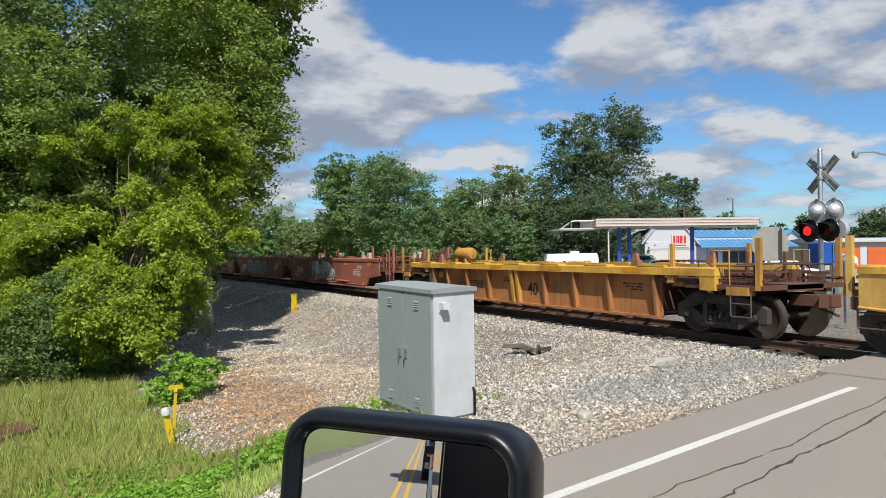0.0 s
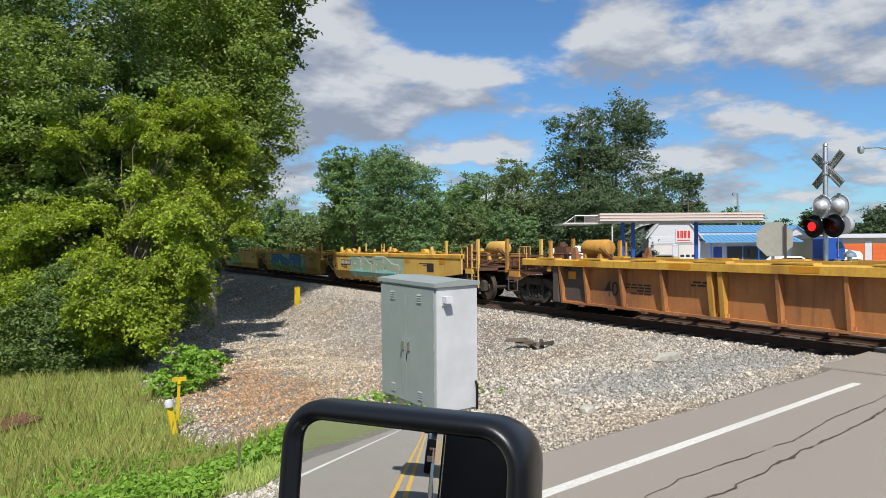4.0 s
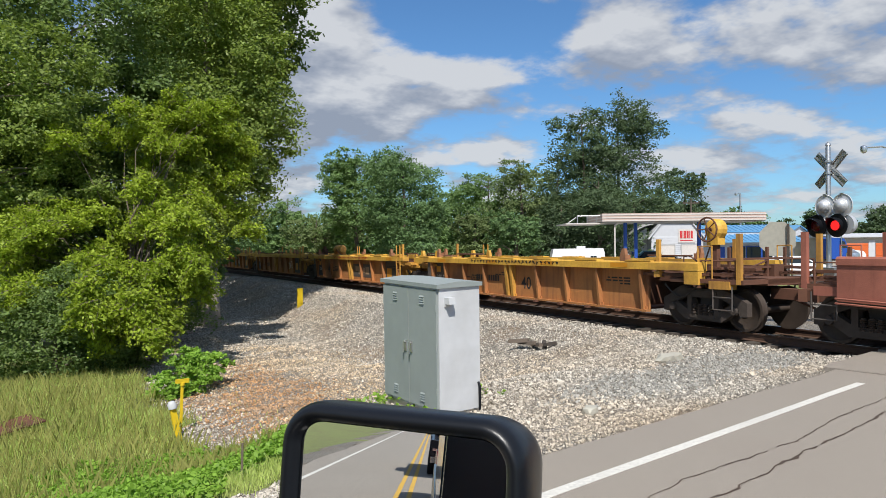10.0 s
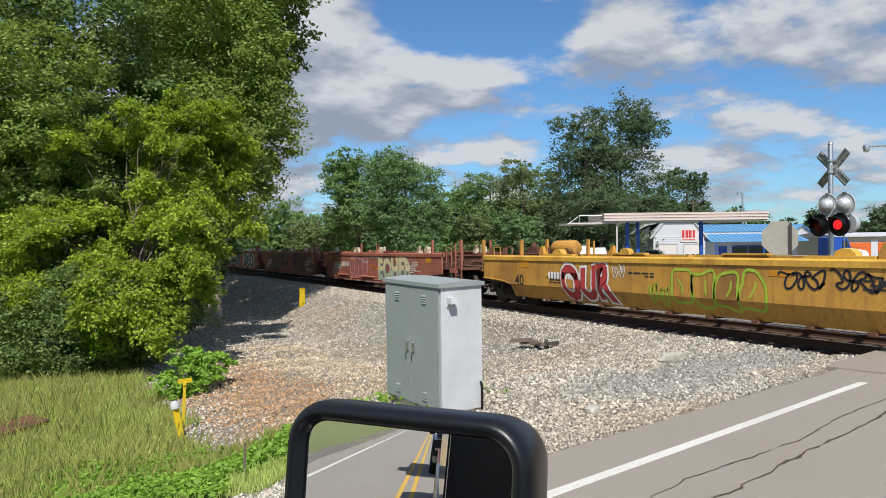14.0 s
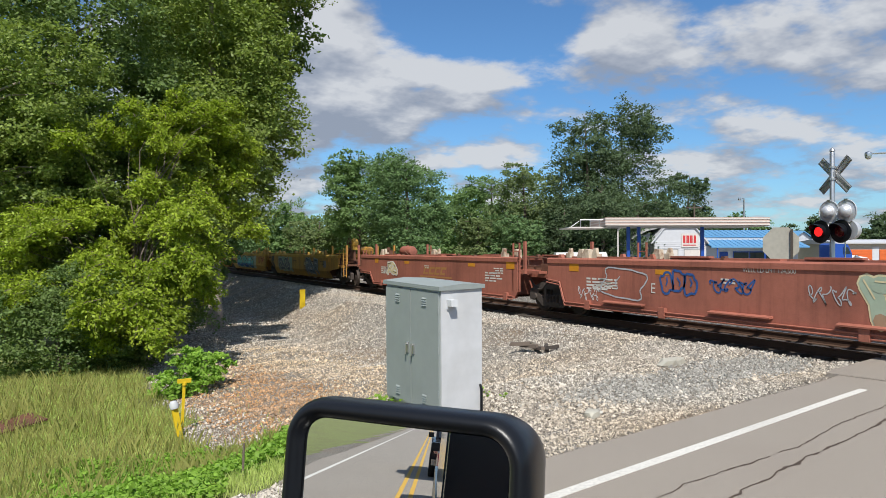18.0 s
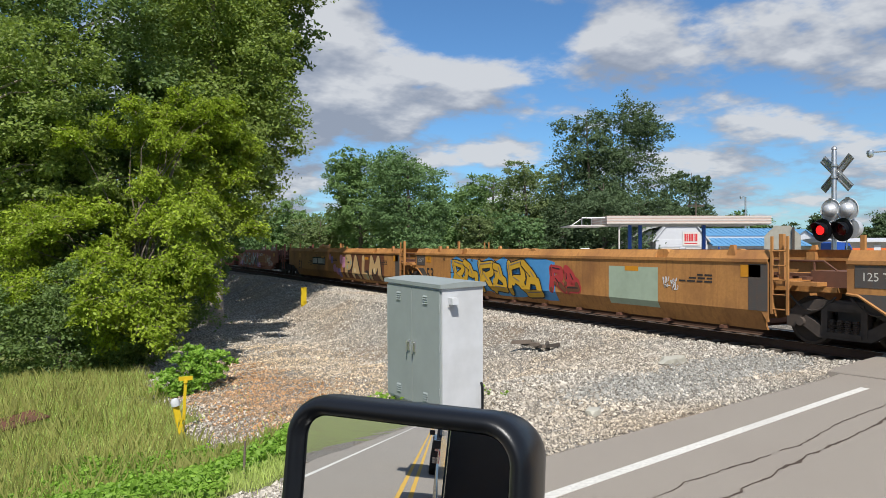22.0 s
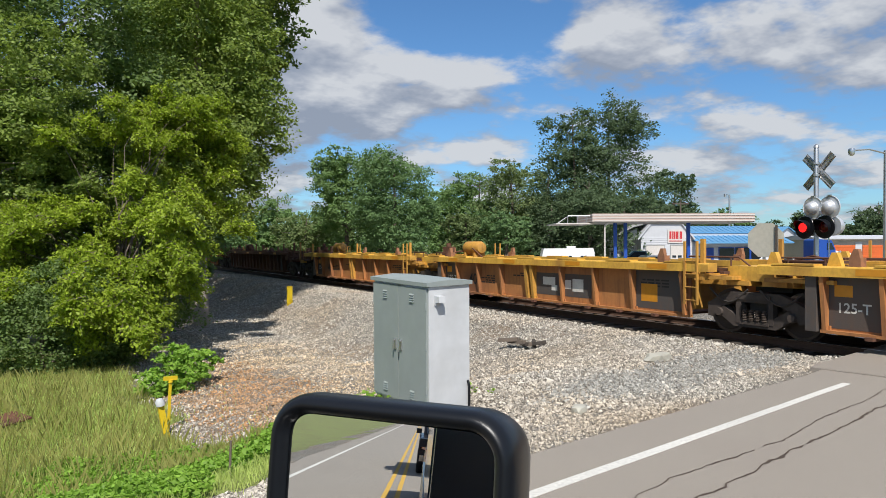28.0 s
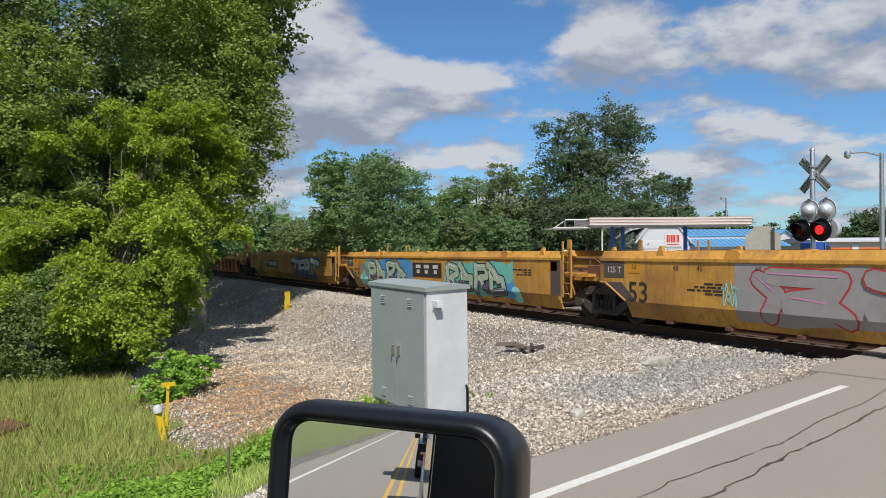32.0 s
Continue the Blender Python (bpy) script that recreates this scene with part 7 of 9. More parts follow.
def wheel(parent, x, y, r, w, name="wheel"):
    bm = bmnew()
    lathe(bm, [(r * 0.55, -w / 2), (r * 0.92, -w / 2), (r, -w * 0.35), (r, w * 0.35), (r * 0.92, w / 2), (r * 0.55, w / 2)], (x, y, r), "y", 20)
    t = part(name, bm, M_RUBBER, parent, "black tyre", smooth=True)
    bm = bmnew()
    lathe(bm, [(0.02, -w * 0.42), (r * 0.3, -w * 0.44), (r * 0.56, -w * 0.36), (r * 0.56, w * 0.36), (r * 0.3, w * 0.44), (0.02, w * 0.42)], (x, y, r), "y", 16)
    part("rim", bm, M_CHROME, t, smooth=True)


def make_car(u, depth, paint, label, turn=0.0, kind="pickup", m=None):
    """A parked car or pickup, its nose towards +x."""
    c = empty("pickup_truck" if kind == "pickup" else "car", m if m is not None else spot(u, depth, turn=turn), label, "car" if kind != "pickup" else "pickup truck")
    h, hw = (1.85, 0.98) if kind == "pickup" else (1.5, 0.88)
    bm = bmnew()
    if kind == "pickup":
        lower = [(-2.75, 0.5), (-2.75, 1.15), (-0.75, 1.18), (1.15, 1.18), (2.6, 1.08), (2.75, 0.9), (2.75, 0.45)]
        cabin = [(-0.8, 1.16), (-0.62, h), (0.55, h), (1.25, 1.16)]
    else:
        lower = [(-2.2, 0.4), (-2.25, 0.85), (-2.0, 0.98), (1.0, 0.98), (2.1, 0.82), (2.25, 0.6), (2.2, 0.35)]
        cabin = [(-1.9, 0.96), (-1.2, h), (0.25, h), (1.1, 0.96)]
    prism(bm, lower, "y", -hw, hw)
    part("body", bm, paint, c, bevel=0.05)
    bm = bmnew()
    prism(bm, cabin, "y", -hw * 0.86, hw * 0.86)
    part("cabin", bm, paint, c, bevel=0.05)
    for s in (-1, 1):
        bm = bmnew()
        pts = [(a * 0.88 + 0.02, b0) for a, b0 in cabin]
        pts = [(cabin[0][0] + 0.15, cabin[0][1] + 0.04), (cabin[1][0] + 0.08, h - 0.1), (cabin[2][0] - 0.05, h - 0.1), (cabin[3][0] - 0.18, cabin[3][1] + 0.04)]
        prism(bm, pts, "y", s * hw * 0.862, s * hw * 0.872)
        part("side_window", bm, M_WINDOW, c)
        for x in ((-1.75, 1.75) if kind == "pickup" else (-1.4, 1.4)):
            wheel(c, x, s * (hw - 0.1), 0.38 if kind == "pickup" else 0.32, 0.24)
        bm = bmnew()
        box(bm, lower[-2][0] - 0.05, lower[-2][0] + 0.015, s * hw * 0.62, s * hw * 0.9, lower[-2][1] - 0.12, lower[-2][1] + 0.06)
        part("headlight", bm, M_CHROME, c)
        bm = bmnew()
        box(bm, cabin[3][0] - 0.25, cabin[3][0] - 0.1, s * hw * 0.95, s * (hw + 0.13), cabin[3][1] + 0.05, cabin[3][1] + 0.21)
        part("door_mirror", bm, M_BLACK_PLASTIC, c, bevel=0.02)
    bm = bmnew()
    x0, z0, x1, z1 = cabin[3][0] - 0.05, cabin[3][1] + 0.06, cabin[2][0] + 0.02, h - 0.08
    prism(bm, [(x0, z0), (x0 + 0.02, z0 + 0.01), (x1 + 0.02, z1 + 0.01), (x1, z1)], "y", -hw * 0.78, hw * 0.78)
    part("windscreen", bm, M_WINDOW, c)
    bm = bmnew()
    box(bm, lower[-2][0] - 0.03, lower[-2][0] + 0.05, -hw * 0.95, hw * 0.95, 0.42, 0.6)
    part("bumper", bm, M_CHROME, c, bevel=0.02)
    return c


make_car(0.295, 66, M_TEAL_CAR, "blue-green pickup parked under the station canopy", 170)
make_car(0.322, 61, M_SILVER, "silver saloon car parked under the canopy", 8, "car")
make_car(0.145, 80, M_RED_CAR, "dark red pickup parked by the shed", 0)
make_car(0.115, 82, M_DARK, "black van parked by the trees", 20, "car")
make_car(0.505, 50, M_WHITE_CAR, "white car parked in the yard", 5, "car")


def travel_trailer():
    t = empty("travel_trailer", spot(0.193, 72, -1.05, turn=-3), "long white travel trailer parked under the trees", "trailer")
    bm = bmnew()
    prism(bm, [(-2.7, 0.6), (-2.8, 1.2), (-2.5, 2.7), (2.6, 2.75), (2.75, 2.3), (2.75, 0.6)], "y", 0, 2.4)
    part("body", bm, M_WHITE_CAR, t, bevel=0.06)
    for x in (-0.9, 0.1, 1.3, 1.62):
        bm = bmnew()
        box(bm, x, x + 0.3, -0.02, -0.003, 1.65, 1.95)
        part("window", bm, M_WINDOW, t)
    bm = bmnew()
    box(bm, 0.0, 0.9, 0.8, 1.5, 2.72, 2.95)
    part("roof_vent", bm, M_WHITE_CAR, t, bevel=0.04)
    for x in (-0.3, 0.5):
        wheel(t, x, 0.2, 0.34, 0.22)


travel_trailer()


def semi_tractor():
    t = empty("semi_truck", spot(0.563, 70, -0.41, 2) @ Matrix.Scale(0.88, 4), "blue and white semi-trailer tractor parked in the yard", "truck")
    bm = bmnew()
    prism(bm, [(-1.6, 0.9), (-1.6, 3.2), (-1.2, 3.35), (0.3, 3.2), (0.75, 2.2), (0.75, 0.9)], "y", -1.2, 1.2)
    part("cab", bm, M_BLUE, t, "royal blue sleeper cab", bevel=0.06)
    bm = bmnew()
    prism(bm, [(0.75, 0.8), (0.75, 2.05), (2.6, 1.75), (2.9, 1.4), (2.9, 0.7)], "y", -1.05, 1.05)
    part("bonnet", bm, M_WHITE_CAR, t, "white bonnet", bevel=0.08)
    for s in (-1, 1):
        bm = bmnew()
        prism(bm, [(-0.25, 2.1), (-0.25, 2.9), (0.3, 2.9), (0.62, 2.15)], "y", s * 1.2, s * 1.215)
        part("side_window", bm, M_WINDOW, t)
        bm = bmnew()
        prism(bm, [(1.3, 0.9), (1.5, 1.35), (2.4, 1.35), (2.75, 0.9)], "y", s * 1.02, s * 1.25)
        part("wing", bm, M_WHITE_CAR, t, bevel=0.05)
        bm = bmnew()
        tube(bm, (-0.1, s * 1.3, 1.2), (-0.1, s * 1.3, 3.6), 0.08)
        part("exhaust_stack", bm, M_CHROME, t, smooth=True)
        wheel(t, 2.0, s * 1.0, 0.5, 0.3)
        for x in (-2.3, -3.5):
            wheel(t, x, s * 0.95, 0.5, 0.5)
    bm = bmnew()
    box(bm, -4.4, 0.75, -0.45, 0.45, 0.7, 0.95)
    part("frame", bm, M_BLACK, t)
    bm = bmnew()
    prism(bm, [(0.5, 2.85), (0.55, 2.86), (0.8, 2.25), (0.75, 2.2)], "y", -1.0, 1.0)
    part("windscreen", bm, M_WINDOW, t)


semi_tractor()


def pole_line(u, depth, tall, label, lamp=False, arm=False, reach=1.6):
    p = empty("street_lamp" if lamp else "utility_pole", spot(u, depth), label, "street lamp" if lamp else "utility pole")
    bm = bmnew()
    tube(bm, (0, 0, 0), (0, 0, tall), 0.14, 0.09, n=10)
    part("pole", bm, M_STEEL if lamp else M_BARK, p, smooth=True)
    if lamp:
        d = -1 if arm else 1
        bm = bmnew()
        path_bar(bm, [(0, 0, tall - 0.15), (d * 0.5 * reach, 0, tall + 0.05), (d * reach, 0, tall)], 0.035)
        part("arm", bm, M_STEEL, p)
        bm = bmnew()
        lathe(bm, [(0.04, 0.12), (0.14, 0.08), (0.16, -0.02), (0.13, -0.2), (0.05, -0.26)], (d * (reach + 0.05), 0, tall), n=14)
        part("lamp_head", bm, M_ALU, p, smooth=True)
    else:
        bm = bmnew()
        box(bm, -1.1, 1.1, -0.06, 0.06, tall - 0.6, tall - 0.47)
        for x in (-1.0, -0.5, 0.5, 1.0):
            tube(bm, (x, 0, tall - 0.47), (x, 0, tall - 0.3), 0.05)
        part("crossarm", bm, M_BARK, p)


pole_line(0.427, 80, 8.2, "tall grey yard lamp on a slim pole", True, True, 0.45)
pole_line(0.356, 92, 8.4, "brown wooden utility pole with a crossarm")
pole_line(0.655, 33, 6.9, "street lamp with a curved arm and round head", True, True)


# ---- the vehicle that carries the camera, and those behind it ----
def road_pose(s, r, z=0.0, turn=0.0):
    return pose(ROAD_P[0] + ROAD_D[0] * s + ROAD_N[0] * r, ROAD_P[1] + ROAD_D[1] * s + ROAD_N[1] * r, z, 0, 0, math.degrees(math.atan2(ROAD_D[1], ROAD_D[0])) + turn)


EYE_S, EYE_R = -4.30, -3.73


def own_truck():
    t = empty("host_truck", road_pose(EYE_S, EYE_R), "black pickup with a large door mirror, standing on the road", "pickup truck")
    w0, w1 = 0.54, -1.5
    bm = bmnew()
    prism(bm, [(-4.6, 0.55), (-4.6, 1.45), (-1.9, 1.5), (2.2, 1.35), (2.35, 0.6)], "y", w1, w0)
    part("body", bm, M_DARK, t, bevel=0.04)
    bm = bmnew()
    prism(bm, [(-2.6, 1.48), (-2.4, 2.30), (-0.42, 2.36), (-0.42, 1.48)], "y", w1 + 0.1, w0 - 0.006)
    part("rear_cab", bm, M_DARK, t, "black rear cab", bevel=0.04)
    bm = bmnew()
    prism(bm, [(-2.3, 1.55), (-2.1, 2.2), (-0.55, 2.24), (-0.55, 1.55)], "y", w0 - 0.006, w0 - 0.002)
    part("rear_window", bm, M_WINDOW, t, "dark tinted rear window")
    for s in (w0 - 0.12, w1 + 0.12):
        for x in (-3.4, 1.5):
            wheel(t, x, s, 0.42, 0.28)
    # door mirror
    n = MIRROR_N
    up = (Vector((0, 0, 1)) - n * n.z).normalized()
    up = Matrix.Rotation(radians(MIRROR_ROLL), 3, n) @ up
    side = up.cross(n)
    place = Matrix.Translation(MIRROR_AT) @ Matrix((side, up, n)).transposed().to_4x4()
    place = t.matrix_basis.inverted() @ place

    def ring(w, h, r, z, k=8):
        pts = []
        for cx, cy, a0 in ((w - r, h - r, 0), (-w + r, h - r, 90), (-w + r, -h + r, 180), (w - r, -h + r, 270)):
            for i in range(k + 1):
                a = radians(a0 + 90 * i / k)
                pts.append(Vector((cx + r * math.cos(a), cy + r * math.sin(a), z)))
        return pts

    W, H = MIRROR_W, 0.135
    loops = [ring(W * 0.78, H * 0.76, 0.03, -0.108), ring(W * 0.88, H * 0.87, 0.038, -0.098), ring(W * 0.95, H * 0.94, 0.045, -0.078), ring(W * 0.985, H * 0.98, 0.048, -0.052), ring(W, H, 0.05, -0.024)]
    for k in range(1, 11):
        a = math.pi * k / 11
        inset = 0.0115 * (1 - math.cos(a))
        loops.append(ring(W - inset, H - inset, 0.05 - inset * 0.9, -0.012 + 0.024 * math.sin(a)))
    loops.append(ring(W - 0.024, H - 0.024, 0.028, -0.009))
    bm = bmnew()
    vs = [[bm.verts.new(p) for p in lp] for lp in loops]
    for a, b in zip(vs, vs[1:]):
        for i in range(len(a)):
            j = (i + 1) % len(a)
            bm.faces.new((a[i], a[j], b[j], b[i]))
    bm.faces.new(vs[0][::-1])
    housing = part("mirror_housing", bm, M_BLACK_PLASTIC, t, "black rounded door mirror housing", smooth=True)
    housing.matrix_basis = place
    bm = bmnew()
    bm.faces.new([bm.verts.new(p) for p in ring(W - 0.0235, H - 0.0235, 0.0285, -0.004)])
    bm.faces.new([bm.verts.new(p) for p in ring(W - 0.0235, H - 0.0235, 0.0285, -0.0055)][::-1])
    part("mirror_glass", bm, M_MIRROR, housing, "clear mirror glass")
    bm = bmnew()
    box(bm, W - 0.09, W + 0.12, -H - 0.06, -H + 0.04, -0.08, -0.03)
    part("mirror_arm", bm, M_BLACK_PLASTIC, housing, "black mirror arm", bevel=0.01)


MIRROR_N = Vector((-0.7902, -0.5985, 0.1317)).normalized()
MIRROR_AT = Vector((-13.9044, 0.6800, 1.6911))
MIRROR_W, MIRROR_ROLL = 0.149, 0.0
own_truck()
make_car(0, 0, M_RED_CAR, "dark red pickup waiting behind on the road", kind="pickup", m=road_pose(EYE_S - 14, -4.24))
make_car(0, 0, M_DARK, "black pickup waiting further back on the road", kind="pickup", m=road_pose(EYE_S - 24, -4.06))


def field_sign():
    s = empty("road_sign", road_pose(-34, 7.5, -0.3), "small road sign in the grass beside the road", "road sign")
    bm = bmnew()
    box(bm, -0.02, 0.02, -0.45, 0.45, 1.1, 1.9)
    part("plate", bm, M_SIGN_BACK, s)
    bm = bmnew()
    for y in (-0.4, 0.4):
        box(bm, -0.03, 0.03, y - 0.03, y + 0.03, 0, 1.9)
    part("frame", bm, M_BLACK, s)


field_sign()


# ---- lettering, plates and graffiti on the near side of the cars ----
def paint(name, color, rough=0.6):
    return material(name, color, rough, stain=2.0, stain_amount=0.25, grain=6, grain_amount=0.2, bump=0)


P = {k: paint("spray_paint_" + k, c) for k, c in dict(
    black=(0.02, 0.02, 0.025), white=(0.80, 0.80, 0.78), silver=(0.45, 0.46, 0.47), grey=(0.20, 0.19, 0.20), stone=(0.32, 0.295, 0.285), teal=(0.16, 0.50, 0.42), aqua=(0.30, 0.66, 0.60), navy=(0.03, 0.10, 0.30),
    blue=(0.08, 0.30, 0.60), lime=(0.38, 0.52, 0.05), olive=(0.42, 0.40, 0.05), orange=(0.62, 0.17, 0.04), red=(0.45, 0.05, 0.05), pink=(0.62, 0.28, 0.42), cream=(0.70, 0.60, 0.36), sage=(0.38, 0.46, 0.34),
    tan=(0.36, 0.24, 0.15), rust=(0.20, 0.095, 0.06), plum=(0.12, 0.08, 0.13), gold=(0.62, 0.36, 0.03), ochre=(0.40, 0.19, 0.06), purple=(0.28, 0.22, 0.50), brown=(0.16, 0.06, 0.03), sand=(0.60, 0.40, 0.19)).items()}


def on_side(unit, key, bm, mat, lift, name, label=""):
    """Lays a flat drawing (length, height) on the side sheet, folding it over the bend where there is one."""
    st = STYLES[key]
    low, bend = st["low"], st["low"] + 0.42
    if st["side"] == "bevel":
        bmesh.ops.bisect_plane(bm, geom=bm.verts[:] + bm.edges[:] + bm.faces[:], plane_co=(0, bend, 0), plane_no=(0, 1, 0), dist=0.0001)
    for v in bm.verts:
        y, z = v.co.x, v.co.y
        if st["side"] == "ribbed":
            x = 1.262
        elif st["side"] == "bevel" and z < bend:
            x = 1.30 + 0.22 * (z - low) / 0.42
        else:
            x = 1.522
        v.co = (-x - lift - v.co.z, y, z)
    bmesh.ops.remove_doubles(bm, verts=bm.verts, dist=0.0001)
    me = bpy.data.meshes.new(name)
    bmesh.ops.recalc_face_normals(bm, faces=bm.faces)
    bm.to_mesh(me)
    bm.free()
    ob = part(name, me, mat, unit, label)
    return tagged(ob, label, kind="stuff") if name in ("graffiti_accent", "graffiti_scrawl", "graffiti_shading", "graffiti_outline") else ob


FLAT = {}


def text_flat(text, size, offset=0.0, wide=1.0):
    """Flat letters as a drawing whose length runs towards the train's tail."""
    if (text, size, offset) in FLAT:
        bm = bmnew()
        bm.from_mesh(FLAT[text, size, offset])
        for v in bm.verts:
            v.co = (-v.co.x * wide, v.co.y, 0)
        return bm
    cu = bpy.data.curves.new("letters", "FONT")
    cu.body, cu.size, cu.offset, cu.align_x = text, size, offset, "CENTER"
    cu.resolution_u = 3
    tmp = bpy.data.objects.new("letters", cu)
    scene.collection.objects.link(tmp)
    me = bpy.data.meshes.new_from_object(tmp.evaluated_get(bpy.context.evaluated_depsgraph_get()))
    bpy.data.objects.remove(tmp)
    bm = bmnew()
    bm.from_mesh(me)
    FLAT[text, size, offset] = me
    for v in bm.verts:
        v.co = (-v.co.x * wide, v.co.y, 0)
    return bm


def moved(bm, y, z):
    for v in bm.verts:
        v.co.x += y
        v.co.y += z
    return bm


def letters(unit, key, text, y, z, size, mat, lift=0.006, offset=0.0, wide=1.0, name="lettering", label=""):
    return on_side(unit, key, moved(text_flat(text, size, offset, wide), y, z), mat, lift, name, label)


def slab(unit, key, y0, y1, z0, z1, mat, lift=0.003, name="painted_panel", label=""):
    bm = bmnew()
    bm.faces.new([bm.verts.new(q) for q in ((y0, z0, 0), (y1, z0, 0), (y1, z1, 0), (y0, z1, 0))])
    return on_side(unit, key, bm, mat, lift, name, label)


def id_bars(unit, key, y, z, n, tall, mat, back=None, gap_at=4):
    """An identity number as plain bars."""
    w = tall * 0.55
    if back:
        slab(unit, key, y - n * w * 1.35 - w * 1.1, y + w * 0.5, z - tall * 0.25, z + tall * 1.25, back, 0.003, "number_panel", "dark number panel")
    yy = y
    bm = bmnew()
    for i in range(n):
        if i == gap_at:
            yy -= w * 0.7
        bm.faces.new([bm.verts.new(q) for q in ((yy, z, 0), (yy - w, z, 0), (yy - w, z + tall, 0), (yy, z + tall, 0))])
        yy -= w * 1.35
    tagged(on_side(unit, key, bm, mat, 0.006, "number_marking", "plain number bars"), kind="stuff")


def blob(r, y, z, w, h, n=26, rough=0.22):
    a0, k1, k2 = r.uniform(0, 6), r.randint(2, 4), r.randint(4, 7)
    pts = []
    for i in range(n):
        a = 2 * math.pi * i / n
        q = 1 + rough * math.sin(k1 * a + a0) + 0.5 * rough * math.sin(k2 * a - a0)
        c, s = math.cos(a), math.sin(a)
        pts.append((y + w * q * math.copysign(abs(c) ** 0.7, c), z + h * q * math.copysign(abs(s) ** 0.7, s)))
    return pts


def filled(bm, pts):
    """A simple outline filled by triangles from its middle."""
    m = bm.verts.new((sum(p[0] for p in pts) / len(pts), sum(p[1] for p in pts) / len(pts), 0))
    vs = [bm.verts.new((p[0], p[1], 0)) for p in pts]
    for i in range(len(vs)):
        bm.faces.new((m, vs[i], vs[(i + 1) % len(vs)]))


def limit(pts, z0, z1):
    return [(y, min(z1, max(z0, z))) for y, z in pts]


def stroke(bm, pts, w):
    for (y0, z0), (y1, z1) in zip(pts, pts[1:]):
        d = math.hypot(y1 - y0, z1 - z0) or 1
        ny, nz = -(z1 - z0) / d * w, (y1 - y0) / d * w
        bm.faces.new([bm.verts.new((a, b, 0)) for a, b in ((y0 - ny, z0 - nz), (y1 - ny, z1 - nz), (y1 + ny, z1 + nz), (y0 + ny, z0 + nz))])


def fat(bm, pts, w, up):
    """A thick bent stroke with round joints, lying up above its ground."""
    for k, ((y0, z0), (y1, z1)) in enumerate(zip(pts, pts[1:])):
        d = math.hypot(y1 - y0, z1 - z0) or 1
        ny, nz = -(z1 - z0) / d * w, (y1 - y0) / d * w
        bm.faces.new([bm.verts.new((a, b, up + 0.0002 * k)) for a, b in ((y0 - ny, z0 - nz), (y1 - ny, z1 - nz), (y1 + ny, z1 + nz), (y0 + ny, z0 + nz))])
    for n, (q, e) in enumerate(pts):
        bm.faces.new([bm.verts.new((q + w * math.cos(math.pi * k / 4), e + w * math.sin(math.pi * k / 4), up + 0.0009 + 0.0002 * n)) for k in range(8)])


def fat_palm(unit, key, y, length, z0, z1):
    """Four swollen sand-coloured letters with black outlines and pale spots."""
    letters = (
        (((0.05, 0.80), (0.05, 0.10)), ((0.05, 0.86), (0.17, 0.86), (0.19, 0.66), (0.15, 0.50), (0.08, 0.48))),
        (((0.24, 0.10), (0.32, 0.86), (0.41, 0.10)), ((0.30, 0.36), (0.37, 0.36))),
        (((0.53, 0.88), (0.52, 0.16), (0.62, 0.10)),),
        (((0.71, 0.08), (0.74, 0.86), (0.83, 0.40), (0.91, 0.86), (0.96, 0.08)),),
    )
    h, top = z1 - z0, y + length / 2
    for w, paint_name, lift, name in ((0.26, "black", 0.002, "graffiti_outline"), (0.185, "sand", 0.016, "graffiti_letter")):
        for i, strokes in enumerate(letters):
            bm = bmnew()
            for j, stroke in enumerate(strokes):
                fat(bm, [(top - length * a, min(z1 - w, max(z0 + w, z0 + h * b))) for a, b in stroke], w, 0.0024 * j + 0.005 * (i % 2))
            on_side(unit, key, bm, P[paint_name], lift, name, "fat sand-coloured graffiti letter" if paint_name == "sand" else "")
    r = random.Random(31)
    for i, strokes in enumerate(letters):
        for stroke in strokes:
            for a, b in stroke[::2]:
                q, e, s = top - length * a + r.uniform(-0.05, 0.05), z0 + h * min(0.84, max(0.16, b)), r.uniform(0.06, 0.11)
                bm = bmnew()
                bm.faces.new([bm.verts.new((q + s * math.cos(t * math.pi / 5), e + 1.3 * s * math.sin(t * math.pi / 5), 0)) for t in range(10)])
                on_side(unit, key, bm, P[r.choice(("sage", "cream"))], 0.028, "graffiti_spot")


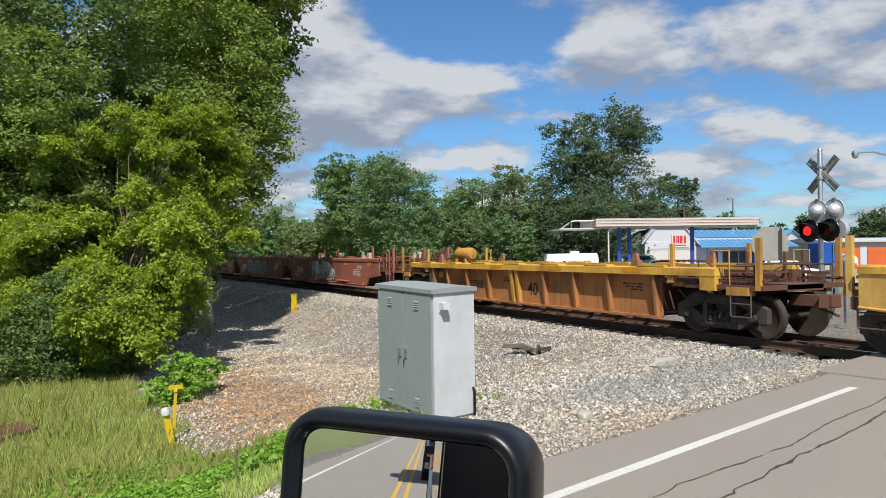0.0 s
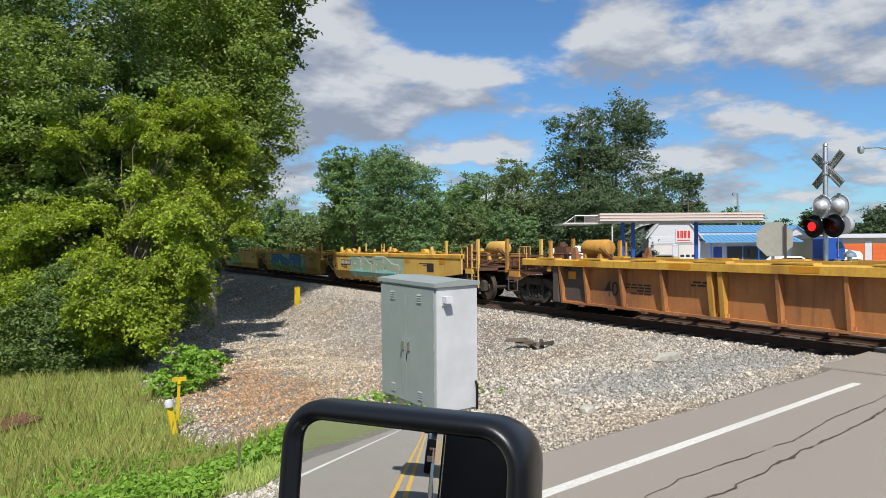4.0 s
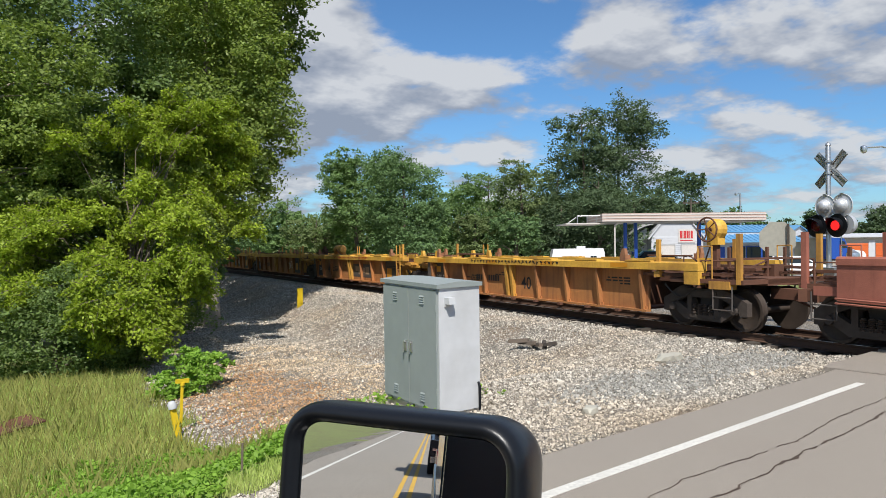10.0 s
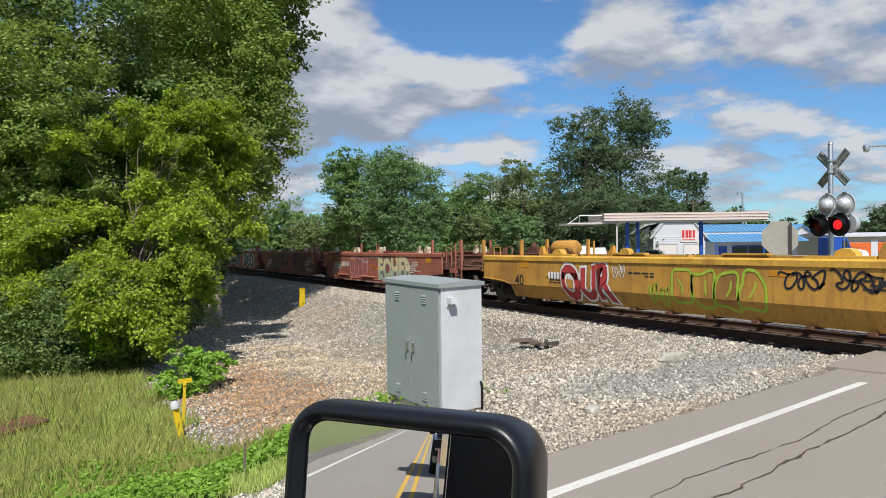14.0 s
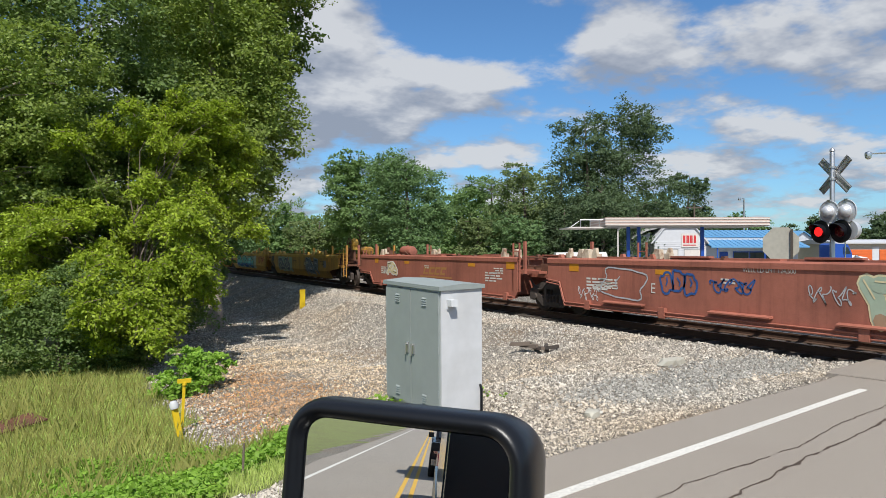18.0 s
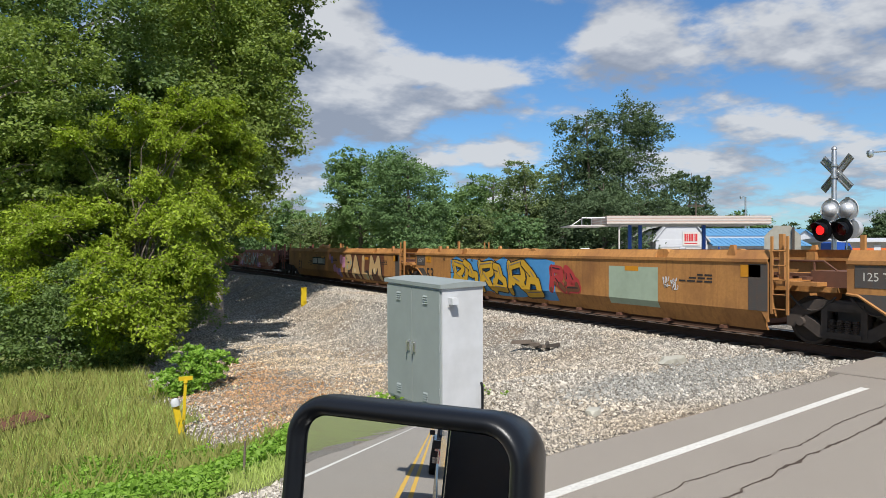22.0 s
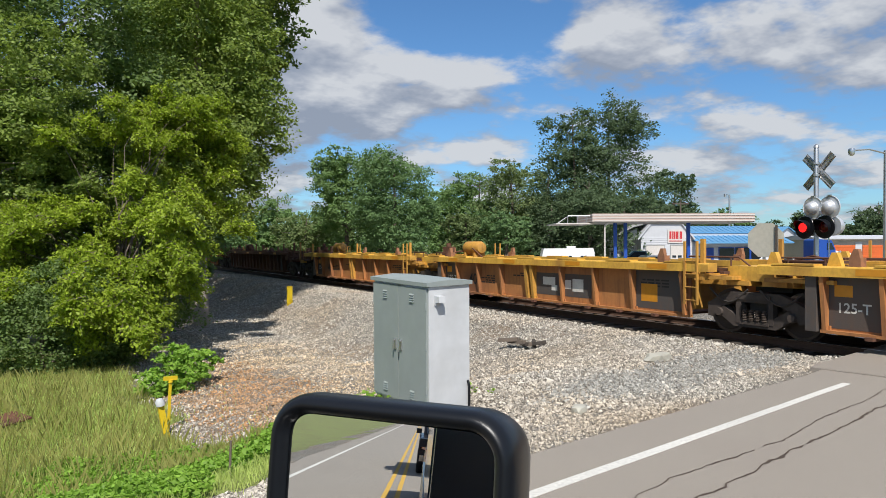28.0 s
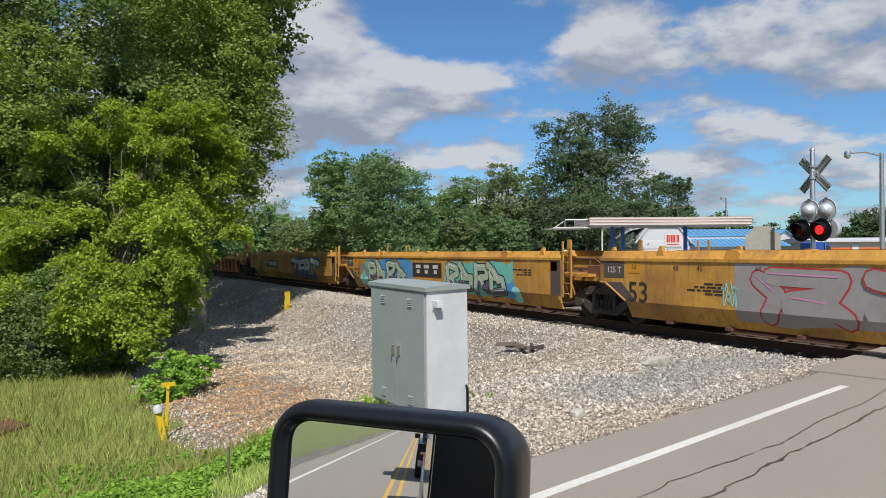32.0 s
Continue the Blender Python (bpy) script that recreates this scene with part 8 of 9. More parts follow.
def piece(unit, key, y, length, z0, z1, colors, seed, n=5, back=None, word=""):
    """A graffiti piece of fat, overlapping letter forms; colors: outline, fill, second fill, accent."""
    r = random.Random(seed)
    edge, fill, fill2, accent = (P[c] for c in colors)
    h = (z1 - z0) / 2
    if back:
        bm = bmnew()
        top, bottom = [], []
        m = 14
        for i in range(m + 1):
            yy = y + length / 2 * 1.06 - length * 1.12 * i / m
            top.append((yy, min(z1 + 0.02, z0 + 2 * h * r.uniform(0.86, 1.02)))), bottom.append((yy + r.uniform(-0.1, 0.1), z0 + 2 * h * r.uniform(-0.02, 0.10)))
        for i in range(m):
            bm.faces.new([bm.verts.new((a, max(z0, b), 0)) for a, b in (top[i], top[i + 1], bottom[i + 1], bottom[i])])
        on_side(unit, key, bm, P[back], 0.002, "graffiti_ground", "spray-painted ground of a graffiti piece")
    if word:
        size = (z1 - z0) * 1.15
        probe = text_flat(word, size, 0.0)
        span = max(v.co.x for v in probe.verts) - min(v.co.x for v in probe.verts)
        probe.free()
        k = length / span
        def drawn(offset, share):
            bm = text_flat(word, size, offset, k)
            if share < 1:
                bmesh.ops.bisect_plane(bm, geom=bm.verts[:] + bm.edges[:] + bm.faces[:], plane_co=(0, size * 0.7 * share, 0), plane_no=(0, 1, 0), clear_outer=True)
            for v in bm.verts:
                a, b = v.co.x, v.co.y
                v.co.x = a + 0.05 * math.sin(b * 5 + seed) + 0.03 * math.sin(a * 4 + seed)
                v.co.y = b * (1 + 0.10 * math.sin(a * 2.3 + seed)) + 0.05 * math.sin(a * 3.1 + 2 * seed)
            moved(bm, y, z0 + 0.08)
            for v in bm.verts:
                v.co.y = min(z1 + 0.02, max(z0 - 0.05, v.co.y))
            return bm

        on_side(unit, key, drawn(size * (0.05 if "M" in word else 0.10), 1), edge, 0.004, "graffiti_outline")
        on_side(unit, key, drawn(size * (0.0 if "M" in word else 0.05), 1), fill, 0.006, "graffiti_letters", "graffiti letters")
        if fill2 is not fill:
            on_side(unit, key, drawn(size * (0.0 if "M" in word else 0.05), 0.42), fill2, 0.008, "graffiti_shading")
        return
    out, inn, two, acc = bmnew(), bmnew(), bmnew(), bmnew()
    w = length / n
    mid = z0 + (z1 - z0) * 0.46
    for i in range(n):
        c, zc = y + length / 2 - w * (i + 0.5), (z0 + z1) / 2
        fat_w = min(0.19, w * 0.115, h * 0.27)
        a, b = w * r.uniform(0.36, 0.46), h - fat_w - 0.05
        # each form: a stem, a bowl or arm, and a kicked-out foot or arrow
        runs = [[(c + a, zc + b * r.uniform(0.7, 1)), (c + a * r.uniform(0.5, 0.9), zc + r.uniform(-0.2, 0.2) * b), (c + a * r.uniform(0.6, 1.1), zc - b)],
                [(c + a * 0.7, zc + b * r.uniform(0.7, 1)), (c - a * r.uniform(0.5, 1.0), zc + b * r.uniform(0.6, 1)), (c - a * r.uniform(0.5, 1.0), zc + b * r.uniform(-0.1, 0.3)), (c + a * 0.3, zc + b * r.uniform(-0.2, 0.1))],
                [(c + a * 0.2, zc + b * r.uniform(-0.2, 0.1)), (c - a * r.uniform(0.2, 0.6), zc - b * r.uniform(0.3, 0.6)), (c - a * r.uniform(0.9, 1.4), zc - b * r.uniform(0.7, 1))]]
        if i % 2:
            runs[1] = [(q, 2 * zc - e) for q, e in runs[1]]
            runs[2] = [(2 * c - q, 2 * zc - e) for q, e in runs[2]]
        for low_up, run in enumerate(runs):
            up = 0.011 * i + 0.0036 * low_up
            run = limit(run, z0 + fat_w + 0.03, z1 - fat_w - 0.03)
            fat(out, run, fat_w + 0.04, up)
            fat(inn, run, fat_w, up + 0.003)
            fat(two, [(q, min(e, mid - fat_w)) for q, e in run if e < mid] or [(run[-1][0], min(run[-1][1], mid - fat_w))], fat_w * 0.9, up + 0.0045)
            fat(acc, [(q + fat_w * 0.35, e + fat_w * 0.4) for q, e in run[:2]], 0.016, up + 0.0058)
    on_side(unit, key, out, edge, 0.004, "graffiti_outline")
    on_side(unit, key, inn, fill, 0.006, "graffiti_letters", "unreadable graffiti letter forms")
    on_side(unit, key, two, fill2, 0.008, "graffiti_shading")
    on_side(unit, key, acc, accent, 0.010, "graffiti_accent")


def bubbles(unit, key, y, length, z0, z1, color, seed, n=4, width=0.03):
    """Round letter forms drawn in outline only."""
    r = random.Random(seed)
    bm = bmnew()
    for i in range(n):
        w = length / n
        c = y + length / 2 - w * (i + 0.5)
        pts = limit(blob(r, c, (z0 + z1) / 2 + r.uniform(-0.05, 0.05), w * 0.5, (z1 - z0) * 0.40, 30, 0.13), z0, z1)
        stroke(bm, pts + pts[:1], width)
        stroke(bm, [(c + w * r.uniform(-0.2, 0.2), z0 + (z1 - z0) * t) for t in (0.35, 0.5, 0.68)], width * 0.7)
    on_side(unit, key, bm, P[color], 0.007, "graffiti_scrawl", "round graffiti forms in outline")


def discs(unit, key, spots, colors, seed):
    """Overlapping sprayed discs."""
    r = random.Random(seed)
    for n, (y, z, rad) in enumerate(spots):
        bm = bmnew()
        filled(bm, blob(r, y, z, rad, rad, 20, 0.05))
        on_side(unit, key, bm, P[colors[n % len(colors)]], 0.002 + 0.0003 * n, "graffiti_disc")


def scrawl(unit, key, y, length, z0, z1, color, seed, n=6, width=0.018):
    """A looping spray-can line."""
    r = random.Random(seed)
    bm = bmnew()
    a, b, c = r.uniform(0, 6), r.uniform(0.9, 1.2), r.uniform(1.6, 2.2)
    for run in range(2 if n > 3 else 1):
        pts = []
        half = length / (2 if n > 3 else 1)
        m = n * 8
        for k in range(m + 1):
            t = k / m
            w = 2 * math.pi * n * 0.5 * t
            pts.append((y + length / 2 - half * (run + 0.08 + 0.84 * t) + 0.32 * half / n * 2 * math.sin(w * c + a + run), z0 + (z1 - z0) * (0.5 + 0.33 * math.sin(w * b + run) + 0.15 * math.sin(w * 2.3 + a))))
        stroke(bm, pts, width * 0.8)
    on_side(unit, key, bm, P[color], 0.007, "graffiti_scrawl", "spray-painted scrawl")


U = {}
for unit, at, car_no, i in UNITS:
    U[car_no, i] = (unit, CARS[car_no][0], CARS[car_no][2] / 2)


def smooth_cars():
    u, k, h = U[3, 0]
    letters(u, k, "40", 6.45, 0.62, 0.55, M_BLACK_DECAL, offset=0.006)
    id_bars(u, k, 5.95, 0.95, 10, 0.23, M_WHITE_DECAL, M_BLACK_DECAL)
    slab(u, k, 1.3, 2.95, 0.45, 1.5, P["pink"], name="graffiti_ground"), scrawl(u, k, 2.5, 0.8, 0.75, 1.4, "white", 7, 5)
    piece(u, k, -2.0, 7.6, 0.40, 1.58, ("black", "olive", "lime", "gold"), 1, 5, "gold")
    u, k, h = U[3, 1]
    letters(u, k, "125-T", h - 0.83, 1.33, 0.20, M_WHITE_DECAL)
    slab(u, k, -5.6, 4.9, 0.36, 1.60, P["teal"], 0.0035, "graffiti_ground")
    piece(u, k, -0.1, 11.2, 0.38, 1.60, ("navy", "aqua", "teal", "white"), 2, 6, "orange")
    u, k, h = U[3, 2]
    letters(u, k, "125-T", h - 0.83, 1.33, 0.20, M_WHITE_DECAL), letters(u, k, "40", h - 2.35, 0.72, 0.62, M_BLACK_DECAL, offset=0.006)
    piece(u, k, 2.0, 4.6, 0.45, 1.45, ("black", "lime", "teal", "lime"), 3, 4, "lime")
    u, k, h = U[3, 3]
    letters(u, k, "125-T", h - 0.83, 1.33, 0.20, M_WHITE_DECAL), letters(u, k, "40", h - 1.75, 0.78, 0.5, M_BLACK_DECAL, offset=0.006)
    piece(u, k, 0.9, 7.2, 0.38, 1.60, ("black", "blue", "lime", "orange"), 4, 3, "aqua")
    scrawl(u, k, -3.6, 1.9, 0.8, 1.55, "white", 5)
    u, k, h = U[3, 4]
    letters(u, k, "125-T", h - 0.83, 1.33, 0.20, M_WHITE_DECAL), letters(u, k, "40", h - 1.75, 0.78, 0.5, M_BLACK_DECAL, offset=0.006)
    id_bars(u, k, h - 2.6, 1.10, 10, 0.17, M_WHITE_DECAL, M_BLACK_DECAL)
    piece(u, k, 0.6, 6.0, 0.42, 1.60, ("white", "sage", "aqua", "teal"), 6, 4, "sage")
    slab(u, k, -h + 1.95, -h + 2.55, 0.95, 1.3, M_BLACK_DECAL, name="data_plate", label="black data plate")
    # second yellow car
    u, k, h = U[8, 0]
    letters(u, k, "40", 6.3, 0.72, 0.5, M_BLACK_DECAL, offset=0.006)
    piece(u, k, 3.0, 2.1, 0.42, 1.56, ("white", "red", "red", "red"), 11, word="OUR")
    id_bars(u, k, 4.75, 1.0, 10, 0.20, P["white"]), scrawl(u, k, 0.2, 0.75, 0.45, 1.05, "lime", 12, 6, 0.02), scrawl(u, k, 1.65, 0.5, 1.1, 1.5, "white", 13, 4, 0.014)
    bubbles(u, k, -1.5, 2.6, 0.45, 1.5, "lime", 19, 4, 0.035), scrawl(u, k, -4.2, 2.2, 1.05, 1.5, "black", 18, 7, 0.03)
    u, k, h = U[8, 1]
    letters(u, k, "40", h - 2.2, 0.7, 0.55, M_BLACK_DECAL, offset=0.006)
    scrawl(u, k, 2.4, 1.8, 0.8, 1.5, "black", 14, 5), scrawl(u, k, -0.2, 1.2, 0.8, 1.4, "red", 15, 4)
    for y, w in ((-1.4, 0.62), (-2.2, 0.62), (-3.0, 0.62)):
        slab(u, k, y - w / 2, y + w / 2, 1.22, 1.42, P["red"], name="logo_shape"), slab(u, k, y - 0.2, y + 0.16, 0.82, 1.14, P["red"], name="logo_shape")
    for n, (a, b, cs, back) in enumerate(((2, 2.5, ("black", "cream", "sage", "black"), "cream"), (3, 1.0, ("black", "teal", "navy", "gold"), "sage"))):
        u, k, h = U[8, a]
        piece(u, k, b, 6.5, 0.45, 1.55, cs, 20 + n, 6, back)
        scrawl(u, k, -4.6, 2.0, 0.8, 1.5, "red", 22 + n, 4, 0.03)
    u, k, h = U[8, 4]
    piece(u, k, 3.4, 3.2, 0.5, 1.55, ("cream", "grey", "grey", "black"), 26, 4, "sage")
    piece(u, k, -2.9, 2.6, 0.42, 1.58, ("silver", "grey", "grey", "black"), 27, 3)
    id_bars(u, k, -1.35, 1.0, 10, 0.24, P["cream"], P["brown"])
    slab(u, k, -h + 1.9, -h + 2.4, 0.95, 1.35, P["grey"], name="data_plate", label="framed data plate")


def long_smooth_cars():
    marks = ((10, 0, 0), (10, 1, 1), (10, 2, 1), (14, 0, 0), (14, 1, 1), (14, 2, 1))
    for c, i, inner in marks:
        u, k, h = U[c, i]
        letters(u, k, "53", h - 1.68, 0.66, 0.72, M_BLACK_DECAL, offset=0.008)
        if inner:
            letters(u, k, "125 T", h - 0.83, 1.38, 0.22, M_WHITE_DECAL)
        for y, t in ((h - 1.55, "53"), (h - 2.9, "48"), (h - 3.6, "45"), (h - 5.1, "40")):
            letters(u, k, t, y, 1.48, 0.17, M_BLACK_DECAL)
    u, k, h = U[10, 0]
    id_bars(u, k, 5.0, 1.05, 10, 0.30, M_WHITE_DECAL, M_BLACK_DECAL)
    discs(u, k, ((1.7, 1.45, 0.16), (1.35, 1.3, 0.2), (0.9, 0.85, 0.22), (0.5, 0.7, 0.2), (0.1, 0.6, 0.25), (-0.2, 1.35, 0.25), (-0.6, 1.2, 0.3)), ("pink", "purple", "pink"), 30)
    slab(u, k, -6.2, -0.5, 0.36, 1.66, P["brown"], name="graffiti_ground")
    fat_palm(u, k, -3.4, 5.2, 0.36, 1.62)
    u, k, h = U[10, 1]
    piece(u, k, 2.8, 5.9, 0.35, 1.66, ("black", "gold", "gold", "grey"), 32, 6, "blue")
    piece(u, k, -1.2, 1.5, 0.6, 1.5, ("red", "red", "brown", "black"), 36, 2), slab(u, k, -4.9, -3.1, 0.5, 1.5, P["sage"], name="graffiti_ground")
    scrawl(u, k, -5.3, 0.5, 0.95, 1.3, "white", 33, 5, 0.012)
    u, k, h = U[10, 2]
    piece(u, k, 4.3, 2.0, 0.5, 1.6, ("brown", "cream", "cream", "brown"), 34, 2), piece(u, k, 0.9, 2.4, 0.45, 1.6, ("brown", "cream", "cream", "pink"), 35, 3)
    letters(u, k, "A", -0.95, 1.05, 0.24, M_BLACK_DECAL)
    id_bars(u, k, -1.65, 1.02, 10, 0.27, M_WHITE_DECAL, M_BLACK_DECAL)
    u, k, h = U[14, 0]
    id_bars(u, k, 5.15, 1.05, 10, 0.28, M_WHITE_DECAL, M_BLACK_DECAL)
    letters(u, k, "A", 1.8, 1.05, 0.26, M_BLACK_DECAL)
    piece(u, k, -2.8, 4.9, 0.40, 1.66, ("navy", "white", "grey", "grey"), 41, word="TERT")
    u, k, h = U[14, 1]
    discs(u, k, ((7.0, 0.62, 0.26), (6.8, 0.9, 0.22), (6.9, 1.2, 0.16), (6.5, 0.5, 0.3), (6.4, 1.4, 0.22), (-5.4, 0.7, 0.3), (-5.7, 0.55, 0.25), (-5.3, 1.1, 0.2)), ("aqua", "teal", "blue"), 40)
    piece(u, k, 4.2, 4.3, 0.34, 1.66, ("black", "sage", "plum", "white"), 42, 4, "blue")
    piece(u, k, -3.2, 4.0, 0.34, 1.66, ("black", "sage", "plum", "white"), 43, 4, "teal")
    slab(u, k, -0.85, 1.6, 0.95, 1.5, M_BLACK_DECAL, 0.012, "logo_panel", "black panel with plain white shapes")
    for y in (1.1, 0.4, -0.35):
        slab(u, k, y - 0.22, y + 0.2, 1.28, 1.42, M_WHITE_DECAL, 0.014, "logo_shape"), slab(u, k, y - 0.14, y + 0.12, 1.08, 1.22, M_WHITE_DECAL, 0.014, "logo_shape")
    scrawl(u, k, 5.7, 1.0, 0.5, 1.0, "aqua", 44, 4, 0.05)
    u, k, h = U[14, 2]
    scrawl(u, k, 4.95, 0.4, 0.7, 1.3, "aqua", 45, 4, 0.016)
    piece(u, k, 0.6, 8.0, 0.36, 1.66, ("red", "stone", "stone", "pink"), 46, 3, "stone")


def ribbed_cars():
    def panel_shapes(u, k, y, shade=M_WHITE_DECAL):
        slab(u, k, y - 1.3, y + 1.3, 0.5, 1.16, M_GREY, 0.002, "logo_panel", "dark grey panel with plain pale shapes")
        for a, b, c, d in ((0.62, 0.3, 0.80, 1.04), (0.36, 0.14, 0.64, 0.80), (-0.22, 0.2, 0.72, 0.98), (-0.72, 0.24, 0.66, 1.02)):
            slab(u, k, y + a - b, y + a + b, c, d, shade, 0.005, "logo_shape")

    for c, n in ((6, 5), (13, 5), (4, 3), (2, 1), (0, 5)):
        for i in range(n):
            u, k, h = U[c, i]
            if i or c == 13:
                letters(u, k, "125-T", h - 2.22, 0.70, 0.27, M_WHITE_DECAL, 0.008, 0.004)
            letters(u, k, "40", -0.55 if i == n - 1 else 3.85, 0.62, 0.55, M_BLACK_DECAL, offset=0.006)
    panel_shapes(*U[6, 3][:2], -1.2, P["tan"]), panel_shapes(*U[6, 1][:2], -1.2, P["tan"]), panel_shapes(*U[13, 2][:2], -1.2), panel_shapes(*U[13, 1][:2], -1.2), panel_shapes(*U[13, 3][:2], -1.2)
    letters(*U[13, 3][:2], "SOBA", 2.7, 0.92, 0.34, M_BLACK_DECAL, 0.008), letters(*U[13, 3][:2], "TOP", 2.65, 0.62, 0.34, M_BLACK_DECAL, 0.008)
    for c, i in ((13, 1), (13, 2), (13, 3), (6, 0), (6, 1), (6, 2), (6, 3)):
        u, k, h = U[c, i]
        slab(u, k, -5.8, -4.22, 0.4, 1.36, M_GREY, 0.002, "dark_panel", "dark grey end panel"), slab(u, k, -4.95, -4.4, 0.58, 1.02, M_ORANGE_DECAL, 0.005, "data_plate", "orange data plate")
    id_bars(*U[6, 0][:2], 4.65, 0.66, 10, 0.24, P["tan"], M_GREY)
    for i in (0, 1):
        scrawl(*U[6, i][:2], 2.6 - i, 1.0, 0.6, 1.05, "brown", 80 + i, 4, 0.03), scrawl(*U[6, i][:2], 1.2 + 2.6 * i, 1.0, 0.6, 1.1, "plum", 84 + i, 4, 0.025)
    scrawl(*U[6, 2][:2], -3.4, 1.3, 0.6, 1.15, "white", 51, 5)
    id_bars(*U[4, 2][:2], -2.4, 0.72, 10, 0.26, M_WHITE_DECAL, M_GREY), id_bars(*U[13, 4][:2], 4.0, 0.60, 10, 0.22, M_WHITE_DECAL, M_BLACK_DECAL), id_bars(*U[6, 4][:2], 2.6, 0.8, 10, 0.2, M_BLACK_DECAL)
    for i in range(3):
        u, k, h = U[11, i]
        letters(u, k, "53", -5.62, 0.62, 0.5, M_BLACK_DECAL, offset=0.006), letters(u, k, "20", 6.35, 1.0, 0.2, M_BLACK_DECAL), letters(u, k, "40", 6.35, 0.78, 0.2, M_BLACK_DECAL), letters(u, k, "53", h - 1.75, 1.05, 0.17, M_WHITE_DECAL, 0.008)
        if i:
            letters(u, k, "125T", h - 1.9, 0.58, 0.36, M_WHITE_DECAL, 0.008)
    id_bars(*U[11, 2][:2], -1.6, 1.0, 10, 0.2, M_WHITE_DECAL, M_BLACK_DECAL)
    # sprayed line along a top sill
    for c, i in ((6, 1), (6, 3), (6, 4)):
        u, k, h = U[c, i]
        r = random.Random(60 + i)
        bm = bmnew()
        for n in range(26):
            y = 2.5 - 0.2 * n
            pts = [(y + 0.07 * math.sin(q * 2.0 + n), 1.41 + 0.13 * abs(math.sin(q * 1.3 + n * 2))) for q in range(5)]
            stroke(bm, pts, 0.012)
        for v in bm.verts:
            v.co = (-1.508, v.co.x, v.co.y)
        tagged(part("graffiti_scrawl", bm, P["red"] if i == 3 else P["black"], u, "scrawl along the top sill"), kind="stuff")


def red_cars():
    for c in (7, 9, 1):
        for i in range(5):
            u, k, h = U[c, i]
            for y, n, tall in ((h - 2.1, 3, 0.05), (-h + 3.4, 3, 0.05)):
                bm = bmnew()
                r = random.Random(c * 10 + i)
                for a in range(4):
                    yy = y
                    for b in range(n):
                        w = r.uniform(0.15, 0.4)
                        bm.faces.new([bm.verts.new(q) for q in ((yy, 1.15 - 0.09 * a, 0), (yy - w, 1.15 - 0.09 * a, 0), (yy - w, 1.2 - 0.09 * a, 0), (yy, 1.2 - 0.09 * a, 0))])
                        yy -= w + 0.06
                tagged(on_side(u, k, bm, M_WHITE_DECAL, 0.005, "stencil", "small white stencilled lines"), kind="stuff")
            if i:
                scrawl(u, k, h - 2.2, 1.0, 0.55, 0.95, "white", c * 20 + i, 5, 0.012)

    def logo(c, i, y):
        u, k, h = U[c, i]
        for n in range(4):
            a = y - 0.5 * n
            bm = bmnew()
            for e0, e1, z0, z1 in ((-0.22, 0.22, 1.20, 1.29), (-0.22, 0.22, 0.98, 1.06), (0.08, 0.22, 1.0601, 1.1999)):
                bm.faces.new([bm.verts.new((a + e - 0.45 * (z - 1.13), z, 0)) for e, z in ((e0, z0), (e1, z0), (e1, z1), (e0, z1))])
            on_side(u, k, bm, P["ochre"], 0.003, "logo_shape", "bold slanted faded-orange shape")
        slab(u, k, y - 2.2, y + 0.6, 0.86, 0.92, P["ochre"], 0.003, "logo_shape")

    logo(7, 0, -0.6), logo(9, 0, 0.6), logo(9, 2, -0.6), logo(9, 4, -1.5)
    for c in (7, 9):
        for i in range(1, 5):
            u, k, h = U[c, i]
            letters(u, k, "WELL LD LMT 124,500", -0.45, 1.50, 0.13, M_WHITE_DECAL, 0.012)
            slab(u, k, -5.55, -4.95, 0.62, 0.98, M_WHITE_DECAL, 0.003, "data_frame", "white framed data stencil"), slab(u, k, -5.53, -4.97, 0.64, 0.96, M_RED, 0.005, "data_field")
    u, k, h = U[7, 1]
    bm = bmnew()
    filled(bm, limit(blob(random.Random(70), 2.7, 1.08, 1.55, 0.6, 30, 0.1), 0.5, 1.62))
    on_side(u, k, bm, P["silver"], 0.003, "graffiti_ground", "silver painted-over patch")
    letters(u, k, "C", 2.4, 0.98, 0.3, M_BLACK_DECAL, 0.008), slab(u, k, -5.3, -1.2, 0.52, 1.6, P["silver"], 0.002, "graffiti_ground")
    piece(u, k, -2.95, 3.3, 0.52, 1.62, ("black", "white", "silver", "grey"), 72, word="BOAKS"), piece(u, k, -4.95, 0.55, 0.5, 1.0, ("black", "white", "white", "grey"), 71, word="NO")
    scrawl(u, k, -0.75, 0.6, 0.7, 1.3, "cream", 79, 4, 0.02)
    u, k, h = U[7, 2]
    piece(u, k, 2.55, 4.3, 0.55, 1.6, ("black", "grey", "grey", "black"), 73, word="SICK OUT")
    slab(u, k, -5.3, -0.6, 0.6, 1.6, P["orange"], 0.0015, "graffiti_ground"), slab(u, k, -4.85, -1.0, 0.5, 1.66, P["cream"], 0.0025, "graffiti_ground")
    piece(u, k, -2.9, 3.4, 0.5, 1.64, ("white", "black", "black", "white"), 74, word="DREO"), scrawl(u, k, -5.1, 0.5, 0.7, 1.2, "black", 85, 4, 0.016)
    u, k, h = U[7, 3]
    piece(u, k, 2.2, 3.9, 0.5, 1.64, ("plum", "rust", "rust", "plum"), 75, word="KFS")
    letters(u, k, "E", 2.9, 1.0, 0.3, M_WHITE_DECAL, 0.012)
    piece(u, k, -2.75, 2.75, 0.45, 1.64, ("plum", "rust", "rust", "plum"), 76, word="TEK")
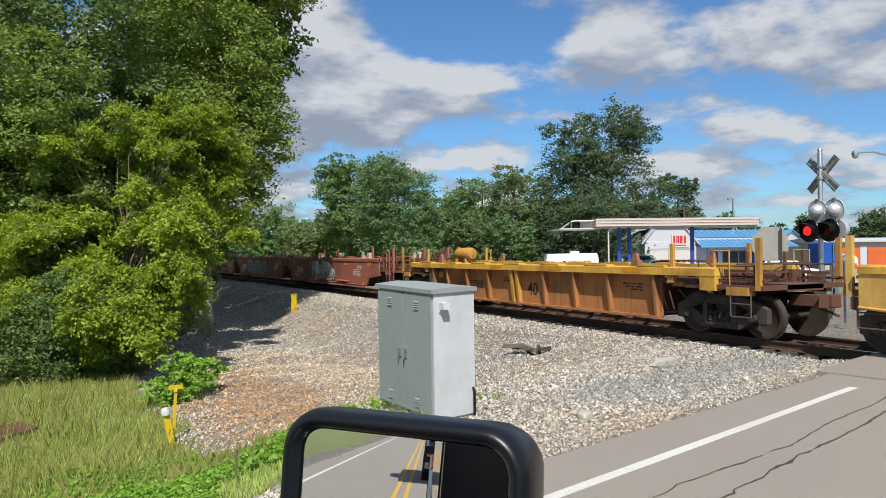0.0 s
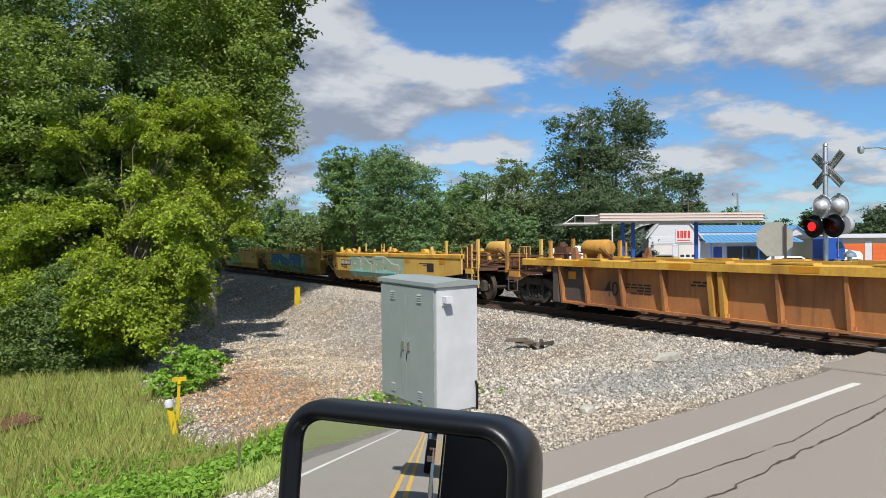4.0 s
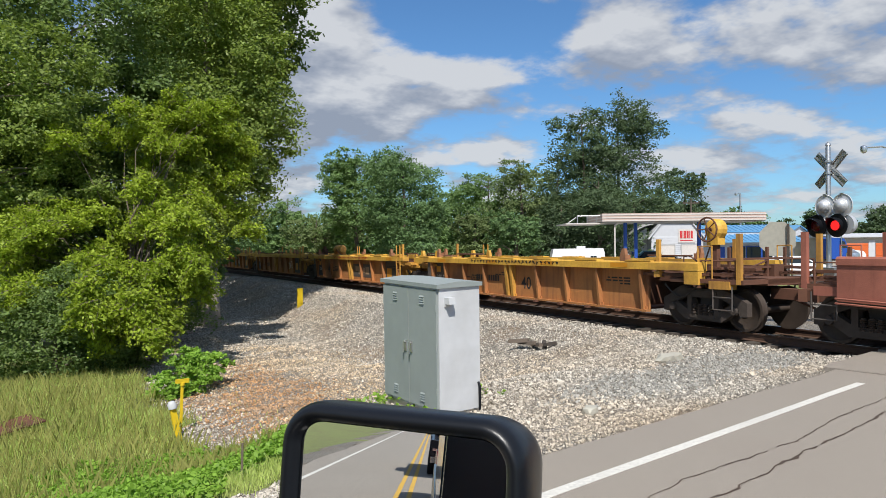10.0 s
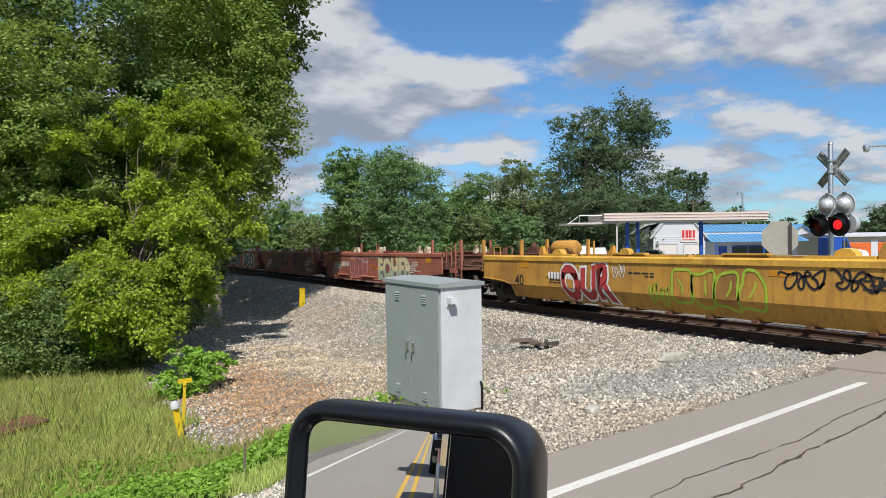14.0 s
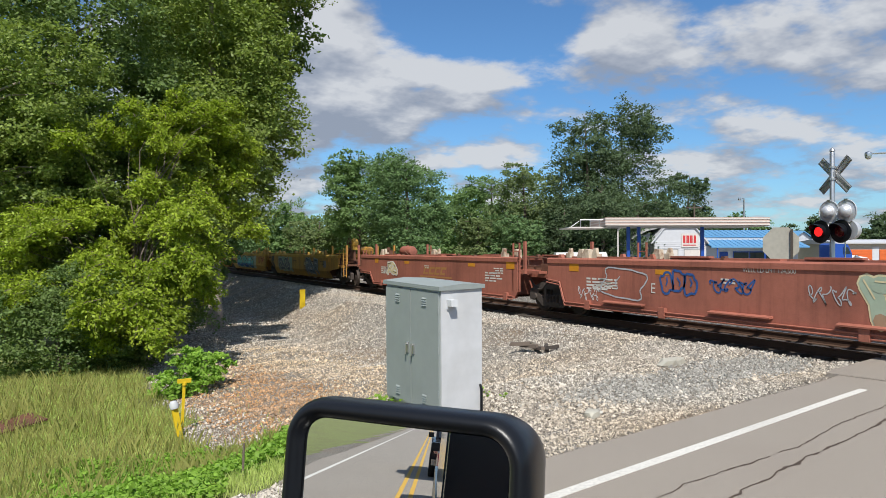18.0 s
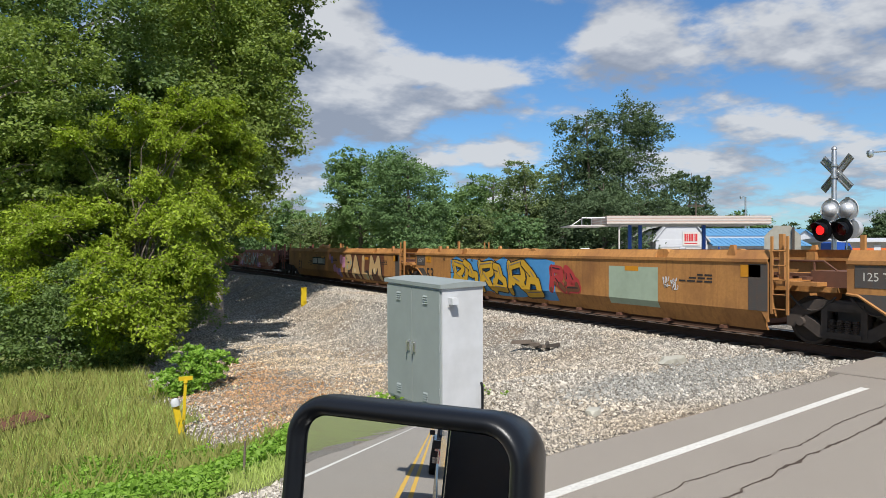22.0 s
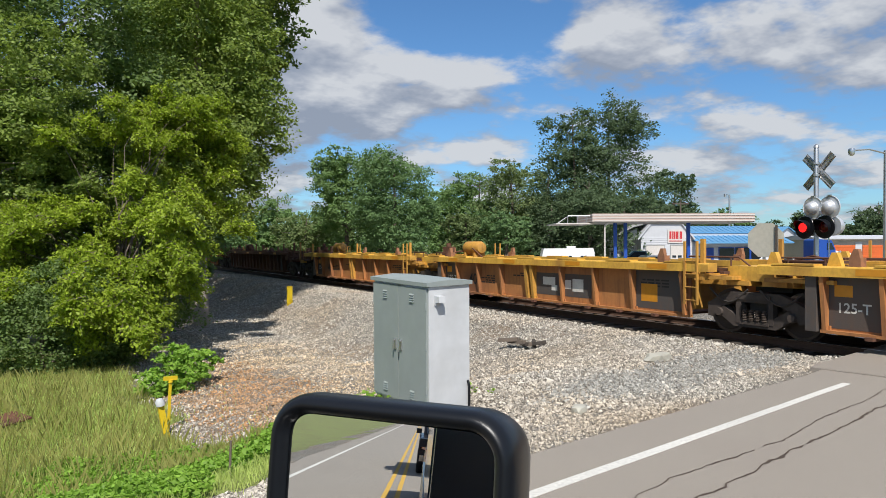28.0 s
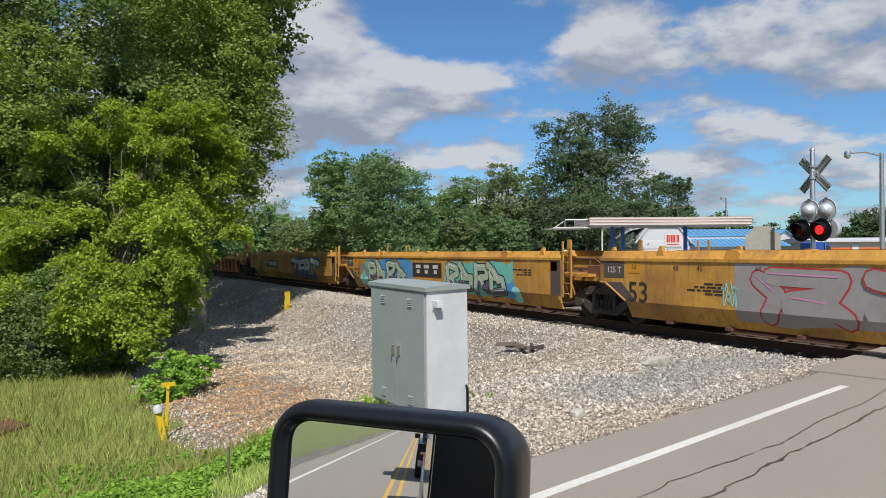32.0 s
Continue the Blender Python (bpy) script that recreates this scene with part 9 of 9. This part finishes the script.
    scrawl(u, k, -4.8, 1.2, 0.45, 0.8, "white", 86, 6, 0.018), scrawl(u, k, -5.5, 0.8, 1.0, 1.6, "cream", 87, 4, 0.018)
    u, k, h = U[9, 1]
    letters(u, k, "E", 2.82, 0.9, 0.36, M_WHITE_DECAL)
    bubbles(u, k, 2.0, 1.1, 0.9, 1.5, "navy", 90, 3, 0.03), scrawl(u, k, 0.45, 1.2, 1.0, 1.35, "navy", 91, 5, 0.025), bubbles(u, k, 3.9, 1.6, 0.6, 1.6, "silver", 92, 1, 0.02)
    piece(u, k, -4.0, 3.2, 0.5, 1.62, ("cream", "sage", "tan", "cream"), 93, 2), scrawl(u, k, -1.8, 1.0, 0.9, 1.3, "silver", 94, 5, 0.014)
    u, k, h = U[9, 2]
    slab(u, k, -0.1, 4.8, 0.55, 1.6, P["teal"], 0.002, "graffiti_ground")
    piece(u, k, 2.4, 4.6, 0.5, 1.64, ("black", "white", "silver", "white"), 95, 5)
    scrawl(u, k, -2.0, 0.8, 1.2, 1.6, "white", 96, 4, 0.012)
    u, k, h = U[9, 3]
    scrawl(u, k, 5.1, 1.6, 0.5, 1.3, "cream", 99, 7, 0.016)
    u, k, h = U[9, 4]
    discs(u, k, ((5.6, 0.62, 0.16), (5.2, 0.7, 0.2), (4.8, 0.7, 0.25), (4.3, 1.35, 0.24), (3.6, 1.45, 0.2), (2.7, 1.4, 0.22), (1.9, 1.5, 0.16), (0.6, 1.4, 0.25), (-0.9, 1.35, 0.26), (-1.0, 0.95, 0.26), (-1.1, 0.62, 0.2), (-1.6, 0.6, 0.24), (-2.0, 0.52, 0.18)), ("purple", "pink", "purple", "pink", "plum"), 100)
    piece(u, k, 1.75, 5.1, 0.46, 1.62, ("black", "silver", "silver", "white"), 101, word="CREAM!")
    letters(u, k, "23", -1.42, 1.33, 0.34, P["white"], name="graffiti_number", label="white spray-painted number"), scrawl(u, k, -2.2, 0.95, 1.33, 1.56, "white", 110, 6, 0.014)
    scrawl(u, k, -4.0, 1.2, 0.8, 1.5, "cream", 102, 5, 0.02), scrawl(u, k, -5.2, 1.4, 0.6, 0.95, "white", 103, 6, 0.016)
    u, k, h = U[7, 4]
    id_bars(*U[7, 4][:2], 4.1, 1.02, 6, 0.24, M_WHITE_DECAL, None, 9)
    bubbles(u, k, 1.6, 2.4, 0.45, 1.62, "pink", 77, 4, 0.026)
    for y in (0.0, -0.3, -0.6):
        slab(u, k, y - 0.35, y + 0.1, 0.85 + 0.2 * y + 0.2, 0.98 + 0.2 * y + 0.2, P["orange"], 0.003, "logo_shape")
    piece(u, k, -2.8, 3.55, 0.48, 1.62, ("grey", "cream", "sage", "black"), 78, word="EOHER")
    piece(*U[9, 0][:2], 4.0, 1.2, 0.8, 1.5, ("white", "cream", "cream", "black"), 81, 2)
    piece(*U[9, 3][:2], 2.3, 3.8, 0.5, 1.66, ("brown", "cream", "cream", "brown"), 85, word="SAKE")
    piece(*U[9, 3][:2], -0.6, 1.7, 1.1, 1.66, ("brown", "cream", "cream", "brown"), 86, word="TOP")
    piece(*U[9, 3][:2], -3.4, 4.4, 0.5, 1.66, ("brown", "cream", "cream", "brown"), 87, word="HAEF")
    piece(*U[1, 4][:2], 0.5, 4.0, 0.5, 1.6, ("white", "silver", "grey", "pink"), 90, 4), piece(*U[1, 3][:2], 0.5, 6.0, 0.5, 1.6, ("silver", "grey", "grey", "white"), 91, 5)


def maroon_car():
    u, k, h = U[5, 0]
    letters(u, k, "40", 5.75, 0.70, 0.55, M_WHITE_DECAL, offset=0.006)
    id_bars(u, k, 4.8, 0.98, 4, 0.2, M_WHITE_DECAL, M_BLACK_DECAL), id_bars(u, k, 3.45, 0.98, 6, 0.2, M_WHITE_DECAL, M_BLACK_DECAL, 9)
    slab(u, k, 1.62, 2.02, 0.95, 1.3, M_WHITE_DECAL, name="data_plate"), slab(u, k, 1.65, 1.99, 0.98, 1.27, M_PURPLE, 0.005, "data_plate")
    for y in (4.4, -4.6):
        slab(u, k, y - 0.4, y + 0.4, 1.45, 1.53, M_BLACK_DECAL)


smooth_cars()
long_smooth_cars()
ribbed_cars()
red_cars()
maroon_car()
for me in FLAT.values():
    bpy.data.meshes.remove(me)


def motions():
    """Every well car rolls along the straight track at an even speed."""
    for unit, at, car_no, i in UNITS:
        walk(unit, [(0.0, pose(0, at, 0)), (16.0, pose(0, at + SPEED * 16, 0)), (32.0, pose(0, at + SPEED * 32, 0))])
    # the two lamps flash by turns: the lit bulb comes forward into its lens and falls back
    half = 0.5225
    for b, y, first in BULBS:
        x_on, x_off = -0.235, -0.172
        at = [(first + 2 * half * k, first + 2 * half * k + half) for k in range(-8, 28)]
        at = [(a, e) for a, e in at if a > 0.07 and e < 31.9]
        lit = first < 6.3
        rows = [(0.0, pose(x_on if lit else x_off, y, 2.88))]
        if lit:
            rows += [(0.26, pose(x_on, y, 2.88)), (0.30, pose(x_off, y, 2.88))]
        for a, e in at:
            rows += [(a - 0.04, pose(x_off, y, 2.88)), (a, pose(x_on, y, 2.88)), (e - 0.04, pose(x_on, y, 2.88)), (e, pose(x_off, y, 2.88))]
        end = x_off if lit else x_on
        if not lit:
            rows += [(31.62, pose(x_off, y, 2.88)), (31.66, pose(x_on, y, 2.88))]
        rows.append((32.0, pose(end, y, 2.88)))
        walk(b, rows)


motions()
